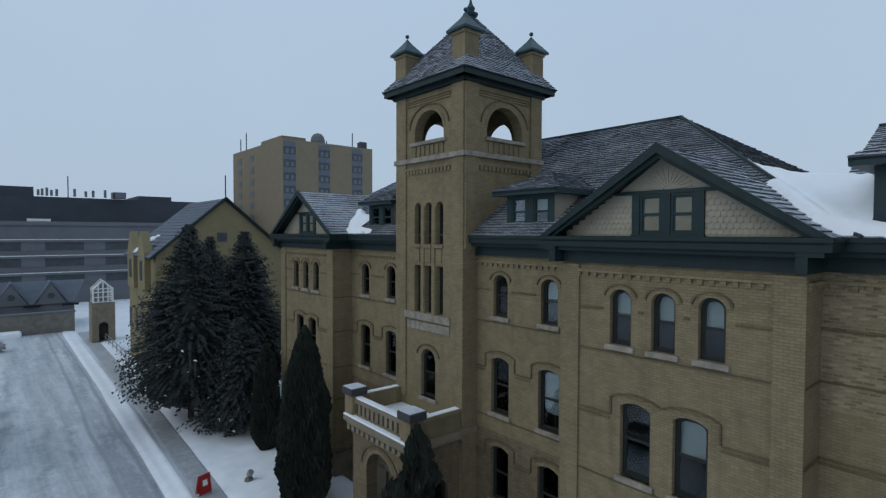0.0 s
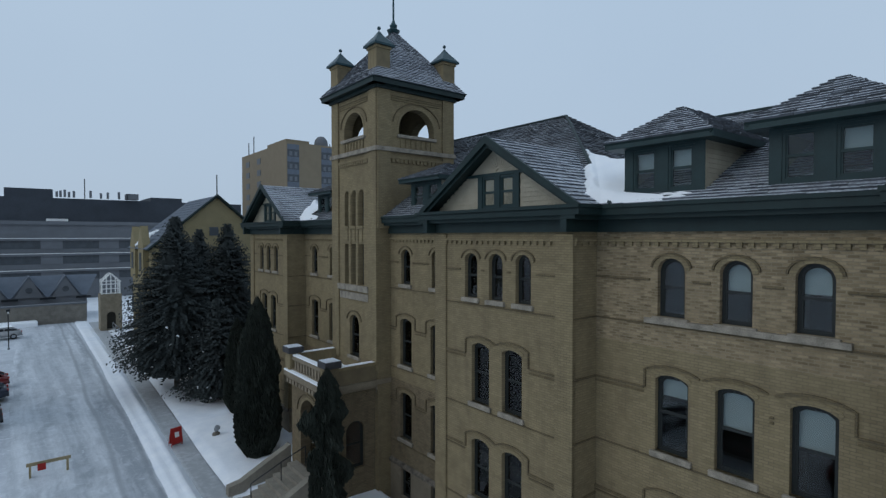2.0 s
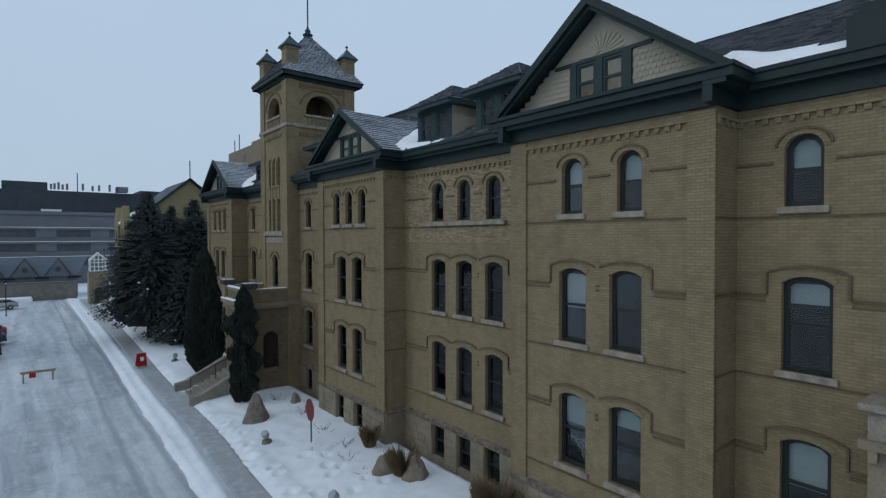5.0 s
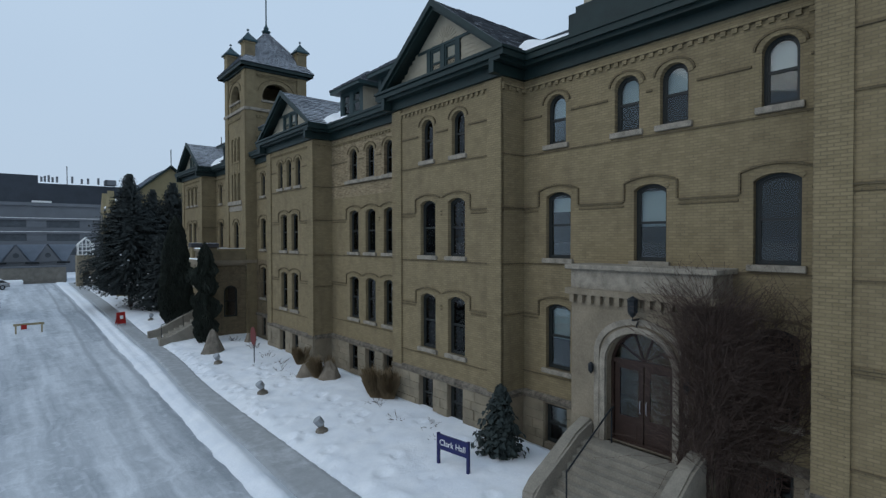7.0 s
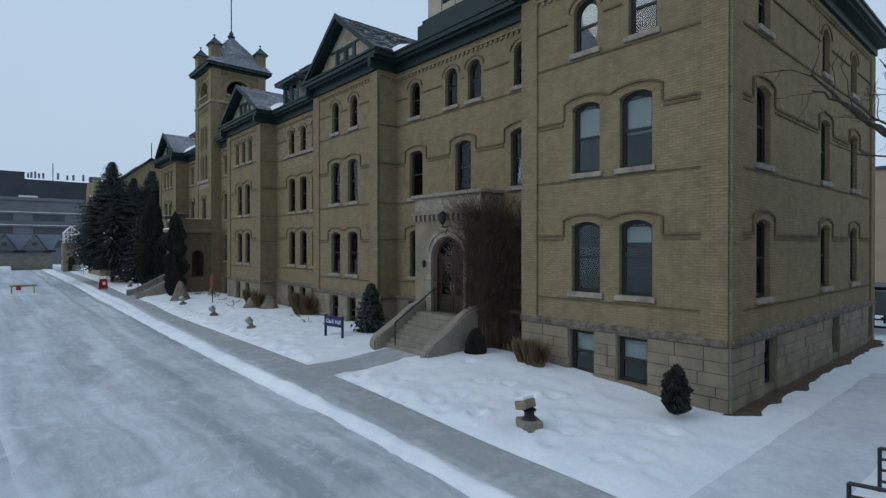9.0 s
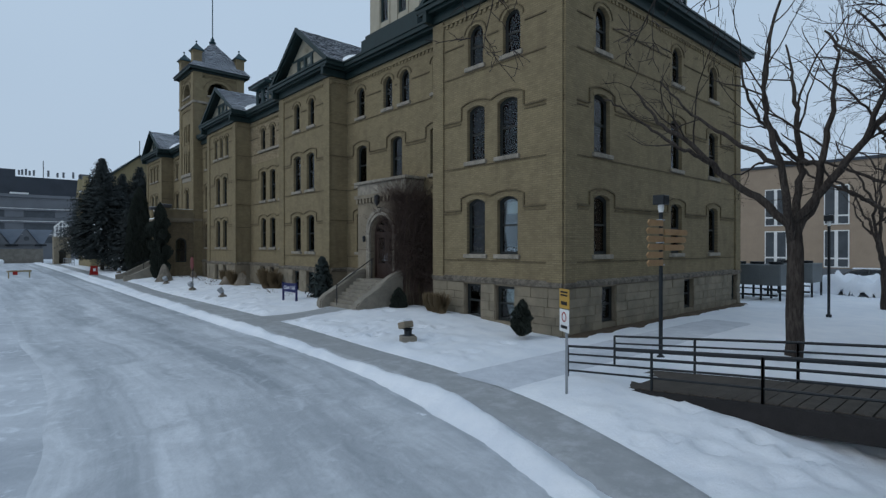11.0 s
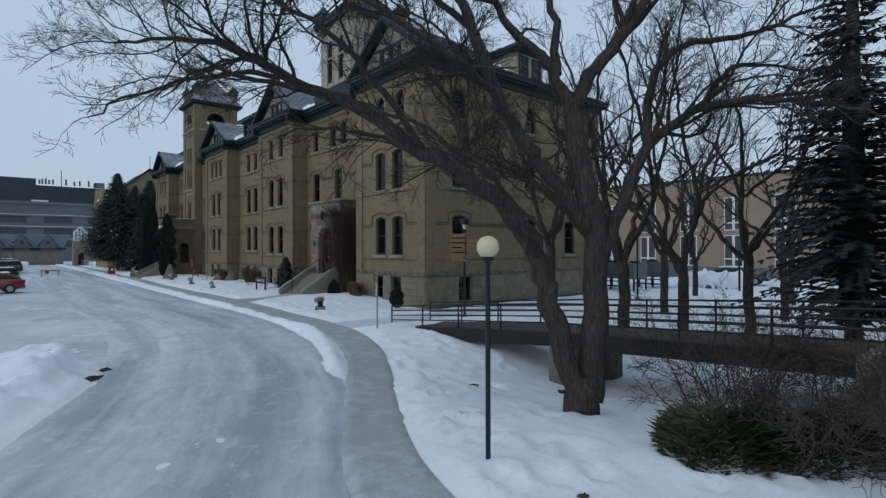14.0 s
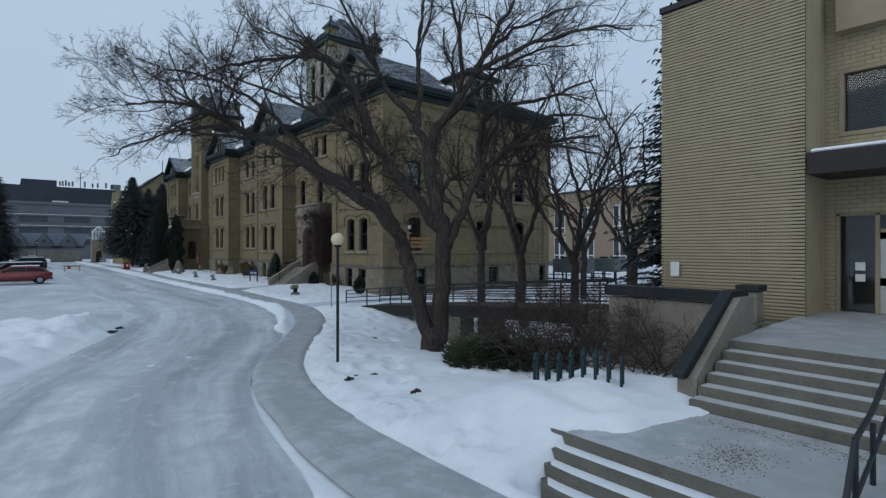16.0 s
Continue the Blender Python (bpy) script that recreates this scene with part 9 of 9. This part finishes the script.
for k in range(120):
    y0 = rngv.uniform(-18.85, -17.0)
    top = 5.5
    line = []
    yy = y0
    for i in range(14):
        yy += rngv.gauss(-0.02, 0.08)
        y_ = max(-18.85, yy)
        z_ = 0.6 + 4.75 * (i / 13)
        if abs(y_ - ey) < 1.15 and 1.7 < z_ < 4.4 + 0.5 - abs(y_ - ey) * 0.4:
            y_ = ey - 1.2 if y_ < ey else y_
        line.append(np.array((EX - 0.05 - rngv.random() * 0.08 - (0.15 if z_ > 5.2 else 0), y_, z_)))
    if abs(y0 - ey) < 1.0:
        line = [p_ for p_ in line if p_[2] > 4.75]
    if len(line) > 3:
        grow(store, np.array(line), 0.012, 0.006, 2, rngv, 1.2, 3)
mesh_part("stem_mat", pydata("stem_mat", *store["twig"]), VINE, vine, "brown stems over the stone porch")
store = {"wood": ([], []), "twig": ([], [])}
for k in range(40):
    x0 = rngv.uniform(EX + 0.05, X_REC)
    line = [np.array((x0 + rngv.gauss(0, 0.05), EY0 - 0.04 - rngv.random() * 0.07, 0.3 + 4.8 * i / 12)) for i in range(13)]
    grow(store, np.array(line), 0.012, 0.006, 2, rngv, 1.2, 3)
mesh_part("stem_mat", pydata("stem_mat", *store["twig"]), VINE, vine, "tangle of brown stems")


# ---- parked cars ----
def car(x, y, yaw, paint, label, suv=False, snow=True):
    t = thing("parked_car", label, "car", "parked cars", m=Matrix.Translation((x, y, 0.02)) @ Matrix.Rotation(radians(yaw), 4, 'Z'))
    L, W = 4.5, 1.76
    H = 1.62 if suv else 1.42
    prof = [(-2.2, 0.42), (-2.23, 0.72), (-2.05, 0.92), (-1.0, 1.0), (0.0, 1.02), (1.1, 1.0), (2.05, 0.98), (2.22, 0.8), (2.22, 0.42)] if not suv else [(-2.2, 0.45), (-2.23, 0.85), (-2.05, 1.0), (-1.0, 1.08), (0.5, 1.1), (2.1, 1.1), (2.25, 0.9), (2.22, 0.45)]
    cab = [(-1.05, 0.98), (-0.35, H - 0.03), (0.9, H), (1.45, H - 0.12), (2.0, 0.99)] if not suv else [(-1.15, 1.06), (-0.5, H - 0.02), (1.9, H), (2.2, 1.08)]
    bm = bmesh.new()
    prism(bm, prof + [(1.85, 0.3), (-1.85, 0.3)], -W / 2, W / 2)
    bevel(bm, 0.06, 2)
    body = part("body", bm, paint, t, "", Matrix(((1, 0, 0, 0), (0, 0, -1, 0), (0, 1, 0, 0), (0, 0, 0, 1))), True)
    bm = bmesh.new()
    prism(bm, cab, -W / 2 + 0.14, W / 2 - 0.14)
    bevel(bm, 0.05, 2)
    part("cabin_glass", bm, BLACKGLASS, t, "dark windows", Matrix(((1, 0, 0, 0), (0, 0, -1, 0), (0, 1, 0, 0), (0, 0, 0, 1))))
    bm = bmesh.new()
    rf = [(q[0], q[1]) for q in cab[1:-1]]
    prism(bm, [(rf[0][0] - 0.05, rf[0][1] - 0.03)] + [(a, b + 0.02) for a, b in rf] + [(rf[-1][0], rf[-1][1] - 0.05)], -W / 2 + 0.13, W / 2 - 0.13)
    part("roof", bm, paint, t, "", Matrix(((1, 0, 0, 0), (0, 0, -1, 0), (0, 1, 0, 0), (0, 0, 0, 1))))
    for s in (-1, 1):
        bm = bmesh.new()
        for q0, q1 in ((cab[0], cab[1]), (((cab[1][0] + cab[-2][0]) / 2, 1.0), ((cab[1][0] + cab[-2][0]) / 2, H)), (cab[-1], cab[-2])):
            tube(bm, [(q0[0], s * (W / 2 - 0.13), q0[1]), (q1[0], s * (W / 2 - 0.13), q1[1])], 0.04, 5)
        part("pillar", bm, paint, t)
        bm = bmesh.new()
        box(bm, -0.9, -0.75, s * (W / 2) - 0.02, s * (W / 2) + 0.14, 1.0, 1.12)
        part("mirror", bm, ASPHALT_DARK, t)
    if snow:
        bm = bmesh.new()
        box(bm, rf[0][0] + 0.05, rf[-1][0], -W / 2 + 0.2, W / 2 - 0.2, H + 0.0, H + 0.07)
        bevel(bm, 0.03, 2)
        part("roof_snow", bm, SNOW_ROOF, t, "snow on the roof")
    for ax in (-1.38, 1.4):
        for s in (-1, 1):
            bm = bmesh.new()
            lathe(bm, [(0.2, -0.1), (0.31, -0.1), (0.33, -0.06), (0.33, 0.06), (0.31, 0.1), (0.2, 0.1)], 0, 0, 18)
            w = part("wheel", bm, ASPHALT_DARK, t, "dark tyre", Matrix.Translation((ax, s * (W / 2 - 0.08), 0.33)) @ pose(0, 0, 0, 90, 0, 0))
            bm = bmesh.new()
            lathe(bm, [(0.2, -0.105), (0.19, -0.09), (0.19, 0.09), (0.2, 0.105)], 0, 0, 12)
            part("rim", bm, GALV, w)
    for s in (-1, 1):
        boxed("headlight", t, WHITE, -2.24, -2.1, s * 0.62 - 0.16, s * 0.62 + 0.16, 0.68, 0.8, bev=0.02)
        boxed("tail_light", t, RED, 2.12, 2.25, s * 0.66 - 0.14, s * 0.66 + 0.14, 0.75, 0.92, bev=0.02)
    boxed("bumper", t, ASPHALT_DARK, -2.26, -2.1, -0.8, 0.8, 0.36, 0.5, bev=0.03)
    boxed("bumper", t, ASPHALT_DARK, 2.12, 2.27, -0.8, 0.8, 0.36, 0.5, bev=0.03)
    return t


def paint(name, c):
    m, nt, b = node_mat(name)
    n = noise_tex(nt, world_pos(nt), 3, 4)
    nt.links.new(mixc(nt, ramp(nt, n, 0.35, 0.75), c, tuple(q * 0.7 + 0.03 for q in c)), b.inputs["Base Color"])
    b.inputs["Roughness"].default_value = 0.3
    b.inputs["Coat Weight"].default_value = 0.5
    return m


REDP, DARKP, SILVERP, NAVYP = paint("red_car_paint", (0.22, 0.012, 0.012)), paint("charcoal_car_paint", (0.03, 0.032, 0.036)), paint("silver_car_paint", (0.35, 0.36, 0.37)), paint("dark_blue_car_paint", (0.02, 0.03, 0.06))
car(-1.75, 47.8, 4, REDP, "red parked sedan with snow on its roof")
car(-1.7, 43.6, 2, NAVYP, "dark blue parked sedan with snow on its roof")
car(-1.9, 36.6, 3, DARKP, "charcoal parked car seen at the tail", True)
car(-3.2, -0.4, 4, REDP, "red parked sedan beside the drive")
car(-3.3, 4.6, 4, DARKP, "charcoal parked estate car beside the drive", True)
car(-3.6, 10.0, 5, SILVERP, "dark parked car with snow on its roof")
car(-4.0, 15.0, 6, SILVERP, "silver parked car with snow on its roof")
car(-1.0, 73.5, 10, SILVERP, "silver parked car at the far wall")
car(-7.0, 76.0, 10, SILVERP, "pale parked car at the far wall")
car(45.5, -30.6, 100, DARKP, "dark parked car behind the hall")

# wooden direction boards on the lamp post
boards = thing("direction_sign", "weathered orange-brown wooden direction boards on the lamp post", "sign")
brd = random.Random(4)
for k in range(6):
    z = 2.5 + k * 0.21
    a, b = (-0.85 + brd.uniform(-0.08, 0.1), -0.05)
    bm = bmesh.new()
    prism(bm, [(b, z), (b, z + 0.16), (a + 0.08, z + 0.16), (a, z + 0.08), (a + 0.08, z)][::-1], -0.02, 0.02)
    part("board", bm, ORANGE, boards, "", face_south(-31.17, 13.2))
for k in range(3):
    z = 2.9 + k * 0.21
    bm = bmesh.new()
    prism(bm, [(0.05, z), (1.15 + 0.1 * k, z), (1.23 + 0.1 * k, z + 0.08), (1.15 + 0.1 * k, z + 0.16), (0.05, z + 0.16)], -0.02, 0.02)
    part("board", bm, ORANGE, boards, "", face_south(-31.17, 13.2))
for z in (2.5, 3.1, 3.7):
    bm = bmesh.new()
    box(bm, -0.09, 0.09, z, z + 0.04, -0.02, 0.14)
    part("clamp", bm, GALV, boards, "steel clamp", face_south(-31.03, 13.2))


# ---- dark clods and torn turf showing through the snow ----
CLOD = plain("muddy_turf", (0.055, 0.048, 0.038), 0.95, 0.5, 8.0, bumpy=0.6)


def clod(x, y, r, seed, label):
    rng = random.Random(seed)
    bm = bmesh.new()
    bmesh.ops.create_icosphere(bm, subdivisions=3, radius=1.0)
    for v in bm.verts:
        n = 1 + 0.9 * noise.noise(v.co * 2.3 + Vector((seed, 0, 0))) + 0.5 * noise.noise(v.co * 4.5 + Vector((seed, 3, 0)))
        v.co = Vector((v.co.x * r * 0.75 * n, v.co.y * r * 0.6 * n, v.co.z * r * 0.4 * n))
    t = part("turf_clod", bm, CLOD, None, "", Matrix.Translation((*lay(x, y), ground_z(x, y) - 0.01)))
    tagged(t, label, "turf", "torn turf in the snow")


for k, (x, y, r) in enumerate(((1.15, -45.9, 0.11), (1.95, -45.65, 0.1), (1.55, -45.5, 0.07), (1.7, -47.55, 0.14), (-1.55, -34.0, 0.34), (-1.1, -33.2, 0.16), (-0.85, -32.7, 0.12), (-2.3, -33.3, 0.22), (-3.2, -32.8, 0.15), (5.4, -40.2, 0.14), (8.4, -40.6, 0.2), (9.0, -41.2, 0.2))):
    clod(x, y, r, 300 + k, "dark clod of torn turf lying on the snow")
